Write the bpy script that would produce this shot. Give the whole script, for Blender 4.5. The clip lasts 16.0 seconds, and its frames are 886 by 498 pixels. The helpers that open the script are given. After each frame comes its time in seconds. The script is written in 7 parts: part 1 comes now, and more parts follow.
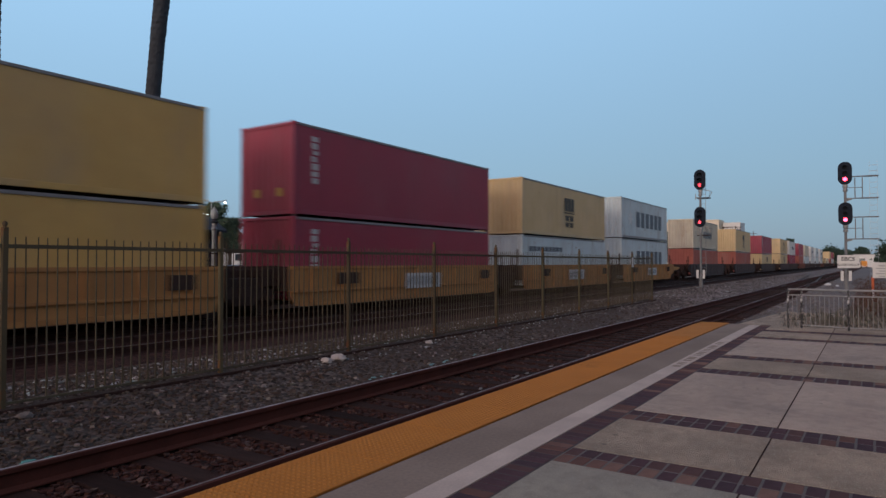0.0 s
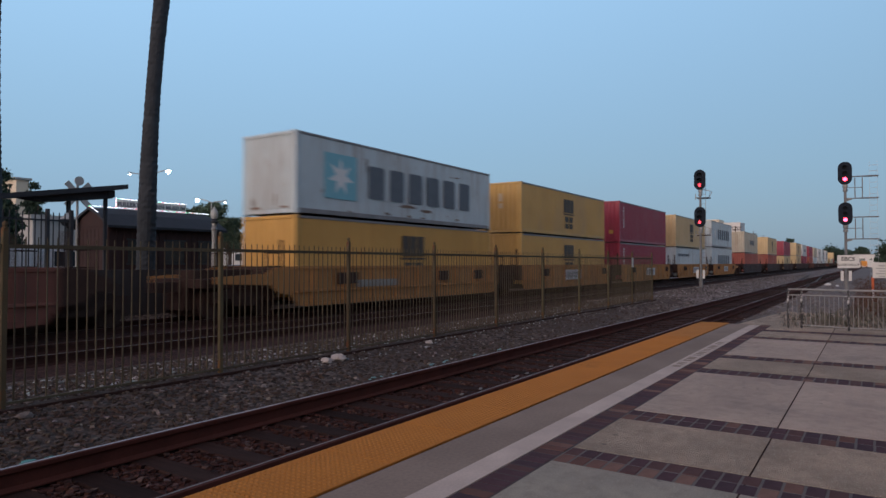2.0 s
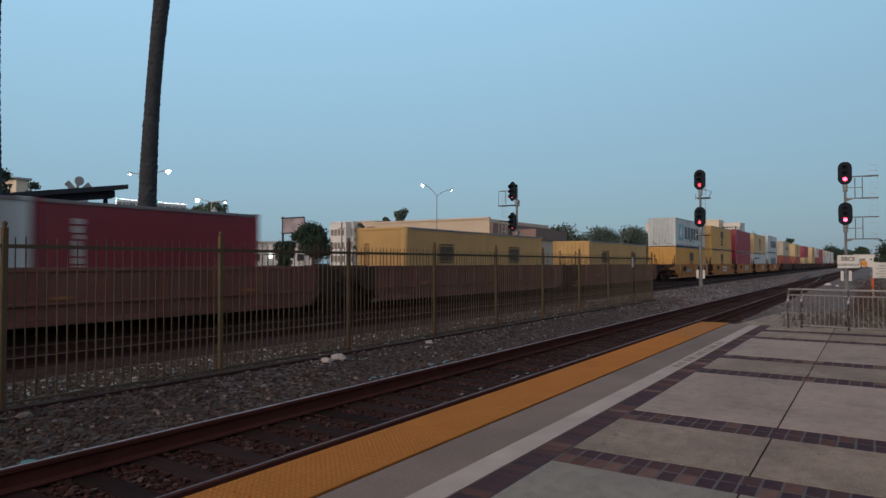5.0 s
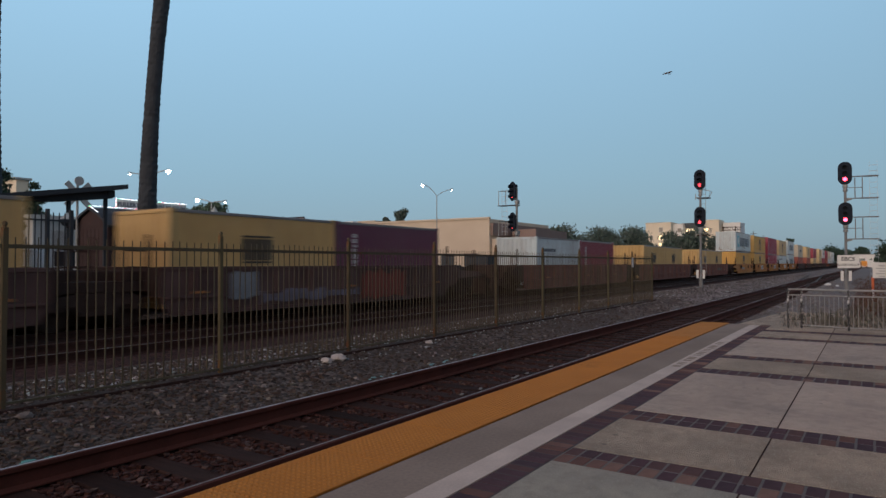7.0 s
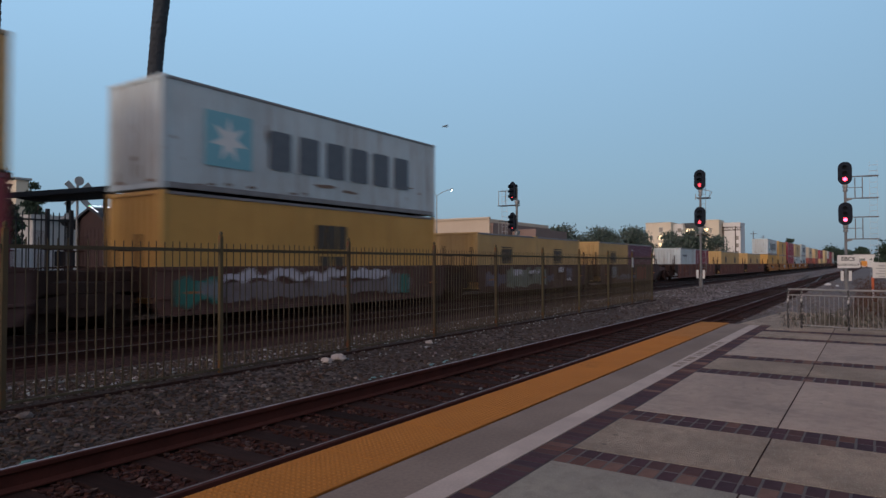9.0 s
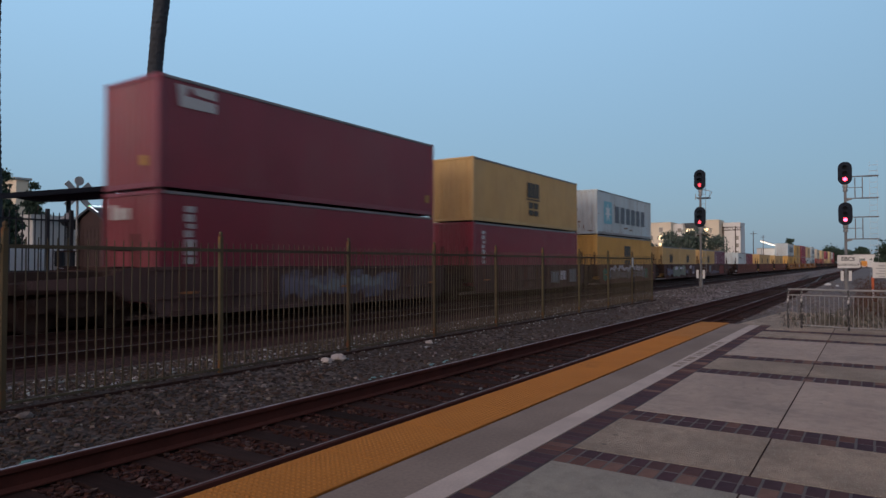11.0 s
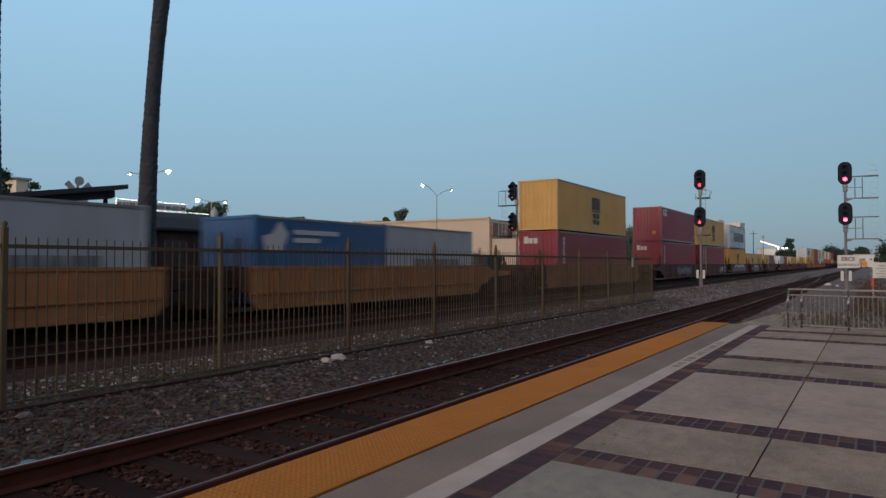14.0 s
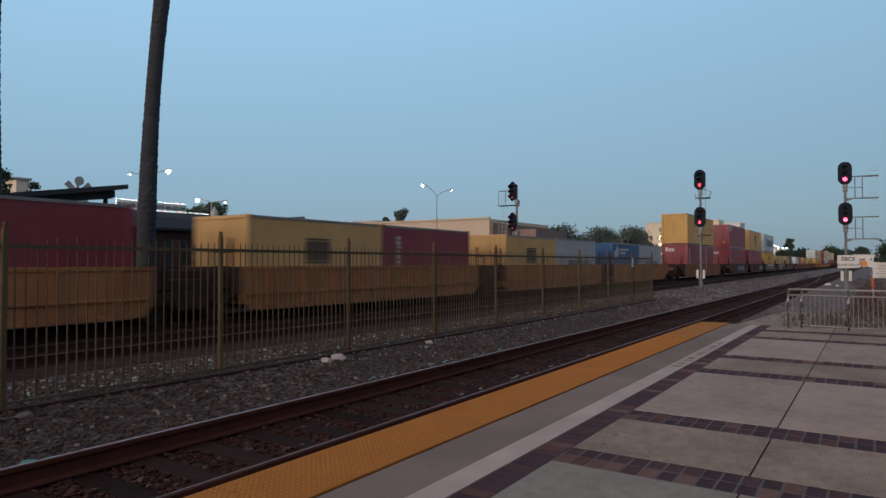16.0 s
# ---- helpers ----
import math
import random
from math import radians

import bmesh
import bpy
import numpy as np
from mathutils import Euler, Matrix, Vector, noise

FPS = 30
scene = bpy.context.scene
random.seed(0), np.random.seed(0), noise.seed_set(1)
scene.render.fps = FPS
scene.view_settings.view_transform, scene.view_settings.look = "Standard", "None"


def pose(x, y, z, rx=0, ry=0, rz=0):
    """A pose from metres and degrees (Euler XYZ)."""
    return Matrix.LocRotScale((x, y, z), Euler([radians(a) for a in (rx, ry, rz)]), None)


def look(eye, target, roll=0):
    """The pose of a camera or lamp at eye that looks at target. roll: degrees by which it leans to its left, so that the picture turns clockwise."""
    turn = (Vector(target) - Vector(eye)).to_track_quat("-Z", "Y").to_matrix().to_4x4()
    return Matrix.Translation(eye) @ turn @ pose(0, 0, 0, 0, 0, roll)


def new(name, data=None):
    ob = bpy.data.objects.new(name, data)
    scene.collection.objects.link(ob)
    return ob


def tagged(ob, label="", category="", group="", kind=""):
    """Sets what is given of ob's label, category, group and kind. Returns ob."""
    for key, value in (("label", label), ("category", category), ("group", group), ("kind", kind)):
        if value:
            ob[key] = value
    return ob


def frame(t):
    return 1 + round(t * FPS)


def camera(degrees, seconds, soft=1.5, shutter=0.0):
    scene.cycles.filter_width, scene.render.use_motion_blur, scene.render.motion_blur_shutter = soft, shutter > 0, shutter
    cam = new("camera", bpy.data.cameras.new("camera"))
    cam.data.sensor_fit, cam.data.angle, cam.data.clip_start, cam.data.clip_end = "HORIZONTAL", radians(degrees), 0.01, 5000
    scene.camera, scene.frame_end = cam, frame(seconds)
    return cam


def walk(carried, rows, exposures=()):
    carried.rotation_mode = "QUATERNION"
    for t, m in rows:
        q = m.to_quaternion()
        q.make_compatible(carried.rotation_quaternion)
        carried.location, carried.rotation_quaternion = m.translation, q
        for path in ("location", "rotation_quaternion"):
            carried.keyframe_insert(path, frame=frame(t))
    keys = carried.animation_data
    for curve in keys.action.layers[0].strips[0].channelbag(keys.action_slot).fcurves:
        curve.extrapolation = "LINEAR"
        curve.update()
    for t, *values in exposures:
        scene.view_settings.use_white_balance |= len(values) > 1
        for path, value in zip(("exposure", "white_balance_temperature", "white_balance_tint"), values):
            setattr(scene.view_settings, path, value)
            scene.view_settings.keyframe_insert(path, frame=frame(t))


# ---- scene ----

EYE = (0.0, 0.0, 1.3)
cam = camera(68.47, 16.0, soft=1.5, shutter=0.55)
AIM = look(EYE, (8.3425, 5.5097, 1.3 + 0.217))
# the clip's camera darkens a little and drifts between a bluer and a warmer white
WHITE = [(0.0, 6320, 14.3), (0.5, 6150, 18.5), (1.0, 6170, 18.1), (2.0, 6270, 15.5), (3.0, 6400, 12.6), (4.0, 6450, 11.3), (6.5, 6660, 6.2), (7.0, 6500, 10.0), (8.0, 6450, 11.3), (9.0, 6320, 14.3), (11.5, 6320, 14.3), (12.5, 6220, 16.8), (13.5, 6460, 10.9), (14.5, 6500, 10.0), (16.0, 6450, 11.3)]
walk(cam, [(0.0, AIM), (16.0, AIM)], [(t, 0.05 if t < 6 else 0.0 if t < 9 else -0.03, k, g) for t, k, g in WHITE])

# ---------------------------------------------------------------- light
world = bpy.data.worlds.new("dusk_sky")
scene.world = world
world.use_nodes = True
wn = world.node_tree
wn.nodes.clear()


def wnode(kind, *ins):
    """One world node; ins: values or sockets for its inputs, in order."""
    nd = wn.nodes.new(kind)
    for i, v in enumerate(ins):
        if v is None:
            continue
        if isinstance(v, bpy.types.NodeSocket):
            wn.links.new(v, nd.inputs[i])
        else:
            nd.inputs[i].default_value = v
    return nd


# clear dusk sky: pale blue above, duller blue at the skyline, warm afterglow where the sun went down
w_sky = wn.nodes.new("ShaderNodeTexSky")
w_sky.sky_type = "NISHITA"
w_sky.sun_disc = False
w_sky.sun_elevation = radians(10)
w_sky.sun_rotation = radians(-95)
w_co = wn.nodes.new("ShaderNodeTexCoord")
w_up = wnode("ShaderNodeSeparateXYZ", w_co.outputs["Generated"])
w_ramp = wnode("ShaderNodeValToRGB", w_up.outputs["Z"])
w_el = w_ramp.color_ramp.elements
w_el[0].position, w_el[0].color = 0.0, (0.190, 0.300, 0.400, 1)
w_el[1].position, w_el[1].color = 0.38, (0.336, 0.580, 0.800, 1)
for at, col in ((0.14, (0.248, 0.420, 0.556, 1)), (0.62, (0.17, 0.29, 0.44, 1)), (1.0, (0.07, 0.12, 0.21, 1))):
    e = w_el.new(at)
    e.color = col
w_dot = wn.nodes.new("ShaderNodeVectorMath")
w_dot.operation = "DOT_PRODUCT"
wn.links.new(w_co.outputs["Generated"], w_dot.inputs[0])
w_dot.inputs[1].default_value = (-0.965, 0.02, 0.26)
w_pos = wnode("ShaderNodeMath", w_dot.outputs["Value"], 0.0)
w_pos.operation = "MAXIMUM"
w_pow = wnode("ShaderNodeMath", w_pos.outputs[0], 2.6)
w_pow.operation = "POWER"
w_glow = wn.nodes.new("ShaderNodeVectorMath")
w_glow.operation = "SCALE"
w_glow.inputs[0].default_value = (1.05, 0.58, 0.36)
wn.links.new(w_pow.outputs[0], w_glow.inputs["Scale"])
w_nish = wn.nodes.new("ShaderNodeVectorMath")
w_nish.operation = "SCALE"
wn.links.new(w_sky.outputs[0], w_nish.inputs[0])
w_nish.inputs["Scale"].default_value = 0.015
w_side = wn.nodes.new("ShaderNodeVectorMath")
w_side.operation = "DOT_PRODUCT"
wn.links.new(w_co.outputs["Generated"], w_side.inputs[0])
w_side.inputs[1].default_value = (0.62, 0.78, 0.0)
w_fall = wnode("ShaderNodeMapRange", w_side.outputs["Value"], -0.6, 0.6, 0.74, 1.0)
w_dim = wn.nodes.new("ShaderNodeVectorMath")
w_dim.operation = "SCALE"
w_turn = wn.nodes.new("ShaderNodeVectorMath")
w_turn.operation = "DOT_PRODUCT"
wn.links.new(w_co.outputs["Generated"], w_turn.inputs[0])
w_turn.inputs[1].default_value = (-0.2, 0.98, 0.0)
w_across = wnode("ShaderNodeMapRange", w_turn.outputs["Value"], -0.3, 0.8, 0.87, 1.07)
w_both = wnode("ShaderNodeMath", w_fall.outputs[0], w_across.outputs[0])
w_both.operation = "MULTIPLY"
wn.links.new(w_ramp.outputs[0], w_dim.inputs[0]), wn.links.new(w_both.outputs[0], w_dim.inputs["Scale"])
w_sum = wn.nodes.new("ShaderNodeVectorMath")
w_sum.operation = "ADD"
wn.links.new(w_dim.outputs[0], w_sum.inputs[0]), wn.links.new(w_glow.outputs[0], w_sum.inputs[1])
w_all = wn.nodes.new("ShaderNodeVectorMath")
w_all.operation = "ADD"
wn.links.new(w_sum.outputs[0], w_all.inputs[0]), wn.links.new(w_nish.outputs[0], w_all.inputs[1])
w_bg = wnode("ShaderNodeBackground", w_all.outputs[0], 0.95)
w_out = wnode("ShaderNodeOutputWorld", w_bg.outputs[0])
sun = new("sun", bpy.data.lights.new("sun", "SUN"))
sun.data.energy, sun.data.angle, sun.data.color = 0.78, radians(20), (1.0, 0.89, 0.75)
sun.matrix_world = look((-60, 3, 8.5), (0, 0, 0))
scene.view_settings.exposure = 0.0


# ---------------------------------------------------------------- materials
def mat(name, a, b=None, rough=0.8, metal=0.0, scale=4.0, fine=60.0, bump=0.2, spread=0.0, rust=None, rust_at=0.62, stretch=(1, 1, 1), spec=0.5, tint=0.0):
    """Colour a to b by noise at two sizes, roughness, bump; rust: a third colour in patches; spread: object to object."""
    b = b or tuple(c * 0.75 for c in a)
    m = bpy.data.materials.new(name)
    m.use_nodes = True
    n, l = m.node_tree.nodes, m.node_tree.links
    p = n["Principled BSDF"]
    p.inputs["Metallic"].default_value = metal
    p.inputs["Specular IOR Level"].default_value = spec
    co = n.new("ShaderNodeTexCoord")
    mp = n.new("ShaderNodeMapping")
    mp.inputs["Scale"].default_value = stretch
    l.new(co.outputs["Object"], mp.inputs[0])
    big, small = n.new("ShaderNodeTexNoise"), n.new("ShaderNodeTexNoise")
    for t, s in ((big, scale), (small, fine)):
        t.inputs["Scale"].default_value = s
        t.inputs["Detail"].default_value = 5
        l.new(mp.outputs[0], t.inputs["Vector"])
    mix = n.new("ShaderNodeMix")
    mix.data_type = "FLOAT"
    mix.inputs[0].default_value = 0.4
    l.new(big.outputs[0], mix.inputs[2]), l.new(small.outputs[0], mix.inputs[3])
    ramp = n.new("ShaderNodeValToRGB")
    ramp.color_ramp.elements[0].position, ramp.color_ramp.elements[1].position = 0.33, 0.67
    ramp.color_ramp.elements[0].color, ramp.color_ramp.elements[1].color = (*b, 1), (*a, 1)
    l.new(mix.outputs[0], ramp.inputs[0])
    out = ramp.outputs[0]
    if rust:
        patch = n.new("ShaderNodeTexNoise")
        patch.inputs["Scale"].default_value, patch.inputs["Detail"].default_value, patch.inputs["Roughness"].default_value = scale * 0.7, 9, 0.7
        l.new(mp.outputs[0], patch.inputs["Vector"])
        edge = n.new("ShaderNodeValToRGB")
        edge.color_ramp.elements[0].position, edge.color_ramp.elements[1].position = rust_at, rust_at + 0.09
        l.new(patch.outputs[0], edge.inputs[0])
        over = n.new("ShaderNodeMix")
        over.data_type = "RGBA"
        l.new(edge.outputs[0], over.inputs[0]), l.new(out, over.inputs[6])
        over.inputs[7].default_value = (*rust, 1)
        out = over.outputs[2]
    if spread:
        info = n.new("ShaderNodeObjectInfo")
        hsv = n.new("ShaderNodeHueSaturation")
        rng = n.new("ShaderNodeMapRange")
        rng.inputs[3].default_value, rng.inputs[4].default_value = 1 - spread, 1 + spread
        l.new(info.outputs["Random"], rng.inputs[0]), l.new(rng.outputs[0], hsv.inputs["Value"])
        if tint:
            hue = n.new("ShaderNodeMapRange")
            hue.inputs[3].default_value, hue.inputs[4].default_value = 0.5 - tint, 0.5 + tint
            l.new(info.outputs["Random"], hue.inputs[0]), l.new(hue.outputs[0], hsv.inputs["Hue"])
        l.new(out, hsv.inputs["Color"])
        out = hsv.outputs[0]
    l.new(out, p.inputs["Base Color"])
    rr = n.new("ShaderNodeMapRange")
    rr.inputs[3].default_value, rr.inputs[4].default_value = max(0.05, rough - 0.1), min(1, rough + 0.1)
    l.new(small.outputs[0], rr.inputs[0]), l.new(rr.outputs[0], p.inputs["Roughness"])
    if bump:
        bp = n.new("ShaderNodeBump")
        bp.inputs["Strength"].default_value, bp.inputs["Distance"].default_value = bump, 0.01
        l.new(mix.outputs[0], bp.inputs["Height"]), l.new(bp.outputs[0], p.inputs["Normal"])
    return m


def glow(name, colour, strength):
    m = bpy.data.materials.new(name)
    m.use_nodes = True
    p = m.node_tree.nodes["Principled BSDF"]
    p.inputs["Base Color"].default_value = (*colour, 1)
    p.inputs["Emission Color"].default_value = (*colour, 1)
    p.inputs["Emission Strength"].default_value = strength
    return m


def stones(name, dark, light, scale, patch=None, far_tone=None):
    """Broken stone: cells of several greys and browns with relief between them; the last colour: lighter stone in
    lumps, from x = 15 on.
    """
    m = bpy.data.materials.new(name)
    m.use_nodes = True
    n, l = m.node_tree.nodes, m.node_tree.links
    p = n["Principled BSDF"]
    p.inputs["Roughness"].default_value = 0.95
    p.inputs["Specular IOR Level"].default_value = 0.15
    co = n.new("ShaderNodeTexCoord")
    v = n.new("ShaderNodeTexVoronoi")
    v.inputs["Scale"].default_value = scale
    l.new(co.outputs["Object"], v.inputs["Vector"])
    sep = n.new("ShaderNodeSeparateColor")
    l.new(v.outputs["Color"], sep.inputs[0])
    ramp = n.new("ShaderNodeValToRGB")
    ramp.color_ramp.elements[0].color, ramp.color_ramp.elements[1].color = (*dark, 1), (*light, 1)
    ramp.color_ramp.elements[0].position = 0.1
    l.new(sep.outputs[0], ramp.inputs[0])
    no = n.new("ShaderNodeTexNoise")
    no.inputs["Scale"].default_value, no.inputs["Detail"].default_value = 0.35, 6
    l.new(co.outputs["Object"], no.inputs["Vector"])
    mix = n.new("ShaderNodeMix")
    mix.data_type = "RGBA"
    mr = n.new("ShaderNodeMapRange")
    mr.inputs[1].default_value, mr.inputs[2].default_value, mr.inputs[4].default_value = 0.4, 0.65, 0.7
    l.new(no.outputs[0], mr.inputs[0]), l.new(mr.outputs[0], mix.inputs[0])
    l.new(ramp.outputs[0], mix.inputs[6])
    mix.inputs[7].default_value = (*(patch or tuple(0.6 * c for c in light)), 1)
    out = mix.outputs[2]
    if far_tone:
        pale = n.new("ShaderNodeValToRGB")
        el = pale.color_ramp.elements
        el[0].color, el[0].position, el[1].color, el[1].position = (*(0.30 * c for c in far_tone), 1), 0.1, (*far_tone, 1), 0.9
        l.new(sep.outputs[1], pale.inputs[0])
        xyz = n.new("ShaderNodeSeparateXYZ")
        l.new(co.outputs["Object"], xyz.inputs[0])
        along = n.new("ShaderNodeMapRange")
        along.inputs[1].default_value, along.inputs[2].default_value, along.inputs[4].default_value = 15, 31, 0.8
        l.new(xyz.outputs[0], along.inputs[0])
        tip = n.new("ShaderNodeTexNoise")
        tip.inputs["Scale"].default_value, tip.inputs["Detail"].default_value, tip.inputs["Roughness"].default_value = 0.9, 8, 0.7
        l.new(co.outputs["Object"], tip.inputs["Vector"])
        lumps = n.new("ShaderNodeMapRange")
        lumps.inputs[1].default_value, lumps.inputs[2].default_value = 0.36, 0.6
        l.new(tip.outputs[0], lumps.inputs[0])
        both = n.new("ShaderNodeMath")
        both.operation = "MULTIPLY"
        l.new(along.outputs[0], both.inputs[0]), l.new(lumps.outputs[0], both.inputs[1])
        over = n.new("ShaderNodeMix")
        over.data_type = "RGBA"
        l.new(both.outputs[0], over.inputs[0]), l.new(out, over.inputs[6]), l.new(pale.outputs[0], over.inputs[7])
        out = over.outputs[2]
    l.new(out, p.inputs["Base Color"])
    bp = n.new("ShaderNodeBump")
    bp.inputs["Strength"].default_value, bp.inputs["Distance"].default_value, bp.invert = 0.9, 0.03, True
    l.new(v.outputs["Distance"], bp.inputs["Height"]), l.new(bp.outputs[0], p.inputs["Normal"])
    return m


def islands(name, cols, rough=0.95, dirt=None):
    """Loose pieces: each island its own tone; dirt: a colour that lies over them in patches."""
    m = bpy.data.materials.new(name)
    m.use_nodes = True
    n, l = m.node_tree.nodes, m.node_tree.links
    p = n["Principled BSDF"]
    p.inputs["Roughness"].default_value = rough
    p.inputs["Specular IOR Level"].default_value = 0.2
    g = n.new("ShaderNodeNewGeometry")
    ramp = n.new("ShaderNodeValToRGB")
    el = ramp.color_ramp.elements
    for i, c in enumerate(cols):
        e = el[i] if i < 2 else el.new(1.0)
        e.color = (*c, 1)
    for i in range(len(cols)):
        el[i].position = i / (len(cols) - 1)
    l.new(g.outputs["Random Per Island"], ramp.inputs[0])
    no = n.new("ShaderNodeTexNoise")
    no.inputs["Scale"].default_value = 25
    mx = n.new("ShaderNodeMix")
    mx.data_type, mx.blend_type = "RGBA", "MULTIPLY"
    mx.inputs[0].default_value = 0.5
    l.new(ramp.outputs[0], mx.inputs[6]), l.new(no.outputs[1], mx.inputs[7])
    out = mx.outputs[2]
    if dirt:
        co, big = n.new("ShaderNodeTexCoord"), n.new("ShaderNodeTexNoise")
        big.inputs["Scale"].default_value, big.inputs["Detail"].default_value, big.inputs["Roughness"].default_value = 1.3, 6, 0.65
        l.new(co.outputs["Object"], big.inputs["Vector"])
        rng = n.new("ShaderNodeMapRange")
        rng.inputs[1].default_value, rng.inputs[2].default_value, rng.inputs[4].default_value = 0.40, 0.62, 0.7
        l.new(big.outputs[0], rng.inputs[0])
        lay = n.new("ShaderNodeMix")
        lay.data_type = "RGBA"
        l.new(rng.outputs[0], lay.inputs[0]), l.new(out, lay.inputs[6])
        lay.inputs[7].default_value = (*dirt, 1)
        out = lay.outputs[2]
    l.new(out, p.inputs["Base Color"])
    return m


def paving(name, light, dark, stain, speckle):
    """Foot-worn concrete: cloudy tone, fine grit, dark spots trodden in, and broad stains."""
    m = bpy.data.materials.new(name)
    m.use_nodes = True
    n, l = m.node_tree.nodes, m.node_tree.links
    p = n["Principled BSDF"]
    p.inputs["Roughness"].default_value = 0.82
    p.inputs["Specular IOR Level"].default_value = 0.5
    co = n.new("ShaderNodeTexCoord")

    def noise(scale, detail, lo, hi, rough=0.6):
        t = n.new("ShaderNodeTexNoise")
        t.inputs["Scale"].default_value, t.inputs["Detail"].default_value, t.inputs["Roughness"].default_value = scale, detail, rough
        l.new(co.outputs["Object"], t.inputs["Vector"])
        r = n.new("ShaderNodeMapRange")
        r.inputs[1].default_value, r.inputs[2].default_value = lo, hi
        l.new(t.outputs[0], r.inputs[0])
        return r.outputs[0]

    def blend(fac, a, b, amount=1.0, kind="MIX"):
        mx = n.new("ShaderNodeMix")
        mx.data_type, mx.blend_type = "RGBA", kind
        s = n.new("ShaderNodeMath")
        s.operation = "MULTIPLY"
        l.new(fac, s.inputs[0])
        s.inputs[1].default_value = amount
        l.new(s.outputs[0], mx.inputs[0])
        for v, k in ((a, 6), (b, 7)):
            if isinstance(v, tuple):
                mx.inputs[k].default_value = (*v, 1)
            else:
                l.new(v, mx.inputs[k])
        return mx.outputs[2]

    col = blend(noise(1.3, 7, 0.36, 0.66), light, dark)
    col = blend(noise(9, 5, 0.45, 0.70), col, tuple(0.62 * c for c in dark), 0.45)
    col = blend(noise(0.8, 9, 0.55, 0.68, 0.7), col, stain, 0.75)
    grit = noise(150, 3, 0.42, 0.62)
    col = blend(grit, col, tuple(0.45 * c for c in dark), 0.30 + 0.45 * speckle)
    col = blend(noise(70, 2, 0.60, 0.68), col, tuple(min(0.7, 1.5 * c) for c in light), 0.25 + 0.5 * speckle)
    # trodden-in dark spots
    v = n.new("ShaderNodeTexVoronoi")
    v.inputs["Scale"].default_value = 7.0
    l.new(co.outputs["Object"], v.inputs["Vector"])
    sc = n.new("ShaderNodeSeparateColor")
    l.new(v.outputs["Color"], sc.inputs[0])
    rad = n.new("ShaderNodeMapRange")
    rad.inputs[1].default_value, rad.inputs[2].default_value, rad.inputs[3].default_value, rad.inputs[4].default_value = 0.72, 1.0, 0.0, 0.17
    l.new(sc.outputs[0], rad.inputs[0])
    lt = n.new("ShaderNodeMath")
    lt.operation = "LESS_THAN"
    l.new(v.outputs["Distance"], lt.inputs[0]), l.new(rad.outputs[0], lt.inputs[1])
    col = blend(lt.outputs[0], col, tuple(0.5 * c for c in stain), 0.6)
    info, hsv, rng = n.new("ShaderNodeObjectInfo"), n.new("ShaderNodeHueSaturation"), n.new("ShaderNodeMapRange")
    rng.inputs[3].default_value, rng.inputs[4].default_value = 0.88, 1.12
    l.new(info.outputs["Random"], rng.inputs[0]), l.new(rng.outputs[0], hsv.inputs["Value"]), l.new(col, hsv.inputs["Color"])
    l.new(hsv.outputs[0], p.inputs["Base Color"])
    bp = n.new("ShaderNodeBump")
    bp.inputs["Strength"].default_value, bp.inputs["Distance"].default_value = 0.3 + 0.5 * speckle, 0.006
    l.new(grit, bp.inputs["Height"]), l.new(bp.outputs[0], p.inputs["Normal"])
    return m


M = {}
M["ballast"] = stones("ballast_grey", (0.0363, 0.0278, 0.024), (0.206, 0.161, 0.139), 17, (0.0847, 0.0622, 0.0512), (0.526, 0.427, 0.394))
# rusty bed; beyond the fence its dark colour also carries the train's shade
M["bed"] = stones("track_bed_rusty_shaded", (0.0245, 0.0132, 0.0112), (0.101, 0.0489, 0.0397), 17, (0.0517, 0.0238, 0.0185))
M["earth"] = mat("dry_earth", (0.20, 0.15, 0.128), (0.105, 0.08, 0.07), 0.95, scale=0.3, fine=9, bump=0.5)
M["asphalt"] = mat("far_asphalt", (0.042, 0.040, 0.040), (0.026, 0.026, 0.026), 0.95, spec=0.03, scale=0.2, fine=40)
M["stone"] = islands("ballast_stones", [(0.0544, 0.04, 0.0334), (0.199, 0.149, 0.121), (0.0968, 0.0666, 0.0538), (0.267, 0.211, 0.178), (0.121, 0.0833, 0.0646), (0.181, 0.135, 0.113), (0.0726, 0.0511, 0.0431), (0.157, 0.111, 0.0916), (0.605, 0.522, 0.474)], 0.95, (0.0678, 0.0455, 0.0366))
M["palestone"] = islands("pale_stones", [(0.07, 0.063, 0.058), (0.16, 0.15, 0.142), (0.10, 0.092, 0.086), (0.22, 0.21, 0.20), (0.09, 0.08, 0.075), (0.13, 0.12, 0.115), (0.72, 0.73, 0.73), (0.42, 0.46, 0.46)])
M["chalkstone"] = islands("chalky_stones", [(0.62, 0.62, 0.61), (0.38, 0.39, 0.38), (0.70, 0.71, 0.71), (0.25, 0.24, 0.23)])
M["farstone"] = islands("fresh_stones", [(0.0625, 0.0504, 0.0468), (0.175, 0.144, 0.134), (0.112, 0.0912, 0.084), (0.213, 0.18, 0.168), (0.0938, 0.0756, 0.0696), (0.15, 0.12, 0.113), (0.125, 0.102, 0.096), (0.625, 0.576, 0.552)])
M["redstone"] = islands("reddish_gravel", [(0.22, 0.18, 0.165), (0.30, 0.25, 0.23), (0.16, 0.13, 0.12), (0.42, 0.37, 0.345)])
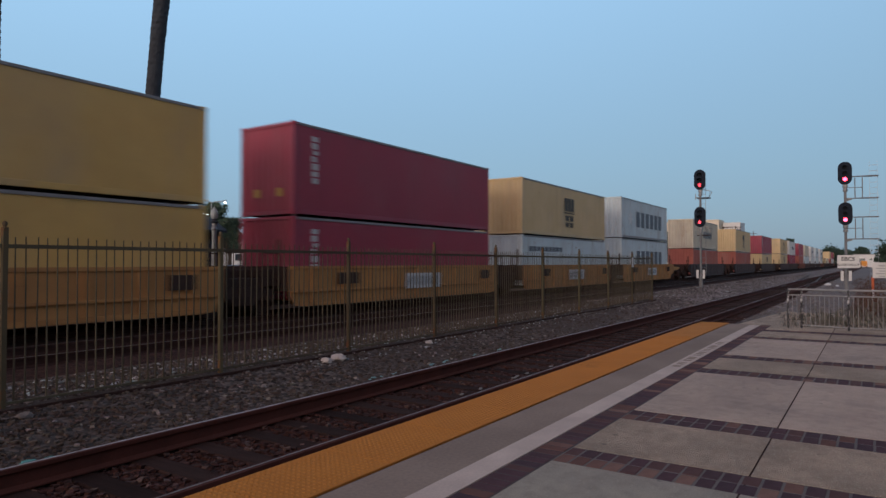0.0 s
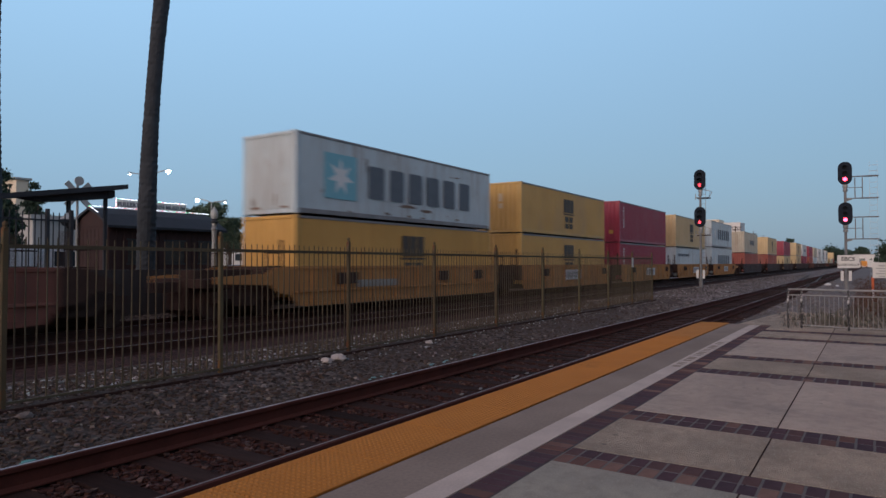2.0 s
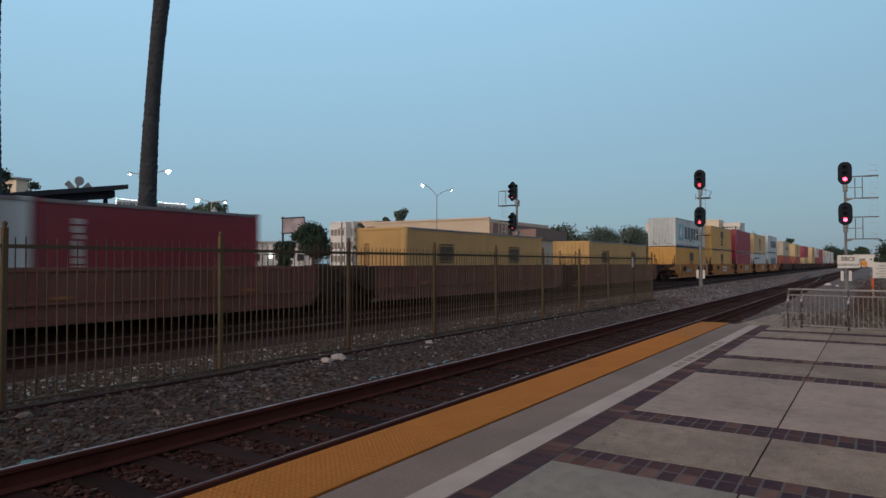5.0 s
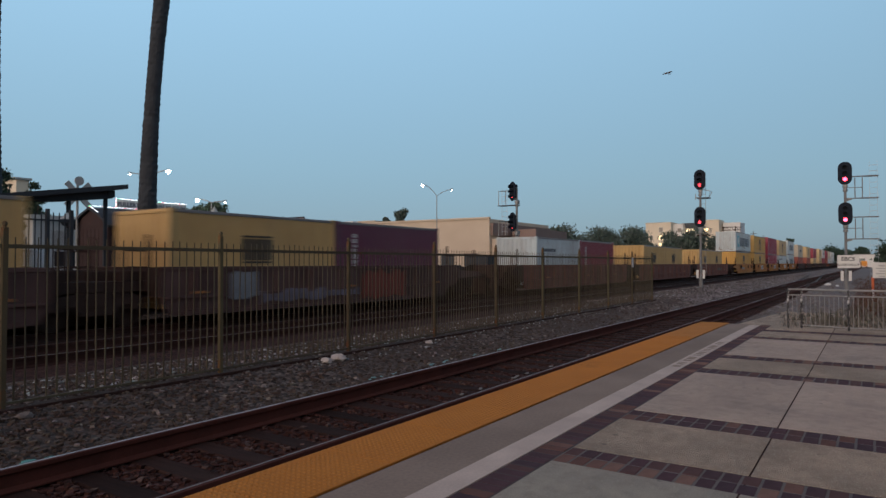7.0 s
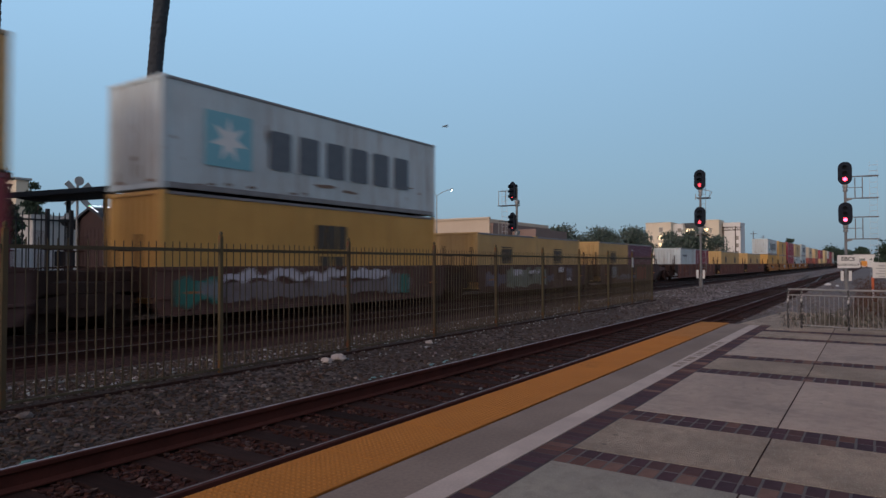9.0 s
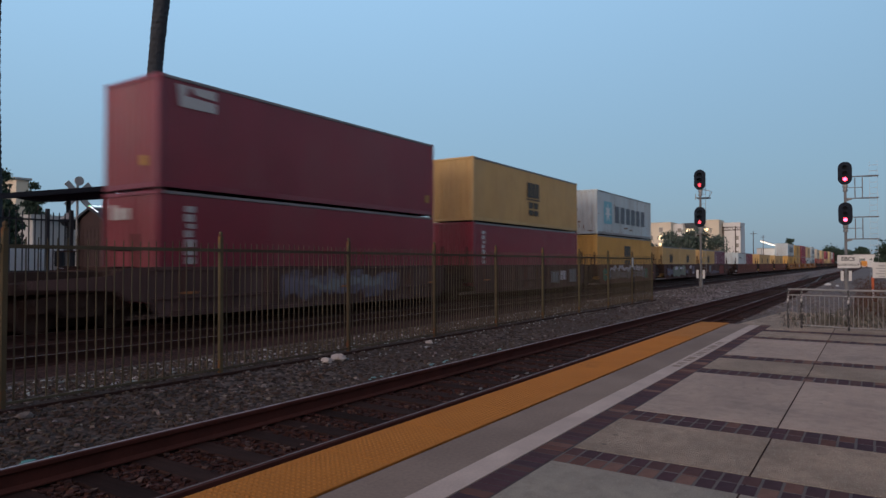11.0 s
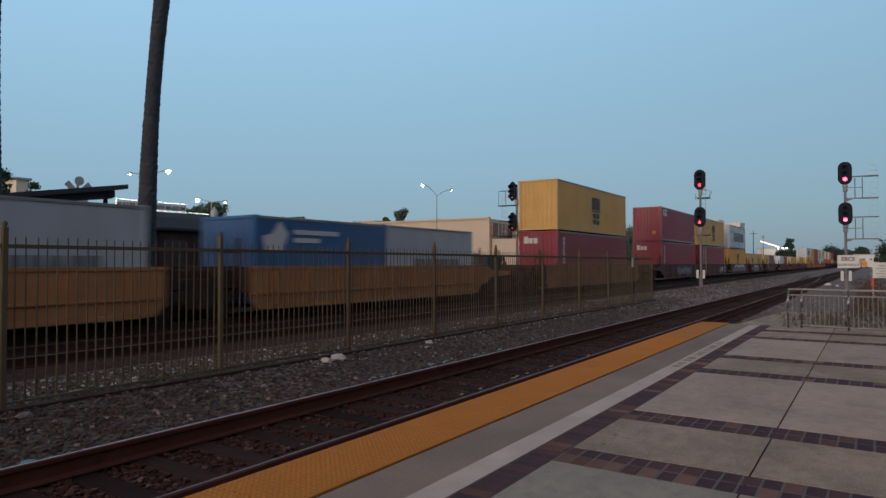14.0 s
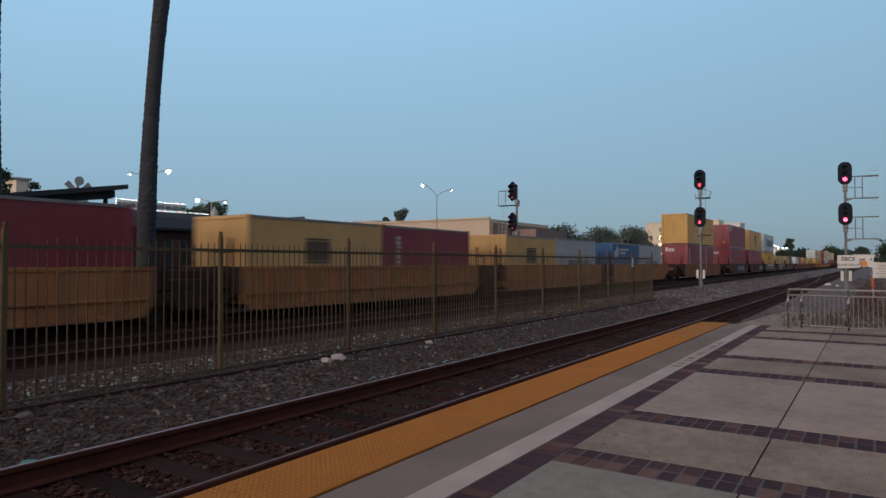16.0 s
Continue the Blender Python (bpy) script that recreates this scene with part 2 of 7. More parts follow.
M["bedstone"] = islands("oily_stones", [(0.0381, 0.0157, 0.0126), (0.0918, 0.0364, 0.0279), (0.0539, 0.0222, 0.0178), (0.114, 0.0494, 0.0393), (0.0665, 0.0274, 0.0216), (0.0444, 0.0182, 0.0139), (0.0791, 0.0339, 0.0267), (0.174, 0.11, 0.0952)])
M["concrete"] = paving("platform_concrete", (0.598, 0.44, 0.337), (0.452, 0.328, 0.252), (0.273, 0.205, 0.162), 0.25)
M["aggregate"] = paving("exposed_aggregate", (0.63, 0.455, 0.323), (0.357, 0.26, 0.185), (0.21, 0.158, 0.119), 0.85)
M["greyslab"] = paving("grey_green_concrete", (0.452, 0.385, 0.299), (0.347, 0.295, 0.233), (0.231, 0.195, 0.152), 0.35)
M["edge"] = mat("edge_concrete", (0.362, 0.27, 0.211), (0.236, 0.175, 0.139), 0.95, scale=1.0, fine=40, bump=0.2, spec=0.12)
M["grout"] = mat("mortar", (0.168, 0.136, 0.122), None, 0.95, scale=5, fine=120)
M["dirtjoint"] = mat("dirt_filled_joint", (0.085, 0.06, 0.056), (0.055, 0.038, 0.036), 0.95, scale=5, fine=120)


def paver(name, joined):
    """Paving brick: most are dark purple, some brown, a few pale tan; joined: one mesh holds many."""
    m = mat(name, (0.16, 0.16, 0.16), (0.11, 0.11, 0.11), 0.92, scale=7, fine=60, bump=0.4, spec=0.15)
    n, l = m.node_tree.nodes, m.node_tree.links
    p = n["Principled BSDF"]
    grain = p.inputs["Base Color"].links[0].from_socket
    pick = n.new("ShaderNodeNewGeometry") if joined else n.new("ShaderNodeObjectInfo")
    ramp = n.new("ShaderNodeValToRGB")
    ramp.color_ramp.interpolation = "CONSTANT"
    el = ramp.color_ramp.elements
    tones = [(0.0, (0.694, 0.349, 0.396)), (0.22, (0.605, 0.33, 0.369)), (0.42, (0.851, 0.427, 0.396)), (0.60, (0.56, 0.32, 0.378)), (0.74, (1.1, 0.533, 0.423)), (0.87, (1.74, 0.951, 0.72)), (0.95, (1.4, 0.718, 0.558))]
    for i, (at, c) in enumerate(tones):
        e = el[i] if i < 2 else el.new(at)
        e.position, e.color = at, (*c, 1)
    l.new(pick.outputs["Random Per Island" if joined else "Random"], ramp.inputs[0])
    mx = n.new("ShaderNodeMix")
    mx.data_type, mx.blend_type = "RGBA", "MULTIPLY"
    mx.inputs[0].default_value = 1.0
    l.new(grain, mx.inputs[6]), l.new(ramp.outputs[0], mx.inputs[7])
    l.new(mx.outputs[2], p.inputs["Base Color"])
    return m


M["brick"] = paver("paver_brick", False)
M["bricks_joined"] = paver("paver_bricks_joined", True)
M["tactile"] = mat("tactile_yellow", (0.571, 0.223, 0.0441), (0.461, 0.172, 0.0353), 0.85, spec=0.12, scale=1.5, fine=50, bump=0.1, rust=(0.341, 0.133, 0.0331), rust_at=0.6)
M["line"] = mat("white_line_paint", (0.683, 0.54, 0.451), (0.504, 0.39, 0.328), 0.9, spec=0.15, scale=3, fine=60, bump=0.1)
M["rail"] = mat("rail_rust", (0.119, 0.0389, 0.0285), (0.0753, 0.0263, 0.0199), 0.9, scale=3, fine=80, spec=0.2)
# Darker copy of the rail rust: the train's shade is in its colour.
M["railshaded"] = mat("rail_rust_shaded", (0.06, 0.026, 0.02), (0.035, 0.017, 0.014), 0.85, scale=3, fine=80, spec=0.2)
M["railtop"] = mat("polished_rail_head", (0.563, 0.544, 0.564), (0.422, 0.394, 0.409), 0.36, metal=0.2, scale=3, fine=90, bump=0.02)
M["railmid"] = mat("dull_rail_head", (0.34, 0.30, 0.285), (0.22, 0.19, 0.175), 0.5, metal=0.6, scale=3, fine=90, bump=0.03)
M["railworn"] = mat("worn_rail_head", (0.15, 0.115, 0.10), (0.085, 0.06, 0.052), 0.7, metal=0.25, scale=3, fine=90, bump=0.05)
M["tie"] = mat("creosoted_tie", (0.0517, 0.0276, 0.023), (0.0253, 0.0149, 0.0126), 0.95, spec=0.08, scale=3, fine=50, bump=0.6, spread=0.3, stretch=(8, 1, 3))
M["fencepost"] = mat("fence_post_ochre_paint", (0.148, 0.119, 0.071), (0.100, 0.080, 0.049), 0.85, spec=0.1, scale=3, fine=70, bump=0.1, rust=(0.20, 0.085, 0.036), rust_at=0.55, spread=0.12, tint=0.012)
M["fence"] = mat("fence_olive_paint", (0.132, 0.110, 0.074), (0.088, 0.074, 0.051), 0.85, spec=0.1, scale=3, fine=70, bump=0.1, rust=(0.15, 0.070, 0.038), rust_at=0.57, spread=0.16, tint=0.012)
M["kerb"] = mat("fence_kerb", (0.115, 0.086, 0.072), (0.065, 0.049, 0.042), 0.95, spec=0.15, scale=2, fine=60, bump=0.4)
M["galv"] = mat("galvanised_steel", (0.36, 0.36, 0.35), (0.26, 0.26, 0.255), 0.55, metal=0.6, scale=3, fine=60, bump=0.05)
M["palesteel"] = mat("bare_aluminium", (0.62, 0.63, 0.64), (0.52, 0.53, 0.54), 0.5, metal=0.3, scale=3, fine=60, bump=0.02)
M["postblack"] = mat("worn_black_post", (0.045, 0.042, 0.042), (0.03, 0.028, 0.028), 0.6, scale=9, fine=60, bump=0.1, rust=(0.62, 0.59, 0.57), rust_at=0.505)
M["mast"] = mat("signal_mast_paint", (0.23, 0.225, 0.22), (0.15, 0.145, 0.145), 0.6, metal=0.2, scale=3, fine=60, bump=0.05)
M["oldsteel"] = mat("weathered_steel", (0.396, 0.383, 0.369), (0.27, 0.257, 0.248), 0.6, metal=0.2, scale=5, fine=60, bump=0.05, rust=(0.216, 0.135, 0.099), rust_at=0.64)
M["black"] = mat("signal_black", (0.020, 0.027, 0.040), (0.013, 0.018, 0.028), 0.8, scale=4, fine=60, bump=0.05, spec=0.15)
M["red_on"] = glow("red_signal_light", (1.0, 0.035, 0.07), 13.0)
M["red_dim"] = glow("red_signal_dim", (1.0, 0.06, 0.09), 2.2)
M["sign"] = mat("sign_white", (0.72, 0.71, 0.68), (0.60, 0.59, 0.56), 0.6, scale=2, fine=30, bump=0.02)
M["ink"] = mat("sign_black_paint", (0.03, 0.03, 0.03), (0.05, 0.05, 0.05), 0.6, bump=0)
M["orange"] = mat("orange_post", (0.62, 0.13, 0.04), (0.5, 0.1, 0.03), 0.6, bump=0.05)
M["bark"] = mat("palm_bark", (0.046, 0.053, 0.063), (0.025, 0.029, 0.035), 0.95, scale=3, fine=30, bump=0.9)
M["leaf"] = islands("leaves_dark", [(0.036, 0.066, 0.052), (0.066, 0.104, 0.074), (0.05, 0.086, 0.064), (0.085, 0.120, 0.076)], 0.85)
# Lighter leaf copy: street lamp light on the crowns is in the colour.
M["leaf_mid"] = islands("leaves_lit_green", [(0.062, 0.098, 0.075), (0.112, 0.160, 0.105), (0.085, 0.125, 0.09), (0.135, 0.182, 0.112)], 0.85)
# Paler, greyer leaf copy: distance haze is mixed into the tones.
M["leaf_grey"] = islands("leaves_hazed_green", [(0.092, 0.134, 0.12), (0.149, 0.202, 0.176), (0.121, 0.166, 0.143), (0.178, 0.226, 0.195)], 0.85)
M["trunk"] = mat("tree_bark", (0.11, 0.08, 0.06), (0.06, 0.045, 0.035), 0.95, scale=4, fine=30, bump=0.7)
M["tan"] = mat("tan_stucco", (0.62, 0.515, 0.40), (0.55, 0.45, 0.345), 0.95, scale=0.4, fine=25, bump=0.1)
M["brown_wall"] = mat("brown_brick_wall", (0.27, 0.195, 0.17), (0.21, 0.15, 0.13), 0.95, scale=0.5, fine=25, bump=0.1)
M["cream"] = mat("cream_stucco", (0.78, 0.69, 0.54), (0.70, 0.61, 0.47), 0.95, scale=0.2, fine=10, bump=0.05)
M["greywall"] = mat("grey_panel_wall", (0.45, 0.45, 0.44), (0.38, 0.38, 0.37), 0.9, scale=0.2, fine=10, bump=0.05)
M["darkwall"] = mat("charcoal_wall", (0.10, 0.105, 0.115), (0.075, 0.08, 0.085), 0.9, scale=0.2, fine=10, bump=0.05)
M["white"] = mat("white_paint", (0.75, 0.74, 0.72), (0.66, 0.65, 0.63), 0.6, scale=1, fine=20, bump=0.03)
M["roofdark"] = mat("dark_roof", (0.035, 0.04, 0.05), (0.025, 0.028, 0.035), 0.8, scale=2, fine=30)
M["museum"] = mat("museum_red_wall", (0.052, 0.026, 0.025), (0.034, 0.018, 0.017), 0.9, scale=2, fine=30)
M["darkstone"] = mat("dark_stained_wall", (0.05, 0.043, 0.044), (0.032, 0.028, 0.03), 0.9, scale=1, fine=20, bump=0.3)
M["lamp"] = glow("lamp_light", (0.85, 1.0, 0.97), 30.0)
M["lampdim"] = glow("lamp_far_light", (0.85, 1.0, 0.97), 10.0)
M["globe"] = mat("globe_glass", (0.42, 0.45, 0.45), (0.36, 0.39, 0.39), 0.4, bump=0)
M["deadlens"] = mat("unlit_lens", (0.010, 0.013, 0.02), (0.008, 0.010, 0.015), 0.6, bump=0, spec=0.1)
M["window"] = mat("window_glass_dark", (0.05, 0.06, 0.07), (0.03, 0.04, 0.05), 0.15, bump=0)
M["litwindow"] = glow("lit_window", (1.0, 0.78, 0.45), 1.6)
M["machine"] = mat("machine_orange", (0.75, 0.30, 0.04), (0.62, 0.24, 0.03), 0.5, bump=0.02)
M["rubber"] = mat("tyre_rubber", (0.03, 0.03, 0.03), None, 0.9, bump=0.1)
M["steel_dark"] = mat("underframe_steel", (0.0717, 0.0441, 0.0358), (0.0441, 0.0276, 0.0235), 0.9, spec=0.15, metal=0.0, scale=4, fine=60, bump=0.2)


# ---------------------------------------------------------------- mesh helpers
def box(bm, x0, x1, y0, y1, z0, z1, bevel=0.0):
    r = bmesh.ops.create_cube(bm, size=1, matrix=Matrix.Translation(((x0 + x1) / 2, (y0 + y1) / 2, (z0 + z1) / 2)) @ Matrix.Diagonal((x1 - x0, y1 - y0, z1 - z0, 1)))
    if bevel:
        es = list({e for v in r["verts"] for e in v.link_edges})
        bmesh.ops.bevel(bm, geom=es, offset=bevel, segments=1, affect="EDGES")
    return r["verts"]


def tube(bm, a, b, r0, r1=None, n=10, caps=True):
    """A round bar from a to b."""
    a, b = Vector(a), Vector(b)
    r1 = r0 if r1 is None else r1
    d = b - a
    m = Matrix.Translation((a + b) / 2) @ d.to_track_quat("Z", "Y").to_matrix().to_4x4()
    return bmesh.ops.create_cone(bm, cap_ends=caps, segments=n, radius1=r0, radius2=r1, depth=d.length, matrix=m)["verts"]


def lathe(bm, prof, n=16, at=(0, 0, 0)):
    rings = []
    for r, z in prof:
        rings.append([bm.verts.new((at[0] + r * math.cos(2 * math.pi * i / n), at[1] + r * math.sin(2 * math.pi * i / n), at[2] + z)) for i in range(n)])
    for a, b in zip(rings, rings[1:]):
        for i in range(n):
            bm.faces.new((a[i], a[(i + 1) % n], b[(i + 1) % n], b[i]))
    bm.faces.new(list(reversed(rings[0])))
    bm.faces.new(rings[-1])


def prism(bm, outline, y0, y1):
    """A flat outline in x and z, thick from y0 to y1."""
    a = [bm.verts.new((x, y0, z)) for x, z in outline]
    b = [bm.verts.new((x, y1, z)) for x, z in outline]
    n = len(outline)
    bm.faces.new(a), bm.faces.new(list(reversed(b)))
    for i in range(n):
        bm.faces.new((a[i], b[i], b[(i + 1) % n], a[(i + 1) % n]))


def extrude_x(bm, outline, x0, x1):
    """A cross-section in y and z, drawn out along x."""
    a = [bm.verts.new((x0, y, z)) for y, z in outline]
    b = [bm.verts.new((x1, y, z)) for y, z in outline]
    n = len(outline)
    bm.faces.new(a), bm.faces.new(list(reversed(b)))
    for i in range(n):
        bm.faces.new((a[i], a[(i + 1) % n], b[(i + 1) % n], b[i]))


def mesh_of(name, bm):
    bmesh.ops.recalc_face_normals(bm, faces=bm.faces)
    me = bpy.data.meshes.new(name)
    bm.to_mesh(me)
    bm.free()
    return me


def link(name, me, material, parent=None, m=None, label=""):
    """One mesh object; its material sits on the object, so meshes can be shared."""
    if not me.materials:
        me.materials.append(None)
    ob = new(name, me)
    ob.material_slots[0].link = "OBJECT"
    ob.material_slots[0].material = material
    if parent:
        ob.parent = parent
    if m is not None:
        ob.matrix_basis = m
    if label:
        ob["label"] = label
    return ob


def part(name, bm, material, parent, label=""):
    return link(name, mesh_of(name, bm), material, parent, None, label)


def boxes(name, dims, material, parent, label="", bevel=0.0):
    bm = bmesh.new()
    for d in dims:
        box(bm, *d, bevel)
    return part(name, bm, material, parent, label)


def thing(name, label, category, group="", kind="", m=None):
    ob = new(name)
    ob.empty_display_size = 0.3
    tagged(ob, label, category, group, kind)
    if m is not None:
        ob.matrix_basis = m
    return ob


def from_arrays(name, verts, faces, material, parent=None):
    me = bpy.data.meshes.new(name)
    me.from_pydata(verts, [], faces)
    me.update()
    return link(name, me, material, parent)


def letters(name, body, size, material, parent, m, depth=0.004):
    """Readable words in the built-in font, as a thin mesh."""
    cu = bpy.data.curves.new(name, "FONT")
    cu.offset = size * 0.022
    cu.body, cu.size, cu.extrude, cu.align_x, cu.align_y = body, size, depth, "CENTER", "CENTER"
    tmp = bpy.data.objects.new(name, cu)
    me = bpy.data.meshes.new_from_object(tmp)
    bpy.data.objects.remove(tmp)
    me.materials.clear()
    ob = link(name, me, material, parent, m)
    return ob


FACE_NEAR = Matrix.Rotation(radians(90), 4, "X")
FACE_BACK = Matrix.Rotation(radians(-90), 4, "Z") @ Matrix.Rotation(radians(90), 4, "X")

# ---------------------------------------------------------------- ground
PROFILE = [(-1500, -0.42), (-60, -0.42), (-1, -0.42), (3.0, -0.42), (3.25, -0.40), (5.75, -0.40), (6.3, -0.36), (7.2, -0.22), (7.30, -0.22), (7.32, -0.245), (7.38, -0.245), (7.40, -0.22), (7.8, -0.22), (9.2, -0.30), (10.4, -0.42), (11.0, -0.42), (13.8, -0.42), (14.6, -0.42), (17.5, -0.42), (18.3, -0.42), (18.9, -0.30), (30, -0.28), (120, -0.28), (1800, -0.28)]
XS = [-1500, -200, -40, 0, 27.5, 40, 100, 200, 500, 1200, 3000]


def ground():
    ob_v, ob_f, mats = [], [], []
    for x in XS:
        ob_v += [(x, y, z) for y, z in PROFILE]
    w = len(PROFILE)
    for i in range(len(XS) - 1):
        for j in range(w - 1):
            ob_f.append((i * w + j, (i + 1) * w + j, (i + 1) * w + j + 1, i * w + j + 1))
            y = (PROFILE[j][0] + PROFILE[j + 1][0]) / 2
            far = XS[i] > 20
            # The wide dark strip beside the train puts its shade into the ground colour.
            if 3.2 < y < 5.8 or (11 < y < 13.8 or 14.6 < y < 17.5 if far else 10.3 < y < 18.5):
                mats.append(1)
            else:
                mats.append(0 if 2.9 < y < 18.9 else 3 if y > 18.9 else 2)
    me = bpy.data.meshes.new("ground")
    me.from_pydata(ob_v, [], ob_f)
    for k in ("ballast", "bed", "earth", "asphalt"):
        me.materials.append(M[k])
    me.polygons.foreach_set("material_index", mats)
    ob = new("ground", me)
    tagged(ob, "gravel ballast and bare earth beside the tracks", "ground", kind="structure")


def loose_stones(name, label, count, x0, x1, ylo, yhi, zat, smin, smax, material, seed, tie_start=None):
    """Scattered broken stones; tie_start: the ties of a track stay swept bare."""
    rng = np.random.default_rng(seed)
    # a broken stone: eight jittered corners
    base = np.array([(-1, -1, -1), (1, -1, -1), (1, 1, -1), (-1, 1, -1), (-1, -1, 1), (1, -1, 1), (1, 1, 1), (-1, 1, 1)], float) * 0.66
    quads = np.array([(3, 2, 1, 0), (4, 5, 6, 7), (0, 1, 5, 4), (1, 2, 6, 5), (2, 3, 7, 6), (3, 0, 4, 7)])
    tri = np.concatenate([quads[:, (0, 1, 2)], quads[:, (0, 2, 3)]])
    u = rng.random(count)
    x = x0 * (x1 / x0) ** u
    y = rng.uniform(ylo, yhi, count)
    if tie_start is not None:
        bay = (x - tie_start) % 0.53
        kept = (bay > 0.12) & (bay < 0.41) | (rng.random(count) < 0.12)
        x, y = x[kept], y[kept]
        count = len(x)
    s = rng.uniform(smin, smax, count)
    ang = rng.uniform(0, 6.28, count)
    v = base[None] * rng.uniform(0.5, 1.15, (count, 8, 3)) + rng.normal(0, 0.16, (count, 8, 3))
    v *= s[:, None, None] * np.array([1, 0.8, 0.65])
    c, sn = np.cos(ang)[:, None], np.sin(ang)[:, None]
    vx, vy = v[:, :, 0] * c - v[:, :, 1] * sn, v[:, :, 0] * sn + v[:, :, 1] * c
    zs = np.interp(y, [p[0] for p in PROFILE], [p[1] for p in PROFILE]) if zat is None else np.full(count, zat)
    out = np.stack([vx + x[:, None], vy + y[:, None], v[:, :, 2] + (zs + s * 0.25)[:, None]], 2).reshape(-1, 3)
    f = (tri[None] + (np.arange(count) * 8)[:, None, None]).reshape(-1, 3)
    ob = from_arrays(name, out.tolist(), f.tolist(), material)
    tagged(ob, label, "gravel", kind="stuff")
    return ob


ground()
loose_stones("ballast_stones", "loose grey and white ballast stones between rail and fence", 14000, 1.8, 30, 5.35, 9.9, None, 0.014, 0.040, M["stone"], 3)
loose_stones("white_stones", "pale broken stones strewn behind the fence", 1500, 2.5, 34, 7.65, 9.9, None, 0.014, 0.042, M["palestone"], 8)
loose_stones("chalk_stones", "small white stones scattered along the fence kerb", 520, 7, 27, 6.9, 8.4, None, 0.012, 0.032, M["chalkstone"], 21)
loose_stones("fresh_stones", "pale and dark loose ballast stones past the end of the fence", 5200, 22, 95, 5.4, 10.9, None, 0.02, 0.06, M["farstone"], 12)
loose_stones("side_stones", "reddish gravel beside the end of the platform", 2600, 21.5, 70, -3.0, 3.3, None, 0.02, 0.06, M["redstone"], 9)
loose_stones("track_stones", "dark rusty ballast stones between the rails", 13000, 1.0, 26, 3.3, 5.85, -0.404, 0.018, 0.045, M["bedstone"], 4, -2.0)

# ---------------------------------------------------------------- tracks
RAIL = [(-0.07, 0), (0.07, 0), (0.07, 0.012), (0.012, 0.03), (0.01, 0.12), (0.036, 0.135), (0.036, 0.165), (0.028, 0.17), (-0.028, 0.17), (-0.036, 0.165), (-0.036, 0.135), (-0.01, 0.12), (-0.012, 0.03), (-0.07, 0.012)]


def rail(track, y, z, x0, x1, head, body="rail", half=0.019):
    bm = bmesh.new()
    extrude_x(bm, [(y + a, z + b) for a, b in RAIL], x0, x1)
    r = part("rail", bm, M[body], track)
    boxes("running_surface", [(x0, x1, y - half, y + half, z + 0.168, z + 0.173)], M[head], r, "worn steel rail head")


def track(yc, z, label, tie_x):
    t = thing("railway_track", label, "railway track", "parallel main tracks", "structure")
    for y in (yc - 0.735, yc + 0.735):
        rail(t, y, z, -80, 900, "railmid" if y < 4 else "railtop" if y < 6 else "railmid" if y < 12 else "railworn", "rail" if y < 6 else "railshaded", 0.007 if y < 5 else 0.011)
    bm = bmesh.new()
    box(bm, -0.115, 0.115, yc - 1.28, yc + 1.28, z - 0.17, z - 0.012, 0.012)
    me = mesh_of("tie", bm)
    rnd = random.Random(int(yc * 10))
    x = tie_x[0]
    while x < tie_x[1]:
        link("tie", me, M["tie"], t, pose(x + rnd.uniform(-0.02, 0.02), 0, rnd.uniform(-0.01, 0.004), 0, 0, rnd.uniform(-0.25, 0.25)))
        x += 0.53
    bm = bmesh.new()
    while x < 160:
        box(bm, x - 0.115, x + 0.115, yc - 1.28, yc + 1.28, z - 0.17, z - 0.004)
        x += 0.53
    tagged(part("far_ties", bm, M["tie"], t), kind="stuff")
    return t


NEAR_Y, MID_Y, TRAIN_Y = 4.57, 12.4, 16.05
RAIL_Z = -0.37
near_track = track(NEAR_Y, RAIL_Z, "rusty steel rails on dark creosoted ties beside the platform", (-2, 62))
track(MID_Y, -0.42, "rusty rails on ballast coloured dark for shade beyond the fence", (2, 70))
track(TRAIN_Y, -0.42, "main track under the container train", (2, 70))


def crossover():
    """Two bent rails that leave the near track for the middle one."""
    t = thing("crossover_track", "curved turnout rails joining two of the tracks", "railway track", kind="structure")
    for off in (-0.735, 0.735):
        bm = bmesh.new()
        pts = []
        for i in range(61):
            x = 50 + 200 * i / 60
            rise = (x - 50) ** 2 / 700 if x < 64 else 0.28 + (x - 64) * 0.040
            pts.append((x, NEAR_Y + off + min(rise, MID_Y - NEAR_Y)))
        for (xa, ya), (xb, yb) in zip(pts, pts[1:]):
            for lo, hi, w in ((0.0, 0.17, 0.03), (0.171, 0.176, 0.022)):
                va = [bm.verts.new((xa, ya - w, RAIL_Z + lo)), bm.verts.new((xa, ya + w, RAIL_Z + lo)), bm.verts.new((xa, ya + w, RAIL_Z + hi)), bm.verts.new((xa, ya - w, RAIL_Z + hi))]
                vb = [bm.verts.new((xb, yb - w, RAIL_Z + lo)), bm.verts.new((xb, yb + w, RAIL_Z + lo)), bm.verts.new((xb, yb + w, RAIL_Z + hi)), bm.verts.new((xb, yb - w, RAIL_Z + hi))]
                for k in range(4):
                    bm.faces.new((va[k], va[(k + 1) % 4], vb[(k + 1) % 4], vb[k]))
        part("curved_rail", bm, M["railworn"], t)


crossover()

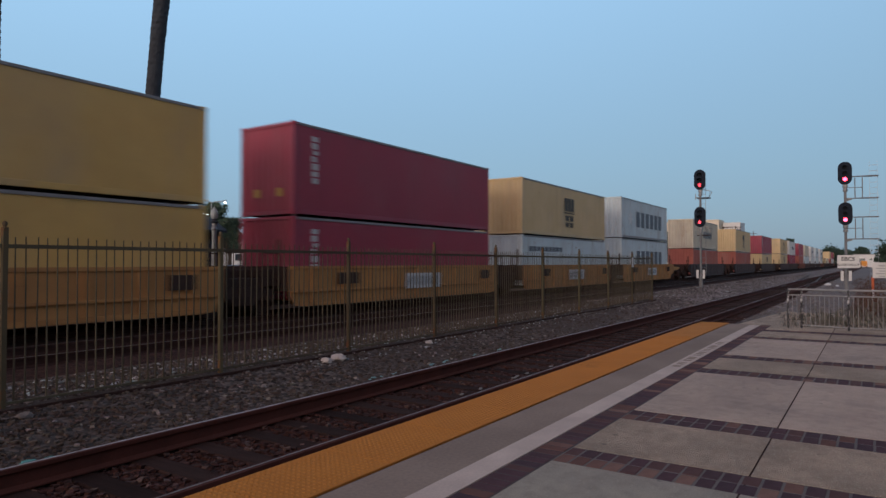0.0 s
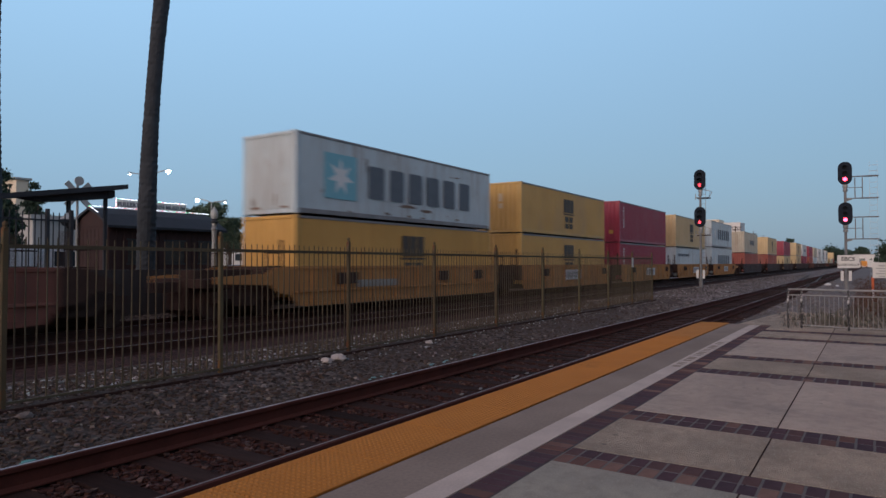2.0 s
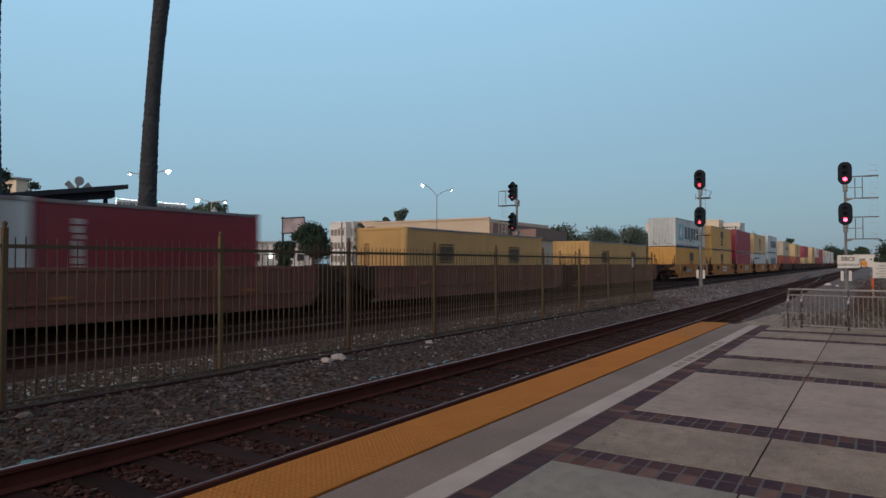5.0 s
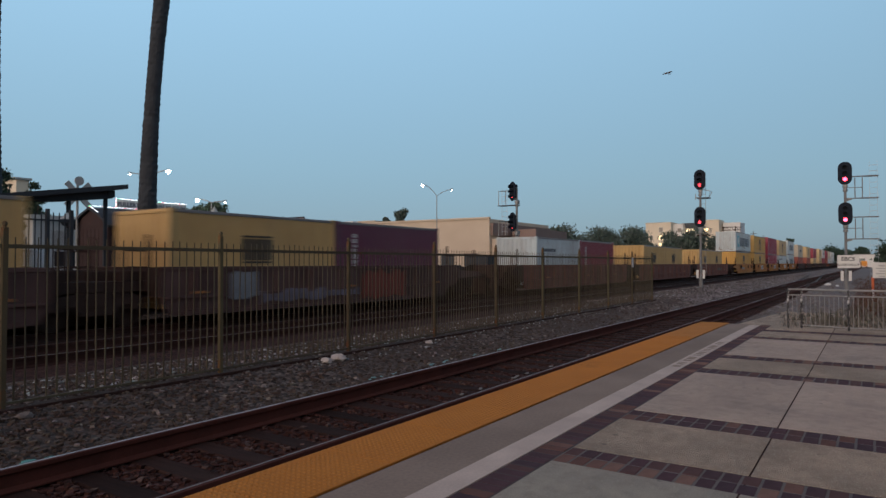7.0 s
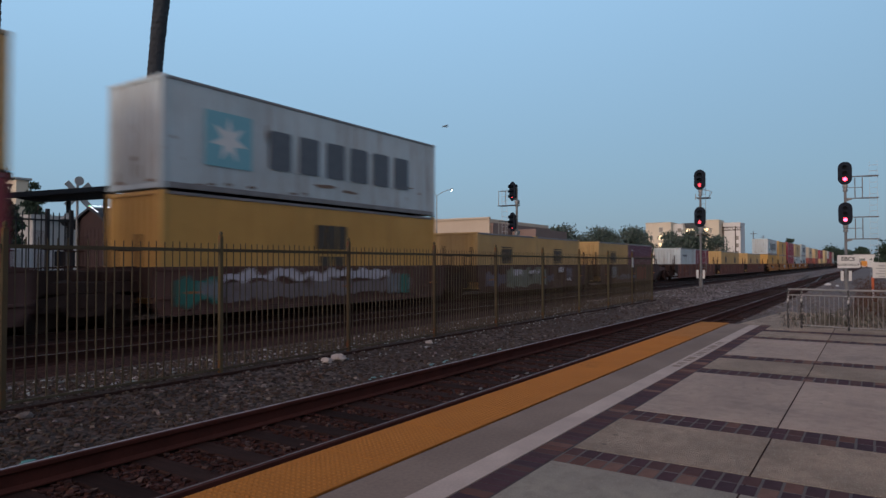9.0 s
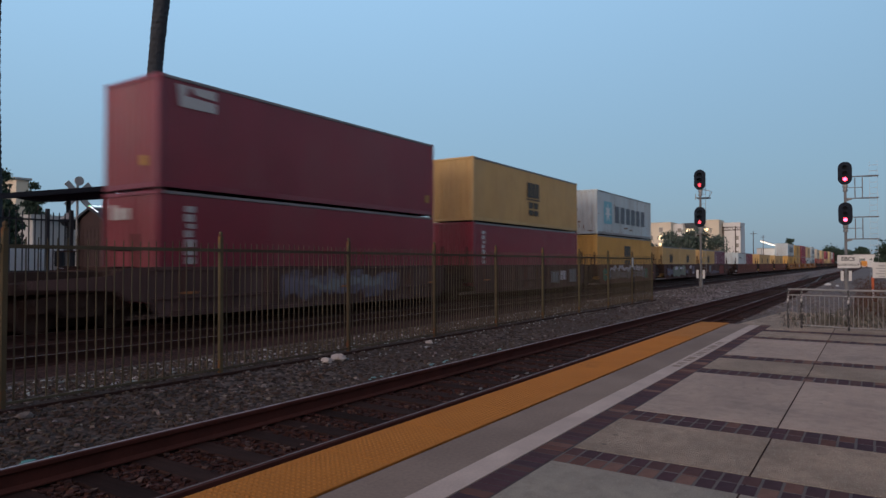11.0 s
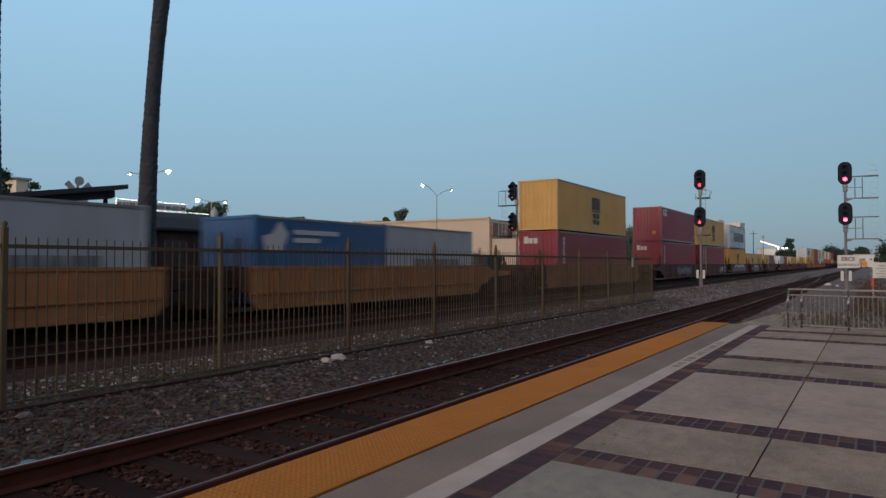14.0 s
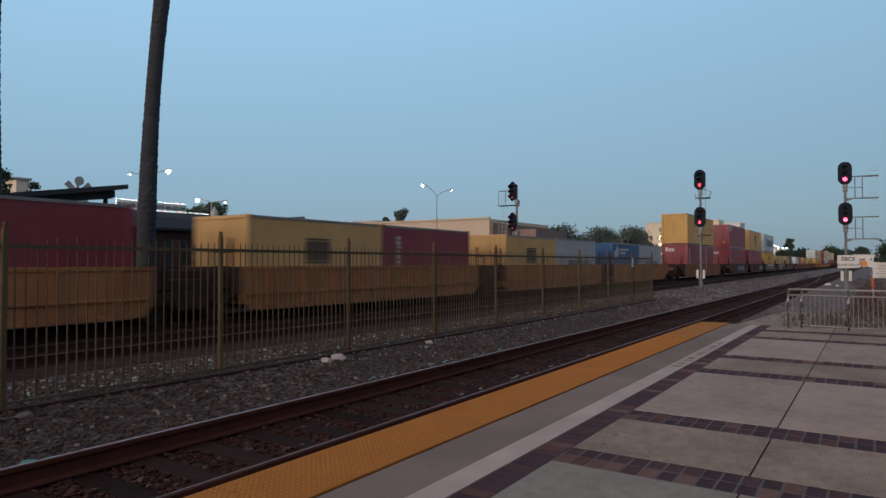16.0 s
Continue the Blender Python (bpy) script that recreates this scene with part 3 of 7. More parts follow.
# ---------------------------------------------------------------- platform
PX0, PX1, PY0 = -14.0, 15.15, -14.0
platform = thing("platform", "concrete station platform with brick bands and yellow edge", "platform", kind="structure")
boxes("base", [(PX0, PX1, PY0, 3.14, -0.75, -0.03)], M["edge"], platform)
boxes("edge_strip", [(PX0, PX1, 2.185, 2.600, -0.05, -0.002)], M["edge"], platform, "grey concrete strip", 0.004)
boxes("white_line", [(PX0, PX1 - 0.2, 1.992, 2.180, -0.05, 0.002)], M["line"], platform, "worn white safety line")
boxes("mortar_bed", [(PX0, PX1, PY0, 1.990, -0.06, -0.0035)], M["grout"], platform)
boxes("dirt_joint_bed", [(PX0, PX1, 1.792, 1.988, -0.05, -0.0028)], M["dirtjoint"], platform, "dark dirt between the edge bricks")
# Joint filled with black: the shadow line in the gap is coloured in.
boxes("edge_joint", [(PX0, PX1, 2.601, 2.6215, -0.05, -0.012)], M["black"], platform, "joint coloured black for its shadow line")
boxes("slab_joint", [(PX0, PX1, y - 0.0060, y + 0.0060, -0.045, -0.0025) for y in (0.645, -0.5, -1.645)], M["tie"], platform, "dark dirt-filled joints")
TAC = 0.914
bm = bmesh.new()
box(bm, 0, TAC - 0.006, 2.622, 3.205, -0.045, 0.004, 0.004)
tac_mesh = mesh_of("tactile_panel", bm)
x = PX0
while x < PX1 - 0.3:
    link("tactile_panel", tac_mesh, M["tactile"], platform, pose(x, 0, 0))
    x += TAC


def domes():
    """Truncated domes in rows on the yellow edge."""
    v, f = [], []
    n = 6
    nx = int((12.0 - 1.5) / 0.043)
    for i in range(nx):
        for j in range(13):
            cx, cy = 1.5 + i * 0.043, 2.655 + j * 0.0430
            b = len(v)
            for r, z in ((0.0135, 0.0035), (0.0075, 0.0080)):
                v += [(cx + r * math.cos(k * 1.0472), cy + r * math.sin(k * 1.0472), z) for k in range(n)]
            f += [(b + k, b + (k + 1) % n, b + n + (k + 1) % n, b + n + k) for k in range(n)] + [tuple(range(b + n, b + 2 * n))]
    tagged(from_arrays("truncated_domes", v, f, M["tactile"], platform), kind="stuff")


domes()
BANDS = [(0.0, 0), (1.4, 1), (4.19, 0), (5.59, 1), (8.37, 0), (9.80, 1), (12.56, 0), (13.98, 1)]
HALF = 0.185
SEAMS = [1.79, 0.645, -0.5, -1.645, -2.79, -5, -8, -11, PY0]
# concrete slabs between the brick bands
edges = [PX0 + 0.0] + [c for b, _ in BANDS for c in (b - HALF, b + HALF)] + [PX1]
for x0, x1 in zip(edges[0::2], edges[1::2]):
    for y1, y0 in zip(SEAMS, SEAMS[1:]):
        k = "aggregate" if 0.7 < x1 - x0 < 1.2 else "greyslab" if 1.5 < x0 < 1.7 else "concrete"
        boxes("slab", [(x0 + 0.006, x1 - 0.006, y0 + 0.0060, y1 - 0.0060, -0.05, 0.0)], M[k], platform, "", 0.0015)


def brick_mesh(dx, dy):
    bm = bmesh.new()
    box(bm, -dx / 2, dx / 2, -dy / 2, dy / 2, -0.05, 0.0, 0.004)
    return mesh_of("brick", bm)


def bricks():
    """Paving bricks: one row along the white line, two rows in each band across."""
    rnd = random.Random(7)
    long_m, cross_m = brick_mesh(0.096, 0.186), brick_mesh(0.170, 0.099)
    spots = []
    x = 1.5
    while x < PX1 - 0.05:
        spots.append((long_m, x, 1.892))
        x += 0.107
    for b, _ in BANDS[2:]:
        for row in (-0.0925, 0.0925):
            y = 1.735
            while y > -0.75:
                spots.append((cross_m, b + row, y))
                y -= 0.1115
    rest = [(long_m, PX0 + 0.05 + k * 0.107, 1.892) for k in range(int((1.45 - PX0) / 0.107))]
    for b, _ in BANDS:
        for row in (-0.0925, 0.0925):
            rest += [(cross_m, b + row, y) for y in [1.735 - 0.1115 * k for k in range(120)] if (b < 4 or y < -0.74)]
    spots.sort(key=lambda s: s[1])
    for me, x, y in spots[:330]:
        link("brick", me, M["brick"], platform, pose(x, y, rnd.uniform(-0.0025, 0.001), rnd.uniform(-0.3, 0.3), rnd.uniform(-0.3, 0.3), rnd.uniform(-0.8, 0.8)))
    bm = bmesh.new()
    for me, x, y in spots[330:] + rest:
        s = (0.049, 0.095) if me is long_m else (0.0875, 0.051)
        box(bm, x - s[0], x + s[0], y - s[1], y + s[1], -0.05, 0.0)
    tagged(part("far_bricks", bm, M["bricks_joined"], platform), kind="stuff")

# ---------------------------------------------------------------- fence
FY, PITCH, FX0 = 7.5, 2.62, 0.565
POST_X = [FX0 + PITCH * i - (0.12 if i == 0 else 0.068 if i == 1 else 0.0) for i in range(11)]


def fence():
    f = thing("picket_fence", "olive-painted rusty steel picket fence on a low kerb between tracks", "fence", kind="structure")
    boxes("kerb", [(-8, 26.9, FY - 0.10, FY + 0.10, -0.5, -0.204)], M["kerb"], f, "dark stained concrete kerb", 0.02)
    # The lip's dark colour draws the shadow line at the fence foot.
    boxes("kerb_lip", [(-8, 26.9, FY - 0.135, FY - 0.104, -0.26, -0.196)], M["tie"], f, "kerb edge coloured dark as a shadow line", 0.008)
    bm = bmesh.new()
    box(bm, -0.028, 0.028, -0.028, 0.028, -0.3, 1.66, 0.005)
    post = mesh_of("post", bm)
    bm = bmesh.new()
    lathe(bm, [(0.035, 1.66), (0.035, 1.670), (0.016, 1.678), (0.025, 1.695), (0.027, 1.712), (0.018, 1.730), (0.004, 1.738)], 10)
    cap = mesh_of("post_cap", bm)
    bm = bmesh.new()
    box(bm, -0.0082, 0.0082, -0.0082, 0.0082, -0.13, 1.575)
    for v in bm.verts:
        if v.co.z > 1:
            v.co.x *= 0.55
            v.co.y *= 0.55
    picket = mesh_of("picket", bm)
    rnd = random.Random(2)
    for i, x in enumerate(POST_X):
        p = link("post", post, M["fencepost"], f, pose(x, FY, 0, rnd.uniform(-0.5, 0.5), rnd.uniform(-0.4, 0.4), 0))
        link("post_cap", cap, M["fencepost"], p)
        if i + 1 < len(POST_X):
            nx = POST_X[i + 1]
            boxes("rail", [(x + 0.028, nx - 0.028, FY - 0.02, FY + 0.02, 1.455, 1.497)], M["fence"], f)
            boxes("rail", [(x + 0.028, nx - 0.028, FY - 0.018, FY + 0.018, -0.165, -0.14)], M["fence"], f)
            for k in range(1, 25):
                link("picket", picket, M["fence"], f, pose(x + k * (nx - x) / 25, FY, rnd.uniform(-0.008, 0.008), rnd.uniform(-0.3, 0.3), rnd.uniform(-0.35, 0.35), 0))
    bm = bmesh.new()
    x = -7.9
    while x < FX0 - 0.1:
        box(bm, x - 0.0095, x + 0.0095, FY - 0.0095, FY + 0.0095, -0.13, 1.57)
        x += 0.105
    box(bm, -8, FX0 - 0.05, FY - 0.02, FY + 0.02, 1.455, 1.497)
    tagged(part("far_pickets", bm, M["fence"], f), kind="stuff")
    boxes("notice_back", [(24.14, 24.19, FY - 0.06, FY - 0.045, 1.13, 1.5)], M["ink"], f, "black edge of the plate")
    boxes("notice_plate", [(23.98, 24.14, FY - 0.06, FY - 0.045, 1.15, 1.5)], M["sign"], f, "small white plate")


fence()


# ---------------------------------------------------------------- signals
def signal_head(parent, x, y, z, lit, s=1.0, turn=0):
    """Rounded black background plate with hooded lenses, facing back along the track and to the platform."""
    h = new("signal_head")
    h.parent = parent
    h.matrix_basis = pose(x, y, z, 0, 0, -90 + turn)
    bm = bmesh.new()
    w, ht = 0.372 * s, 0.70 * s
    outline = [(w * math.cos(a), (ht - w) + w * math.sin(a)) for a in np.linspace(0, math.pi, 11)] + [(w * math.cos(a), -(ht - w) + w * math.sin(a)) for a in np.linspace(math.pi, 2 * math.pi, 11)]
    prism(bm, outline, -0.02, 0.02)
    box(bm, -0.2 * s, 0.2 * s, 0.02, 0.30, -0.5 * s, 0.5 * s, 0.03)
    me = mesh_of("backplate", bm)
    link("backplate", me, M["black"], h)
    for k, zz in enumerate((0.36, 0.0, -0.36)):
        bm = bmesh.new()
        n = 14
        r = 0.135 * s
        ra, rb = [], []
        for i in range(n + 1):
            a = radians(-35) + i * radians(250) / n
            ra.append(bm.verts.new((r * math.cos(a), -0.02, zz * s + r * math.sin(a))))
            rb.append(bm.verts.new((r * math.cos(a), -0.30 * s, zz * s + r * math.sin(a) - 0.03)))
        for i in range(n):
            bm.faces.new((ra[i], ra[i + 1], rb[i + 1], rb[i]))
        bmesh.ops.solidify(bm, geom=bm.faces[:], thickness=0.008)
        link("hood", mesh_of("hood", bm), M["black"], h)
        bm = bmesh.new()
        tube(bm, (0, -0.015, zz * s), (0, -0.035, zz * s), 0.115 * s, n=18)
        link("lens", mesh_of("lens", bm), lit if k == 2 else M["deadlens"], h, None, "glowing red lens" if k == 2 else "unlit dark lens")


def signal(x, y, z0, top, heads, lit, label, s=1.0, arms=False, turn=0, cage=False, boxes_low=True):
    t = thing("railway_signal", label, "railway signal", "signal masts beside the tracks")
    bm = bmesh.new()
    lathe(bm, [(0.22, z0), (0.22, z0 + 0.08), (0.13, z0 + 0.12), (0.12, z0 + 0.75), (0.075, z0 + 0.85), (0.07, top), (0.02, top + 0.04)], 14, (x, y, 0))
    part("mast", bm, M["mast"], t, "grey steel mast")
    boxes("footing", [(x - 0.4, x + 0.4, y - 0.4, y + 0.4, z0 - 0.3, z0 + 0.01)], M["kerb"], t, "", 0.02)
    side = 0.24 if cage else 0.0
    for zc in heads:
        signal_head(t, x - 0.14, y + side, zc, lit, s, turn)
        bm = bmesh.new()
        lathe(bm, [(0.085, zc - 1.12 * s), (0.13, zc - 1.10 * s), (0.13, zc - 0.98 * s), (0.10, zc - 0.95 * s), (0.10, zc - 0.86 * s), (0.14, zc - 0.84 * s), (0.14, zc - 0.70 * s), (0.09, zc - 0.66 * s)], 12, (x, y, 0))
        part("collar", bm, M["galv"], t, "grey cast collar")
        for dz in (-0.62, 0.2):
            boxes("bracket", [(x - 0.13, x + 0.05, y - 0.06, y + side + 0.06, zc + dz * s, zc + (dz + 0.1) * s)], M["galv"], t, "", 0.01)
        boxes("junction_box", [(x + 0.07, x + 0.25, y - 0.10, y + 0.10, zc - 0.92 * s, zc - 0.62 * s)], M["galv"], t, "", 0.015)
    if arms:
        for zc in heads:
            for dz in (-0.2, -1.46):
                bm = bmesh.new()
                tube(bm, (x, y, zc + dz), (x + 0.1, y - 1.62, zc + dz), 0.03, n=6)
                tube(bm, (x + 0.1, y - 0.2, zc + dz), (x + 0.6, y - 1.6, zc + dz), 0.02, n=6)
                part("arm", bm, M["mast"], t)
            bm = bmesh.new()
            prism(bm, [(-0.02, -1.46), (0.02, -1.46), (0.02, -1.85), (-0.02, -1.62)], -0.03, 0.03)
            for v in bm.verts:
                v.co = Vector((x + v.co.y, y - 0.05 if v.co.x < 0 else y - 0.32, zc + v.co.z + (0.3 if v.co.x > 0 and v.co.z < -1.5 else 0)))
            part("gusset", bm, M["mast"], t)
            for dy in (0.48, 0.84):
                bm = bmesh.new()
                tube(bm, (x + 0.05, y - dy, zc - 1.46), (x + 0.05, y - dy, zc - 0.28), 0.026, n=6)
                part("guard_post", bm, M["mast"], t)
            bm = bmesh.new()
            tube(bm, (x + 0.05, y - 0.86, zc - 0.84), (x + 0.05, y, zc - 0.84), 0.02, n=6)
            part("guard_bar", bm, M["mast"], t)
        lx, ly = x + 0.5, y - 1.37
    elif cage:
        for zc in heads:
            boxes("step_platform", [(x - 0.25, x + 0.25, y - 0.1, y + 1.28, zc - 1.02 * s, zc - 0.98 * s)], M["steel_dark"], t)
            for dy in (0.72, 1.22):
                bm = bmesh.new()
                tube(bm, (x - 0.2, y + dy, zc - 1.0 * s), (x - 0.2, y + dy, zc + 0.05), 0.022, n=6)
                tube(bm, (x - 0.2, y + 0.4, zc + 0.05), (x - 0.2, y + 1.26, zc + 0.05), 0.02, n=6)
                part("hand_rail", bm, M["galv"], t)
        lx, ly = x + 0.2, y + 1.0
    else:
        for zc in heads:
            boxes("step_platform", [(x - 0.05, x + 0.6, y - 0.55, y + 0.22, zc - 1.27 * s, zc - 1.22 * s)], M["steel_dark"], t, "dark grating step")
            bm = bmesh.new()
            tube(bm, (x + 0.05, y - 0.05, zc - 0.62 * s), (x + 0.05, y - 0.62, zc - 0.80 * s), 0.022, n=6)
            tube(bm, (x + 0.05, y - 0.62, zc - 0.80 * s), (x + 0.35, y - 0.50, zc - 1.22 * s), 0.016, n=6)
            tube(bm, (x + 0.55, y - 0.45, zc - 1.22 * s), (x + 0.55, y - 0.62, zc - 0.80 * s), 0.016, n=6)
            tube(bm, (x + 0.05, y - 0.62, zc - 0.80 * s), (x + 0.55, y - 0.62, zc - 0.80 * s), 0.016, n=6)
            part("hand_rail", bm, M["galv"], t)
            bm = bmesh.new()
            tube(bm, (x + 0.1, y + 0.32, zc - 1.35 * s), (x + 0.1, y + 0.32, zc - 0.95 * s), 0.022, n=6)
            tube(bm, (x + 0.1, y + 0.05, zc - 1.2 * s), (x + 0.1, y + 0.36, zc - 1.2 * s), 0.018, n=6)
            part("side_peg", bm, M["galv"], t)
        lx, ly = x + 0.45, y - 0.05
    bm = bmesh.new()
    for s2 in (-0.19, 0.19):
        tube(bm, (lx, ly + s2, z0 + 0.9), (lx, ly + s2, top + (0.2 if arms else 0)), 0.005 if arms else 0.012, n=6)
    z = z0 + 1.1
    while z < top:
        tube(bm, (lx, ly - 0.19, z), (lx, ly + 0.19, z), 0.012, n=5)
        z += 0.33
    part("ladder", bm, M["palesteel"] if arms or cage else M["galv"], t, "thin steel ladder")
    if boxes_low:
        for sy in (-0.2, 0.2):
            boxes("mast_plate", [(x - 0.1, x - 0.07, y + sy - 0.075, y + sy + 0.075, z0 + 0.7, z0 + 1.27)], M["sign"], t, "narrow white plate")
    return t


signal(45.8, 9.6, -0.42, 7.5, (6.87, 4.38), M["red_dim"], "tall grey signal mast with two black heads showing red", 0.97)
signal(37.85, 19.26, -0.35, 6.2, (5.96, 3.97), M["red_dim"], "grey signal mast with two black heads seen behind the train", 0.9, turn=-28, cage=True, boxes_low=False)
right_signal = signal(44.3, 1.3, -0.42, 7.0, (6.50, 4.15), M["red_on"], "grey signal mast with two bright red lights and side arms", 0.95, arms=True)


def mast_sign():
    """White junction board on the signal mast."""
    x, y, z = 44.1, 1.20, 1.39
    b = boxes("junction_sign", [(x - 0.03, x, y - 0.55, y + 0.53, z - 0.37, z + 0.37)], M["sign"], None, "", 0.01)
    tagged(b, "white junction board with black letters on the signal mast", "sign")
    face = Matrix.Translation((x - 0.036, y, z + 0.14)) @ FACE_BACK
    letters("sign_text", "EBCS", 0.30, M["ink"], b, face)
    letters("sign_text", "FULLERTON JCT", 0.150, M["ink"], b, Matrix.Translation((x - 0.036, y, z - 0.19)) @ FACE_BACK)


mast_sign()


# ---------------------------------------------------------------- platform-end railing
def railing():
    g = thing("pedestrian_railing", "worn steel tube railing at the end of the platform", "railing", kind="structure")
    X = 14.85
    posts = [(X - 0.05, 1.44), (X + 0.05, 1.21), (X - 0.15, 0.40), (X + 0.0, -0.85), (X, -2.1), (X, -3.4)]
    bm = bmesh.new()
    tube(bm, (0, 0, -0.03), (0, 0, 0.78), 0.021, n=8)
    pm = mesh_of("post", bm)
    for x, y in posts:
        link("post", pm, M["postblack"], g, pose(x, y, 0), "dark post with worn paint")
    for (xa, ya), (xb, yb) in zip(posts, posts[1:]):
        short = ya > 1.3
        for z, r in ((0.775, 0.018), (0.66, 0.012), (0.06, 0.012))[:2 if short else 3]:
            bm = bmesh.new()
            tube(bm, (xa, ya, z), (xb, yb, z), r, n=8)
            part("bar", bm, M["oldsteel"], g)
        n = max(1, round(math.hypot(xb - xa, yb - ya) / 0.081))
        for k in range(1, n):
            u = k / n
            bm = bmesh.new()
            tube(bm, (xa + (xb - xa) * u, ya + (yb - ya) * u, 0.33 - 0.03 * k if short else 0.06), (xa + (xb - xa) * u, ya + (yb - ya) * u, 0.66), 0.0042, n=6)
            part("baluster", bm, M["oldsteel"], g)


railing()


# ---------------------------------------------------------------- the train
SPEED = 15.43
def weathered(name, a, b, rough, rust, amount, spread=0.05, dust=(0.30, 0.25, 0.21), spec=0.5):
    """Sun-faded paint with cloudy tone, thin rust runs down the sheet, scabs and a film of dust."""
    m = bpy.data.materials.new(name)
    m.use_nodes = True
    n, l = m.node_tree.nodes, m.node_tree.links
    p = n["Principled BSDF"]
    p.inputs["Specular IOR Level"].default_value = spec
    co = n.new("ShaderNodeTexCoord")
    info = n.new("ShaderNodeObjectInfo")
    tree_loc = n.new("ShaderNodeVectorMath")
    tree_loc.operation = "ADD"
    off = n.new("ShaderNodeVectorMath")
    off.operation = "SCALE"
    off.inputs[0].default_value = (17.0, 5.0, 9.0)
    l.new(info.outputs["Random"], off.inputs["Scale"])
    l.new(co.outputs["Object"], tree_loc.inputs[0])
    l.new(off.outputs[0], tree_loc.inputs[1])

    def noise(size, scale, detail, lo, hi, rgh=0.6):
        mp = n.new("ShaderNodeMapping")
        mp.inputs["Scale"].default_value = size
        l.new(tree_loc.outputs[0], mp.inputs[0])
        t = n.new("ShaderNodeTexNoise")
        t.inputs["Scale"].default_value, t.inputs["Detail"].default_value, t.inputs["Roughness"].default_value = scale, detail, rgh
        l.new(mp.outputs[0], t.inputs["Vector"])
        r = n.new("ShaderNodeMapRange")
        r.inputs[1].default_value, r.inputs[2].default_value = lo, hi
        l.new(t.outputs[0], r.inputs[0])
        return r.outputs[0]

    def blend(fac, x, y, k=1.0):
        mx = n.new("ShaderNodeMix")
        mx.data_type = "RGBA"
        f = n.new("ShaderNodeMath")
        f.operation = "MULTIPLY"
        l.new(fac, f.inputs[0])
        f.inputs[1].default_value = k
        l.new(f.outputs[0], mx.inputs[0])
        for v, sk in ((x, 6), (y, 7)):
            if isinstance(v, tuple):
                mx.inputs[sk].default_value = (*v, 1)
            else:
                l.new(v, mx.inputs[sk])
        return mx.outputs[2]

    col = blend(noise((1, 1, 1), 0.7, 6, 0.35, 0.65), a, b)
    col = blend(noise((1, 1, 1), 14, 4, 0.4, 0.7), col, b, 0.4)
    col = blend(noise((1, 1, 0.5), 0.5, 5, 0.5, 0.75), col, dust, 0.35)
    col = blend(noise((3.2, 3.2, 0.16), 1.6, 7, 0.52, 0.70, 0.7), col, rust, 0.7 * amount)
    col = blend(noise((1, 1, 1), 2.2, 9, 0.62, 0.70, 0.72), col, rust, amount)
    hsv, rng = n.new("ShaderNodeHueSaturation"), n.new("ShaderNodeMapRange")
    rng.inputs[3].default_value, rng.inputs[4].default_value = 1 - spread, 1 + spread
    l.new(info.outputs["Random"], rng.inputs[0]), l.new(rng.outputs[0], hsv.inputs["Value"]), l.new(col, hsv.inputs["Color"])
    l.new(hsv.outputs[0], p.inputs["Base Color"])
    p.inputs["Roughness"].default_value = rough
    return m


PAINT = {
    "pale": weathered("container_pale_yellow", (0.635, 0.395, 0.118), (0.55, 0.335, 0.095), 0.5, (0.37, 0.226, 0.0997), 0.35, 0.0),
    "yellow": weathered("container_yellow", (0.665, 0.39, 0.115), (0.57, 0.33, 0.09), 0.55, (0.36, 0.16, 0.04), 0.45, 0.0, (0.40, 0.26, 0.10), 0.3),
    "ochre": weathered("container_ochre", (0.615, 0.41, 0.165), (0.52, 0.335, 0.13), 0.5, (0.363, 0.198, 0.084), 0.5, 0.0, (0.396, 0.297, 0.179), 0.4),
    "red": weathered("container_red", (0.333, 0.0396, 0.0715), (0.273, 0.0338, 0.0616), 0.38, (0.166, 0.0583, 0.0554), 0.3, 0.0, (0.259, 0.105, 0.123), 0.35),
    "maroon": weathered("container_maroon", (0.26, 0.030, 0.050), (0.215, 0.026, 0.043), 0.34, (0.14, 0.045, 0.04), 0.4, 0.0, (0.26, 0.11, 0.11)),
    "plum": weathered("container_plum", (0.15, 0.030, 0.068), (0.12, 0.026, 0.058), 0.32, (0.10, 0.04, 0.05), 0.3, 0.0, (0.18, 0.08, 0.11)),
    # Yellow paled to tan: haze over the far boxes is put in the paint.
    "tan": weathered("container_hazed_yellow", (0.621, 0.461, 0.245), (0.543, 0.398, 0.2), 0.45, (0.33, 0.204, 0.11), 0.4, 0.0),
    "brick": weathered("container_rust_red", (0.42, 0.12, 0.085), (0.34, 0.095, 0.07), 0.6, (0.22, 0.08, 0.05), 0.5, 0.0),
    "grey": weathered("container_grey", (0.575, 0.665, 0.695), (0.49, 0.575, 0.60), 0.42, (0.23, 0.14, 0.10), 0.95, 0.0),
    "pale_grey": weathered("container_pale_grey", (0.41, 0.45, 0.495), (0.35, 0.385, 0.425), 0.45, (0.24, 0.17, 0.14), 0.6, 0.0),
    "cream": weathered("container_cream", (0.62, 0.58, 0.46), (0.52, 0.47, 0.36), 0.6, (0.33, 0.19, 0.10), 0.7, 0.0),
    "white": weathered("container_white", (0.68, 0.68, 0.66), (0.60, 0.60, 0.58), 0.55, (0.33, 0.22, 0.15), 0.6, 0.0),
    "blue": weathered("container_blue", (0.024, 0.115, 0.29), (0.020, 0.095, 0.235), 0.38, (0.08, 0.07, 0.08), 0.4, 0.0, (0.10, 0.14, 0.2)),
}
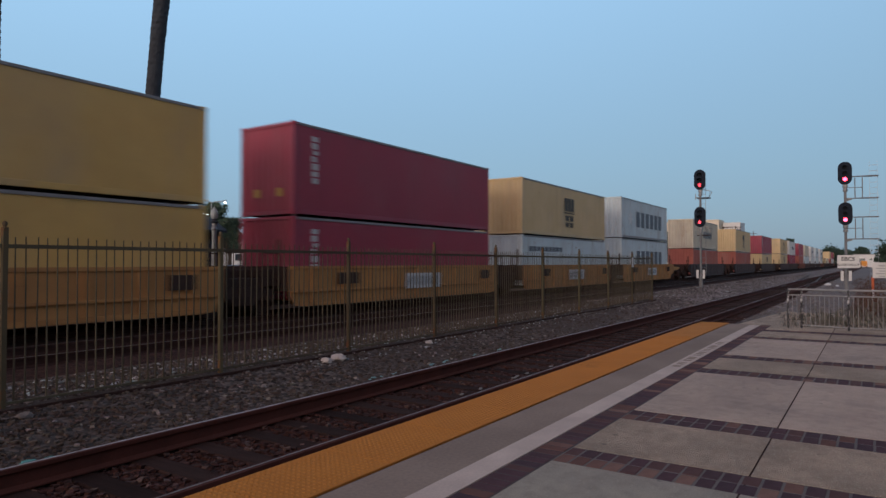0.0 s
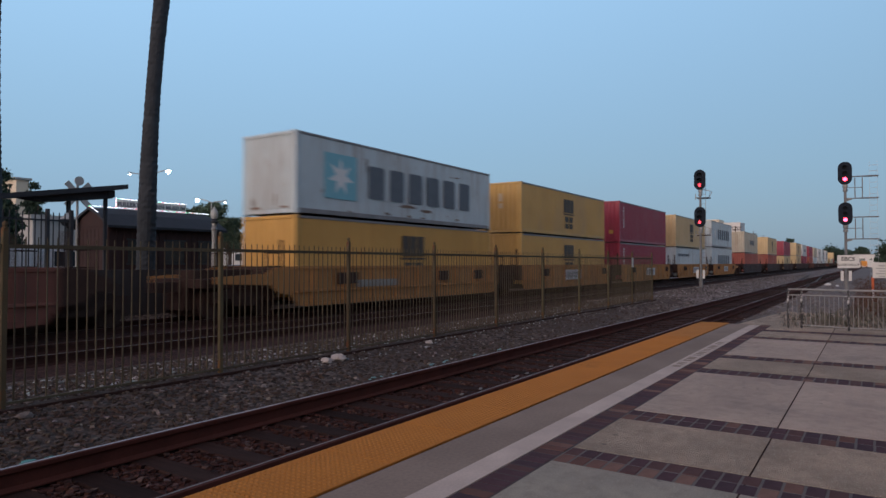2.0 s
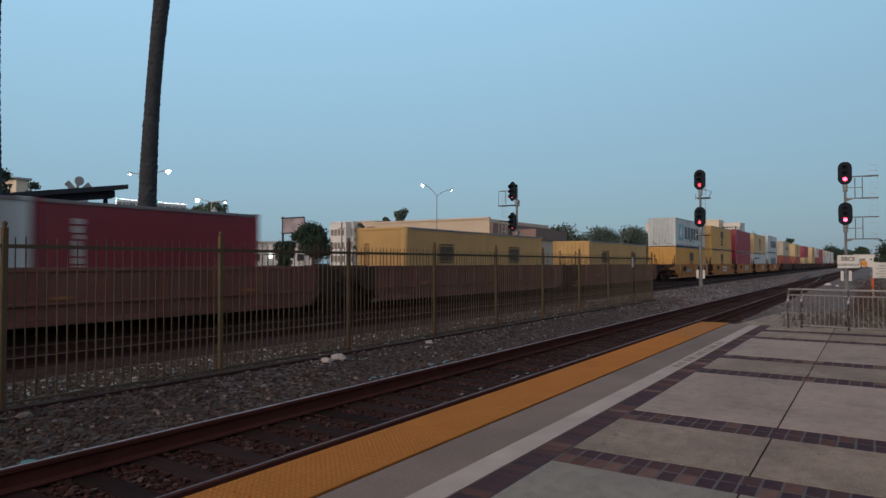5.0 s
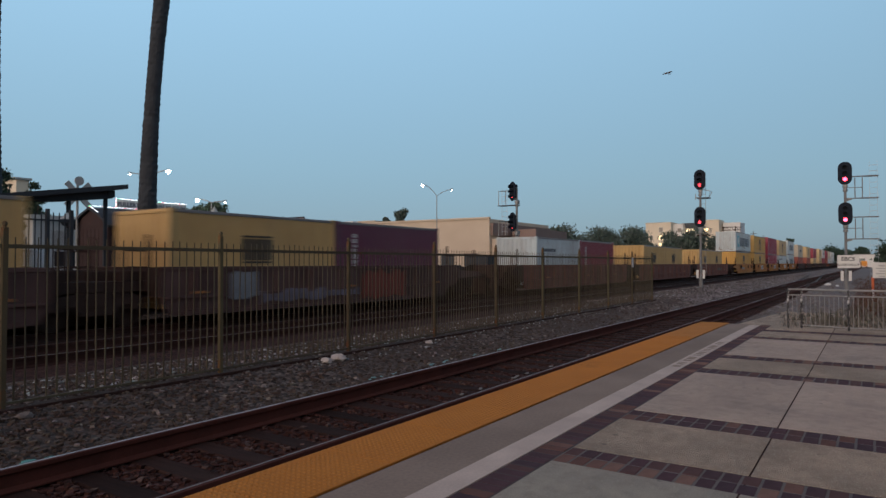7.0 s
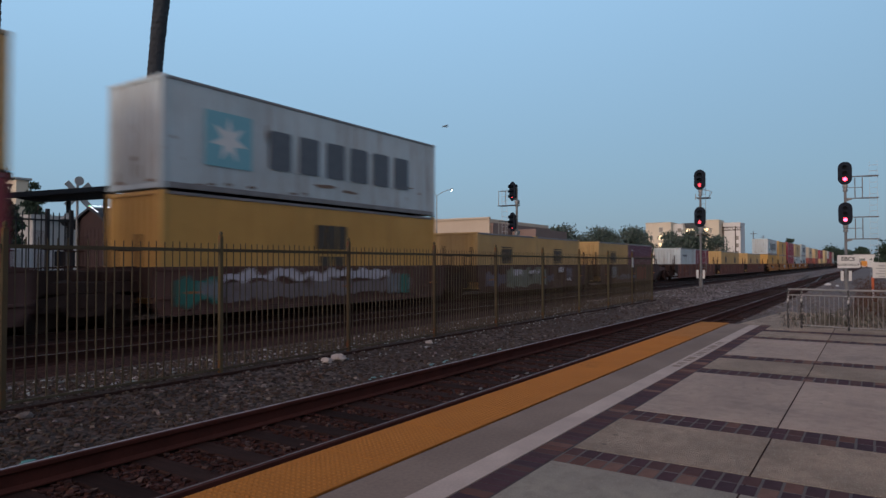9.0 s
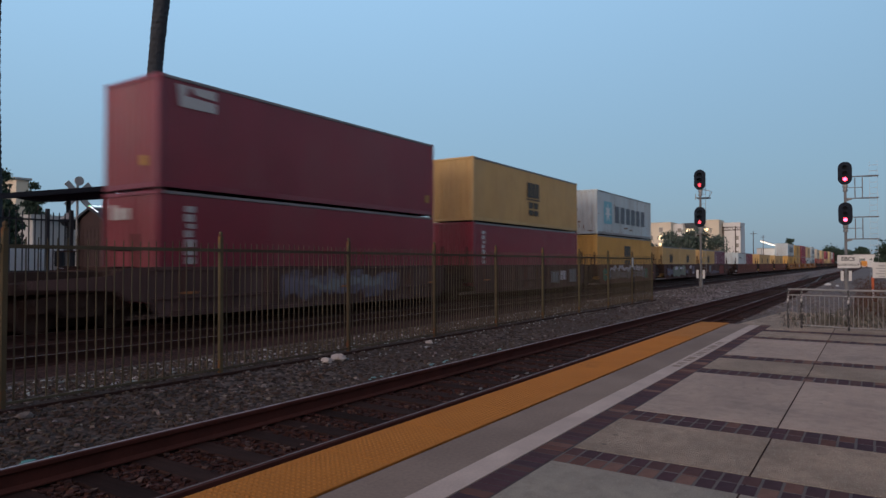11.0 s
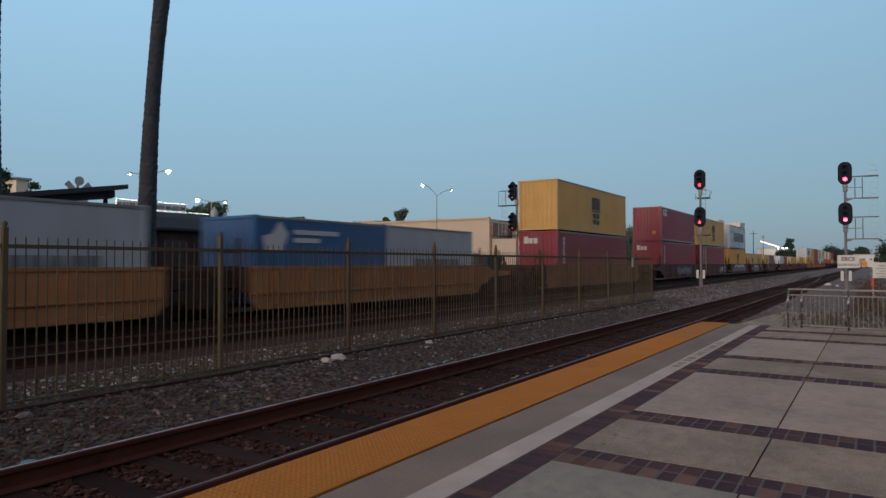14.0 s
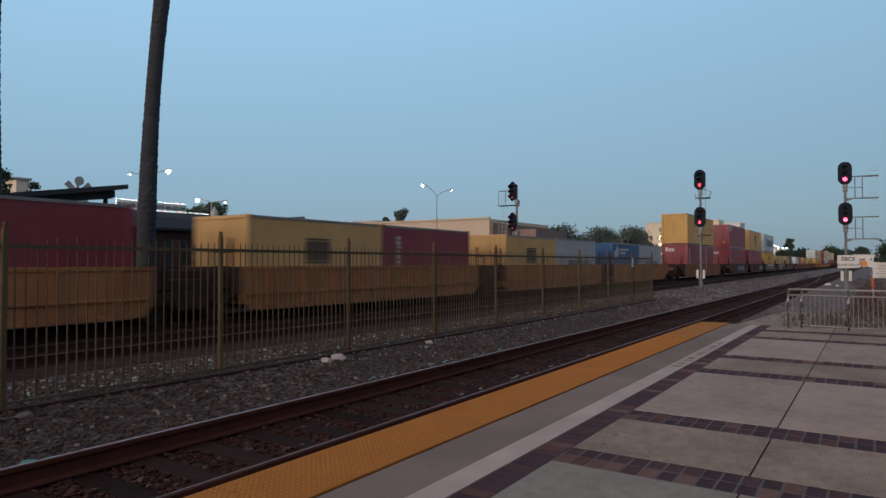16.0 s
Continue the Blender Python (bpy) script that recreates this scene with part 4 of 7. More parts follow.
WELL = {
    "yellow": weathered("well_car_yellow", (0.50, 0.24, 0.078), (0.375, 0.172, 0.058), 0.75, (0.20, 0.08, 0.04), 0.8, 0.0, (0.27, 0.15, 0.08), 0.3),
    "brown": weathered("well_car_brown", (0.234, 0.0889, 0.0634), (0.152, 0.0585, 0.0422), 0.85, (0.105, 0.0473, 0.0359), 0.7, 0.0, (0.234, 0.147, 0.116)),
    "rusty": weathered("well_car_rusty_orange", (0.30, 0.135, 0.062), (0.19, 0.085, 0.045), 0.8, (0.14, 0.06, 0.04), 0.7, 0.0, (0.25, 0.15, 0.11), 0.3),
    "orange": weathered("well_car_orange", (0.42, 0.18, 0.068), (0.30, 0.122, 0.05), 0.8, (0.20, 0.085, 0.05), 0.7, 0.0, (0.30, 0.18, 0.12), 0.3),
    "dark": weathered("well_car_dark", (0.075, 0.05, 0.048), (0.05, 0.035, 0.035), 0.8, (0.06, 0.035, 0.03), 0.5, 0.0, (0.12, 0.09, 0.08)),
    "tag": weathered("well_car_graffiti", (0.126, 0.0684, 0.06), (0.0816, 0.0456, 0.0408), 0.85, (0.192, 0.144, 0.144), 0.5, 0.0, (0.24, 0.156, 0.144), 0.25),
    "teal": weathered("well_car_teal_paint", (0.165, 0.085, 0.068), (0.11, 0.056, 0.046), 0.85, (0.2, 0.16, 0.15), 0.5, 0.0, (0.2, 0.14, 0.12), 0.25),
}
M["logo_dark"] = mat("logo_dark_grey", (0.10, 0.115, 0.135), (0.14, 0.155, 0.175), 0.6, bump=0)
M["logo_slate"] = mat("slate_paint", (0.11, 0.115, 0.12), (0.17, 0.17, 0.17), 0.6, scale=3, fine=30, bump=0)
M["logo_ink"] = mat("logo_black_brown", (0.06, 0.045, 0.03), (0.085, 0.06, 0.04), 0.6, bump=0)
M["logo_blue"] = mat("logo_light_blue", (0.20, 0.48, 0.56), (0.23, 0.51, 0.58), 0.6, bump=0)
M["logo_star"] = mat("logo_star_white", (0.80, 0.80, 0.78), (0.70, 0.70, 0.68), 0.6, bump=0)
M["faded_mark"] = mat("faded_mark", (0.60, 0.50, 0.32), (0.54, 0.43, 0.26), 0.7, bump=0)
M["plate_grey"] = mat("worn_plate", (0.33, 0.31, 0.28), (0.24, 0.22, 0.20), 0.7, bump=0)
M["logo_white"] = mat("logo_white", (0.60, 0.58, 0.57), (0.48, 0.46, 0.45), 0.6, bump=0)
M["logo_gold"] = mat("logo_gold", (0.48, 0.27, 0.06), (0.40, 0.23, 0.055), 0.6, bump=0)
M["reflector"] = mat("dull_orange_reflector", (0.42, 0.16, 0.045), (0.32, 0.12, 0.035), 0.6, bump=0)
M["rustscab"] = mat("rust_scab", (0.27, 0.19, 0.145), (0.17, 0.115, 0.085), 0.9, scale=6, fine=50, bump=0.3)
# Separate rail colour imitates the sky-reflecting line along the box edges.
M["toprail"] = mat("dark_top_rail", (0.27, 0.25, 0.25), (0.18, 0.165, 0.16), 0.42, scale=2, fine=40, bump=0.05)
M["casting"] = mat("corner_casting", (0.10, 0.08, 0.07), None, 0.8, bump=0.1)

CACHE = {}
W2 = 1.219


def corrugated(bm, length, z0, z1, axis, at, sign, pitch=0.278, depth=0.036):
    """A pressed steel sheet; at: its outer plane; sign: which way is out."""
    n = max(2, int(length / pitch))
    p = length / n
    offs = []
    for i in range(n):
        o = -length / 2 + i * p
        offs += [(o, 0), (o + p * 0.27, 0), (o + p * 0.5, depth), (o + p * 0.77, depth)]
    offs.append((length / 2, 0))
    lo, hi = [], []
    for u, d in offs:
        v = at - sign * d
        c = (u, v) if axis == "x" else (v, u)
        lo.append(bm.verts.new((c[0], c[1], z0)))
        hi.append(bm.verts.new((c[0], c[1], z1)))
    for i in range(len(lo) - 1):
        bm.faces.new((lo[i], lo[i + 1], hi[i + 1], hi[i]))


def container_meshes(L, H):
    key = (L, H)
    if key in CACHE:
        return CACHE[key]
    out = []
    h = L / 2
    for sign in (-1, 1):
        bm = bmesh.new()
        corrugated(bm, L - 0.3, 0.16, H - 0.09, "x", sign * (W2 - 0.012), sign)
        out.append(("side_wall", mesh_of("side_wall", bm), 0))
        out.append(("top_rail", mesh_of("top_rail", _b([(-h + 0.16, h - 0.16, sign * W2 - 0.06 * (sign > 0), sign * W2 + 0.06 * (sign < 0), H - 0.1, H - 0.02)], 0.008)), 1))
        out.append(("bottom_rail", mesh_of("bottom_rail", _b([(-h + 0.17, h - 0.17, sign * W2 - 0.07 * (sign > 0), sign * W2 + 0.07 * (sign < 0), 0.02, 0.17)], 0.008)), 0))
    bm = bmesh.new()
    corrugated(bm, 2 * W2 - 0.3, 0.16, H - 0.1, "y", -(h - 0.02), -1, 0.25, 0.045)
    out.append(("end_wall", mesh_of("end_wall", bm), 0))
    for s in (-1, 1):
        out.append(("door", mesh_of("door", _b([(h - 0.09, h - 0.03, 0.01 if s > 0 else -1.07, 1.07 if s > 0 else -0.01, 0.14, H - 0.12)], 0.01)), 0))
        for y in (0.3, 0.85):
            bm = bmesh.new()
            tube(bm, (h - 0.01, s * y, 0.12), (h - 0.01, s * y, H - 0.1), 0.018, n=6)
            out.append(("lock_rod", mesh_of("lock_rod", bm), 2))
    bm = bmesh.new()
    corrugated(bm, L - 0.3, -W2 + 0.06, W2 - 0.06, "x", 0.0, 1, 0.21, 0.02)
    for v in bm.verts:
        v.co = Vector((v.co.x, v.co.z, H - 0.03 + v.co.y))
    out.append(("roof", mesh_of("roof", bm), 0))
    out.append(("floor", mesh_of("floor", _b([(-h + 0.1, h - 0.1, -W2 + 0.08, W2 - 0.08, 0.06, 0.14)], 0)), 2))
    for sx in (-1, 1):
        for z0, z1 in ((H - 0.11, H - 0.01), (0.01, 0.15)):
            out.append(("end_beam", mesh_of("end_beam", _b([(sx * h - 0.08 * (sx > 0), sx * h + 0.08 * (sx < 0), -W2 + 0.16, W2 - 0.16, z0, z1)], 0.008)), 0))
        for sy in (-1, 1):
            x0, y0 = (-h, -h + 0.16) if sx < 0 else (h - 0.16, h), (-W2, -W2 + 0.14) if sy < 0 else (W2 - 0.14, W2)
            out.append(("corner_post", mesh_of("corner_post", _b([(*x0, *y0, 0.118, H - 0.118)], 0.012)), 0))
            for z in (0.0, H - 0.118):
                g = 0.004
                out.append(("corner_casting", mesh_of("corner_casting", _b([(x0[0] - g, x0[1] + g, y0[0] - g, y0[1] + g, z, z + 0.118)], 0.01)), 0))
    CACHE[key] = out
    return out


def _b(dims, bevel):
    bm = bmesh.new()
    for d in dims:
        box(bm, *d, bevel)
    return bm


# emblems as plain shapes, cut once and shared
OCTAGON = [(0.06, -1), (0.80, -1), (0.86, -0.9), (0.86, 0.9), (0.80, 1), (0.06, 1), (0, 0.9), (0, -0.9)]


def emblem(kind):
    if kind in CACHE:
        return CACHE[kind]
    out = []
    T = 0.008
    if kind in ("star", "palestar"):
        if kind == "star":
            bm = bmesh.new()
            box(bm, -1.0, 1.0, 0, T, -0.95, 0.95)
            out.append(("emblem_panel", mesh_of("emblem_panel", bm), "logo_blue", (0, 0), "light blue square"))
        bm = bmesh.new()
        pts = []
        for i in range(14):
            a = math.pi / 2 + i * math.pi / 7
            r = 0.80 if i % 2 == 0 else 0.33
            pts.append((r * math.cos(a), r * math.sin(a)))
        prism(bm, pts, -0.006, 0)
        out.append(("emblem_star", mesh_of("emblem_star", bm), "logo_star", (0, 0), "white star shape"))
    elif kind == "word":
        # six plain dark slabs in a row
        for i in range(6):
            bm = bmesh.new()
            x = i * 1.2
            prism(bm, [(x + a, b * 0.58) for a, b in OCTAGON], 0, T)
            out.append(("block_mark", mesh_of("block_mark", bm), "logo_dark", (0, 0), "dark grey block mark"))
    elif kind == "arch":
        for u in (-0.78, -0.25, 0.28):
            out.append(("upper_mark", mesh_of("upper_mark", _b([(u, u + 0.47, 0, T, 0.08, 0.92)], 0)), "logo_ink", (0, 0), "dark block mark"))
        bm = bmesh.new()
        box(bm, -0.85, 0.85, 0, T, -0.06, 0.02)
        out.append(("bar_mark", mesh_of("bar_mark", bm), "logo_ink", (0, 0), "dark bar"))
        for a in (-0.64, 0.06):
            bm = bmesh.new()
            for u, w in ((-0.92, 0.3), (-0.52, 0.34)):
                prism(bm, [(a + 0.06, u), (a + 0.56, u), (a + 0.58, u + w), (a, u + w)], 0, T)
            out.append(("lower_mark", mesh_of("lower_mark", bm), "logo_ink", (0, 0), "dark block mark"))
    elif kind == "grille":
        for k in range(4):
            out.append(("upright_mark", mesh_of("upright_mark", _b([(-0.48 + k * 0.255, -0.48 + k * 0.255 + 0.205, 0, T, -0.28, 0.28)], 0)), "logo_ink", (0, 0), "dark upright mark"))
        for z in (-0.36, 0.32):
            out.append(("bar_mark", mesh_of("bar_mark", _b([(-0.5, 0.5, 0, T, z, z + 0.05)], 0)), "logo_ink", (0, 0), "dark bar"))
    elif kind == "column":
        top = 0.22
        for h, lo, hi in ((0.20, -0.25, 0.25), (0.24, -0.25, 0.2), (0.16, -0.12, 0.25), (0.22, -0.25, 0.12), (0.26, -0.22, 0.25), (0.20, -0.25, 0.25), (0.22, -0.2, 0.25)):
            out.append(("column_mark", mesh_of("column_mark", _b([(lo, hi, 0, T, top - h, top)], 0)), "logo_white", (0, 0), "white block mark"))
            top -= h + 0.07
    elif kind == "hat":
        bm = bmesh.new()
        prism(bm, [(0, 0.3), (0.35, 0.3), (0.25, 0.02), (1.25, -0.02), (1.25, -0.3), (0.1, -0.3)], 0, T)
        out.append(("bird_mark", mesh_of("bird_mark", bm), "logo_white", (0, 0), "white slanted mark"))
        bm = bmesh.new()
        prism(bm, [(0.4, 0.3), (1.25, 0.32), (1.25, 0.06), (0.6, 0.1)], 0, T)
        out.append(("upper_flag_mark", mesh_of("upper_flag_mark", bm), "logo_white", (0, 0), "white slanted mark"))
    elif kind == "blue_word":
        for z, w in ((0.10, 2.1), (-0.16, 1.2)):
            out.append(("line_mark", mesh_of("line_mark", _b([(-0.1, -0.1 + w, 0, T, z, z + 0.15)], 0)), "logo_white", (0, 0), "thin white bar"))
        bm = bmesh.new()
        prism(bm, [(-1.3, -0.45), (-0.6, -0.45), (-0.35, 0.1), (-0.7, 0.5), (-1.0, 0.1), (-1.4, 0.0)], 0, T)
        out.append(("white_mark", mesh_of("white_mark", bm), "logo_white", (0, 0), "white block mark"))
    elif kind == "stripe_word":
        for i in range(9):
            out.append(("word_mark", mesh_of("word_mark", _b([(i * 0.3, i * 0.3 + 0.24, 0, T, -0.14, 0.14)], 0)), "logo_dark", (0, 0), "dark block mark"))
    elif kind == "low_word":
        for i in range(8):
            out.append(("word_mark", mesh_of("word_mark", _b([(i * 0.42, i * 0.42 + (0.27 if i % 3 else 0.33), 0, T, -0.13, 0.13)], 0)), "logo_slate", (0, 0), "grey block mark"))
    CACHE[kind] = out
    return out


def put_emblem(c, kind, x, z, scale=1.0):
    wide = 0.68 if kind == "column" else 1.8 if kind == "stripe_word" and scale > 0.8 else 1.0
    for name, me, mt, _, lab in emblem(kind):
        link(name, me, M[mt], c, Matrix.Translation((x, -W2 - 0.004, z)) @ Matrix.Diagonal((scale * wide, 1, scale, 1)), lab)


def end_marks(c, L, H, kind):
    """Marks on the end wall."""
    x = -L / 2 - 0.006
    if kind == "tex":
        bm = bmesh.new()
        for i in range(3):
            box(bm, x, x + 0.006, 0.86 - i * 0.3 - 0.24, 0.86 - i * 0.3, H - 0.72, H - 0.42 + (0.1 if i == 0 else 0))
        part("end_mark", bm, M["logo_white"], c, "white block mark")
    if kind in ("plate", "one_plate"):
        for y in (-0.75, 0.28) if kind == "plate" else (-0.75,):
            boxes("placard", [(x, x + 0.006, y, y + 0.3, 0.58, 0.84)], M["logo_gold"], c, "yellow placard")
    if kind == "bars":
        boxes("end_mark", [(x, x + 0.006, -0.15, 0.1, H * 0.62, H * 0.78), (x, x + 0.006, -0.15, 0.1, H * 0.48, H * 0.58)], M["faded_mark"], c, "pale block mark")


LABELS = {
    "yellow": "yellow corrugated shipping container with dark emblem",
    "pale": "pale yellow shipping container with dark emblem",
    "red": "deep red corrugated shipping container with white marks",
    "maroon": "maroon corrugated shipping container with white marks",
    "ochre": "faded ochre short container with dark bars",
    "plum": "dark plum container with white marks",
    "tan": "yellow shipping container paled to tan for haze, with dark emblem",
    "brick": "rust-red corrugated steel shipping container",
    "grey": "pale grey corrugated shipping container with dark marks",
    "pale_grey": "pale blue-grey short container",
    "cream": "dirty cream corrugated shipping container",
    "white": "white corrugated shipping container",
    "blue": "blue corrugated shipping container with white marks",
}
MOVING = []


def twist_lock():
    """The lock that joins the corners of two stacked boxes."""
    if "lock" not in CACHE:
        CACHE["lock"] = mesh_of("twist_lock", _b([(-0.06, 0.06, -0.05, 0.05, -0.052, 0.03), (0.02, 0.12, -0.015, 0.015, -0.04, -0.015)], 0.006))
    return CACHE["lock"]



def rust_stains(c, L, H, seed):
    """Scabs of rust along the lower edge, here and there on the side, and on the end wall."""
    rnd = random.Random(seed)

    def blot(u, v, w, h):
        return [(u + w * (0.5 + 0.5 * math.cos(a) * rnd.uniform(0.5, 1.0)), v + h * (0.5 + 0.5 * math.sin(a) * rnd.uniform(0.45, 1.0))) for a in np.linspace(0, 2 * math.pi, 15)[:-1]]

    for k in range(8):
        bm = bmesh.new()
        low = k < 6
        prism(bm, blot(rnd.uniform(-L / 2 + 0.4, L / 2 - 0.9), rnd.uniform(0.15, 0.22) if low else rnd.uniform(0.4, H - 0.5), rnd.uniform(0.15, 0.6), rnd.uniform(0.05, 0.14 if low else 0.1)), -W2 + 0.006, -W2 + 0.0105)
        part("rust_stain", bm, M["rustscab"], c, "brown rust stain")
    for u, v, w, h in ((-1.0, 0.5, 1.5, 0.16), (0.4, 0.42, 1.1, 0.14), (-2.75, 1.55, 0.12, 0.7)):
        bm = bmesh.new()
        prism(bm, blot(u, v, w, h), -W2 + 0.006, -W2 + 0.0112)
        part("rust_stain", bm, M["rustscab"], c, "brown rust stain")
    if seed > 100:
        for u, v, w, h in ((-0.1, 0.72, 0.24, 0.2), (0.0, 0.3, 0.06, 0.5)):
            bm = bmesh.new()
            extrude_x(bm, blot(u, v, w, h), -L / 2 + 0.012, -L / 2 + 0.019)
            part("rust_stain", bm, M["rustscab"], c, "brown rust stain")
    for u, v, w, h in ((-0.95, 0.16, 0.5, 0.10), (0.35, 0.15, 0.6, 0.12), (-0.32, 0.2, 0.07, 0.5), (0.72, 0.22, 0.09, 0.35), (0.1, 1.5, 0.05, 0.3)):
        bm = bmesh.new()
        extrude_x(bm, blot(u, v, w, h), -L / 2 + 0.012, -L / 2 + 0.018)
        part("rust_stain", bm, M["rustscab"], c, "brown rust stain")


def container(x_mid, z, L, H, colour, marks=(), ends=(), upper=False):
    c = thing("shipping_container", LABELS[colour] + (" on another container" if upper else " in a well car"), "shipping container", "containers on the train")
    for name, me, slot in container_meshes(L, H):
        link(name, me, (PAINT[colour], M["toprail"], M["casting"])[1 if name == "bottom_rail" and colour == "grey" and upper else slot], c)
    for kind in marks:
        if kind == "brandpale":
            put_emblem(c, "palestar", -4.05, H * 0.51, 0.79)
            put_emblem(c, "word", -2.6, H * 0.50, 1.0)
        elif kind == "brandline":
            put_emblem(c, "star", -4.05, H * 0.51, 0.79)
            put_emblem(c, "word", -2.6, H * 0.50, 1.0)
        elif kind == "arch":
            put_emblem(c, "arch", 0.08 if L > 7 else -0.2, H * 0.49, 0.92 if L > 7 else 0.8)
        elif kind == "grille":
            put_emblem(c, "grille", -0.2, H * 0.605, 1.08)
        elif kind == "column":
            put_emblem(c, "column", -L / 2 + 0.92, H - 0.55, 0.78 if L > 7 else 0.62)
        elif kind == "hat":
            put_emblem(c, "hat", -L / 2 + 0.52, H - 0.48, 0.95)
        elif kind == "blue_word":
            put_emblem(c, "blue_word", -1.4, H * 0.76, 0.95)
        elif kind == "stripe_word":
            put_emblem(c, "stripe_word", -L / 2 + 0.8, H - 0.7, 0.9 if L > 7 else 0.62)
        elif kind == "low_word":
            put_emblem(c, "low_word", -L / 2 + 1.7, H * 0.47)
        elif kind == "small_word":
            put_emblem(c, "word", -1.4, H * 0.5, 0.6)
        elif kind == "plate_end":
            boxes("placard", [(L / 2 - 0.6, L / 2 - 0.35, -W2 - 0.012, -W2 - 0.004, 0.5, 0.8)], M["logo_gold"], c, "small yellow placard")
    if "brandline" in marks:
        rust_stains(c, L, H, int(abs(x_mid)))
    for kind in ends:
        end_marks(c, L, H, kind)
    if upper:
        for sx in (-1, 1):
            for sy in (-1, 1):
                link("twist_lock", twist_lock(), M["casting"], c, pose(sx * (L / 2 - 0.09), sy * (W2 - 0.08), 0))
    MOVING.append((c, x_mid, z))
    return c


# well cars -----------------------------------------------------------
WELL_Y = 1.44
WELL_BOT, WELL_TOP = 0.0, 1.2


def well_meshes(h, rear, front):
    """h: half length of the side sills; rear, front: how far the end platforms reach past them."""
    key = ("well", h, rear, front)
    if key in CACHE:
        return CACHE[key]
    out = []
    for s in (-1, 1):
        bm = bmesh.new()
        # side plate with sloping ends
        prism(bm, [(-h, WELL_TOP), (-h, 0.30), (-h + 0.25, WELL_BOT), (h - 0.25, WELL_BOT), (h, 0.30), (h, WELL_TOP)], s * WELL_Y - 0.02, s * WELL_Y + 0.02)
        out.append(("side_sill", mesh_of("side_sill", bm), 0, ""))
        yy = sorted((s * (WELL_Y + 0.02), s * (WELL_Y + 0.09)))
        out.append(("top_chord", mesh_of("top_chord", _b([(-h, h, *sorted((s * (WELL_Y - 0.10), s * (WELL_Y + 0.06))), WELL_TOP - 0.09, WELL_TOP + 0.01)], 0.012)), 0, ""))
        out.append(("bottom_chord", mesh_of("bottom_chord", _b([(-h + 0.6, h - 0.6, *sorted((s * (WELL_Y - 0.12), s * (WELL_Y + 0.06))), WELL_BOT - 0.03, WELL_BOT + 0.1)], 0.012)), 0, ""))
        out.append(("stiffener", mesh_of("stiffener", _b([(-h + 0.1, h - 0.1, *yy, 0.40, 0.47)], 0.01)), 0, ""))
        nr = round(h / 0.72)
        for k in range(nr):
            x = -h + 0.9 + k * (2 * h - 1.8) / (nr - 1)
            out.append(("rib", mesh_of("rib", _b([(x - 0.04, x + 0.04, *yy, WELL_BOT + 0.1, WELL_TOP - 0.09)], 0.008)), 0, ""))
    for s in (-1, 1):
        bm = bmesh.new()
        box(bm, *sorted((s * h, s * (h + 0.10))), -WELL_Y, WELL_Y, 0.45, WELL_TOP)
        reach = front if s > 0 else rear
        box(bm, *sorted((s * (h + 0.1), s * (h + reach))), -1.1, 1.1, 0.62, 0.86)
        box(bm, *sorted((s * (h + 0.1), s * (h + reach - 0.25))), -0.35, 0.35, 0.86, 1.1)
        if reach > 1.4 or h > 7:
            for sy in (-1, 1):
                es = bmesh.new()
                prism(es, [(s * (h + a), b) for a, b in ((0, 0.34), (0.55, 0.42), (0.85, 0.66), (reach - 0.15, 0.74), (reach - 0.15, 0.92), (1.0, 1.0), (0.7, 1.16), (0, WELL_TOP))], sy * (WELL_Y - 0.02), sy * (WELL_Y + 0.03))
                out.append(("end_sill", mesh_of("end_sill", es), 2 if h > 7 else 0, ""))
        box(bm, *sorted((s * (h + 0.1), s * (h + reach))), -0.4, 0.4, 0.0, 0.62)
        if reach > 1.4 or h > 7:
            box(bm, *sorted((s * (h + reach), s * (h + reach + 0.75))), -0.13, 0.13, 0.5, 0.78)
            tube(bm, (s * (h + reach - 0.02), -1.1, 0.75), (s * (h + reach - 0.02), 1.1, 0.75), 0.03, n=6)
        out.append(("end_platform", mesh_of("end_platform", bm), 2, ""))
        for y0 in (-0.95, 0.45):
            out.append(("brake_box", mesh_of("brake_box", _b([(*sorted((s * (h + 0.15), s * (h + 0.7))), y0, y0 + 0.5, 0.86, 1.12)], 0.03)), 2, ""))
        for y in (-1.25, 1.25):
            bm = bmesh.new()
            tube(bm, (s * (h + 0.25), y, 0.6), (s * (h + 0.25), y, 2.0), 0.045, n=6)
            tube(bm, (s * (h + 0.85), y, 0.6), (s * (h + 0.85), y, 1.6), 0.03, n=6)
            tube(bm, (s * (h + 0.25), y, 1.6), (s * (h + 0.85), y, 1.6), 0.02, n=6)
            tube(bm, (s * (h + 0.25), y, 1.2), (s * (h + 0.85), y, 1.2), 0.02, n=6)
            out.append(("hand_rail", mesh_of("hand_rail", bm), 2, ""))
    for k in range(7):
        x = -h + 0.8 + k * (2 * h - 1.6) / 6
        out.append(("cross_member", mesh_of("cross_member", _b([(x - 0.12, x + 0.12, -WELL_Y + 0.02, WELL_Y - 0.02, 0.02, 0.10)], 0)), 2, ""))
    CACHE[key] = out
    return out


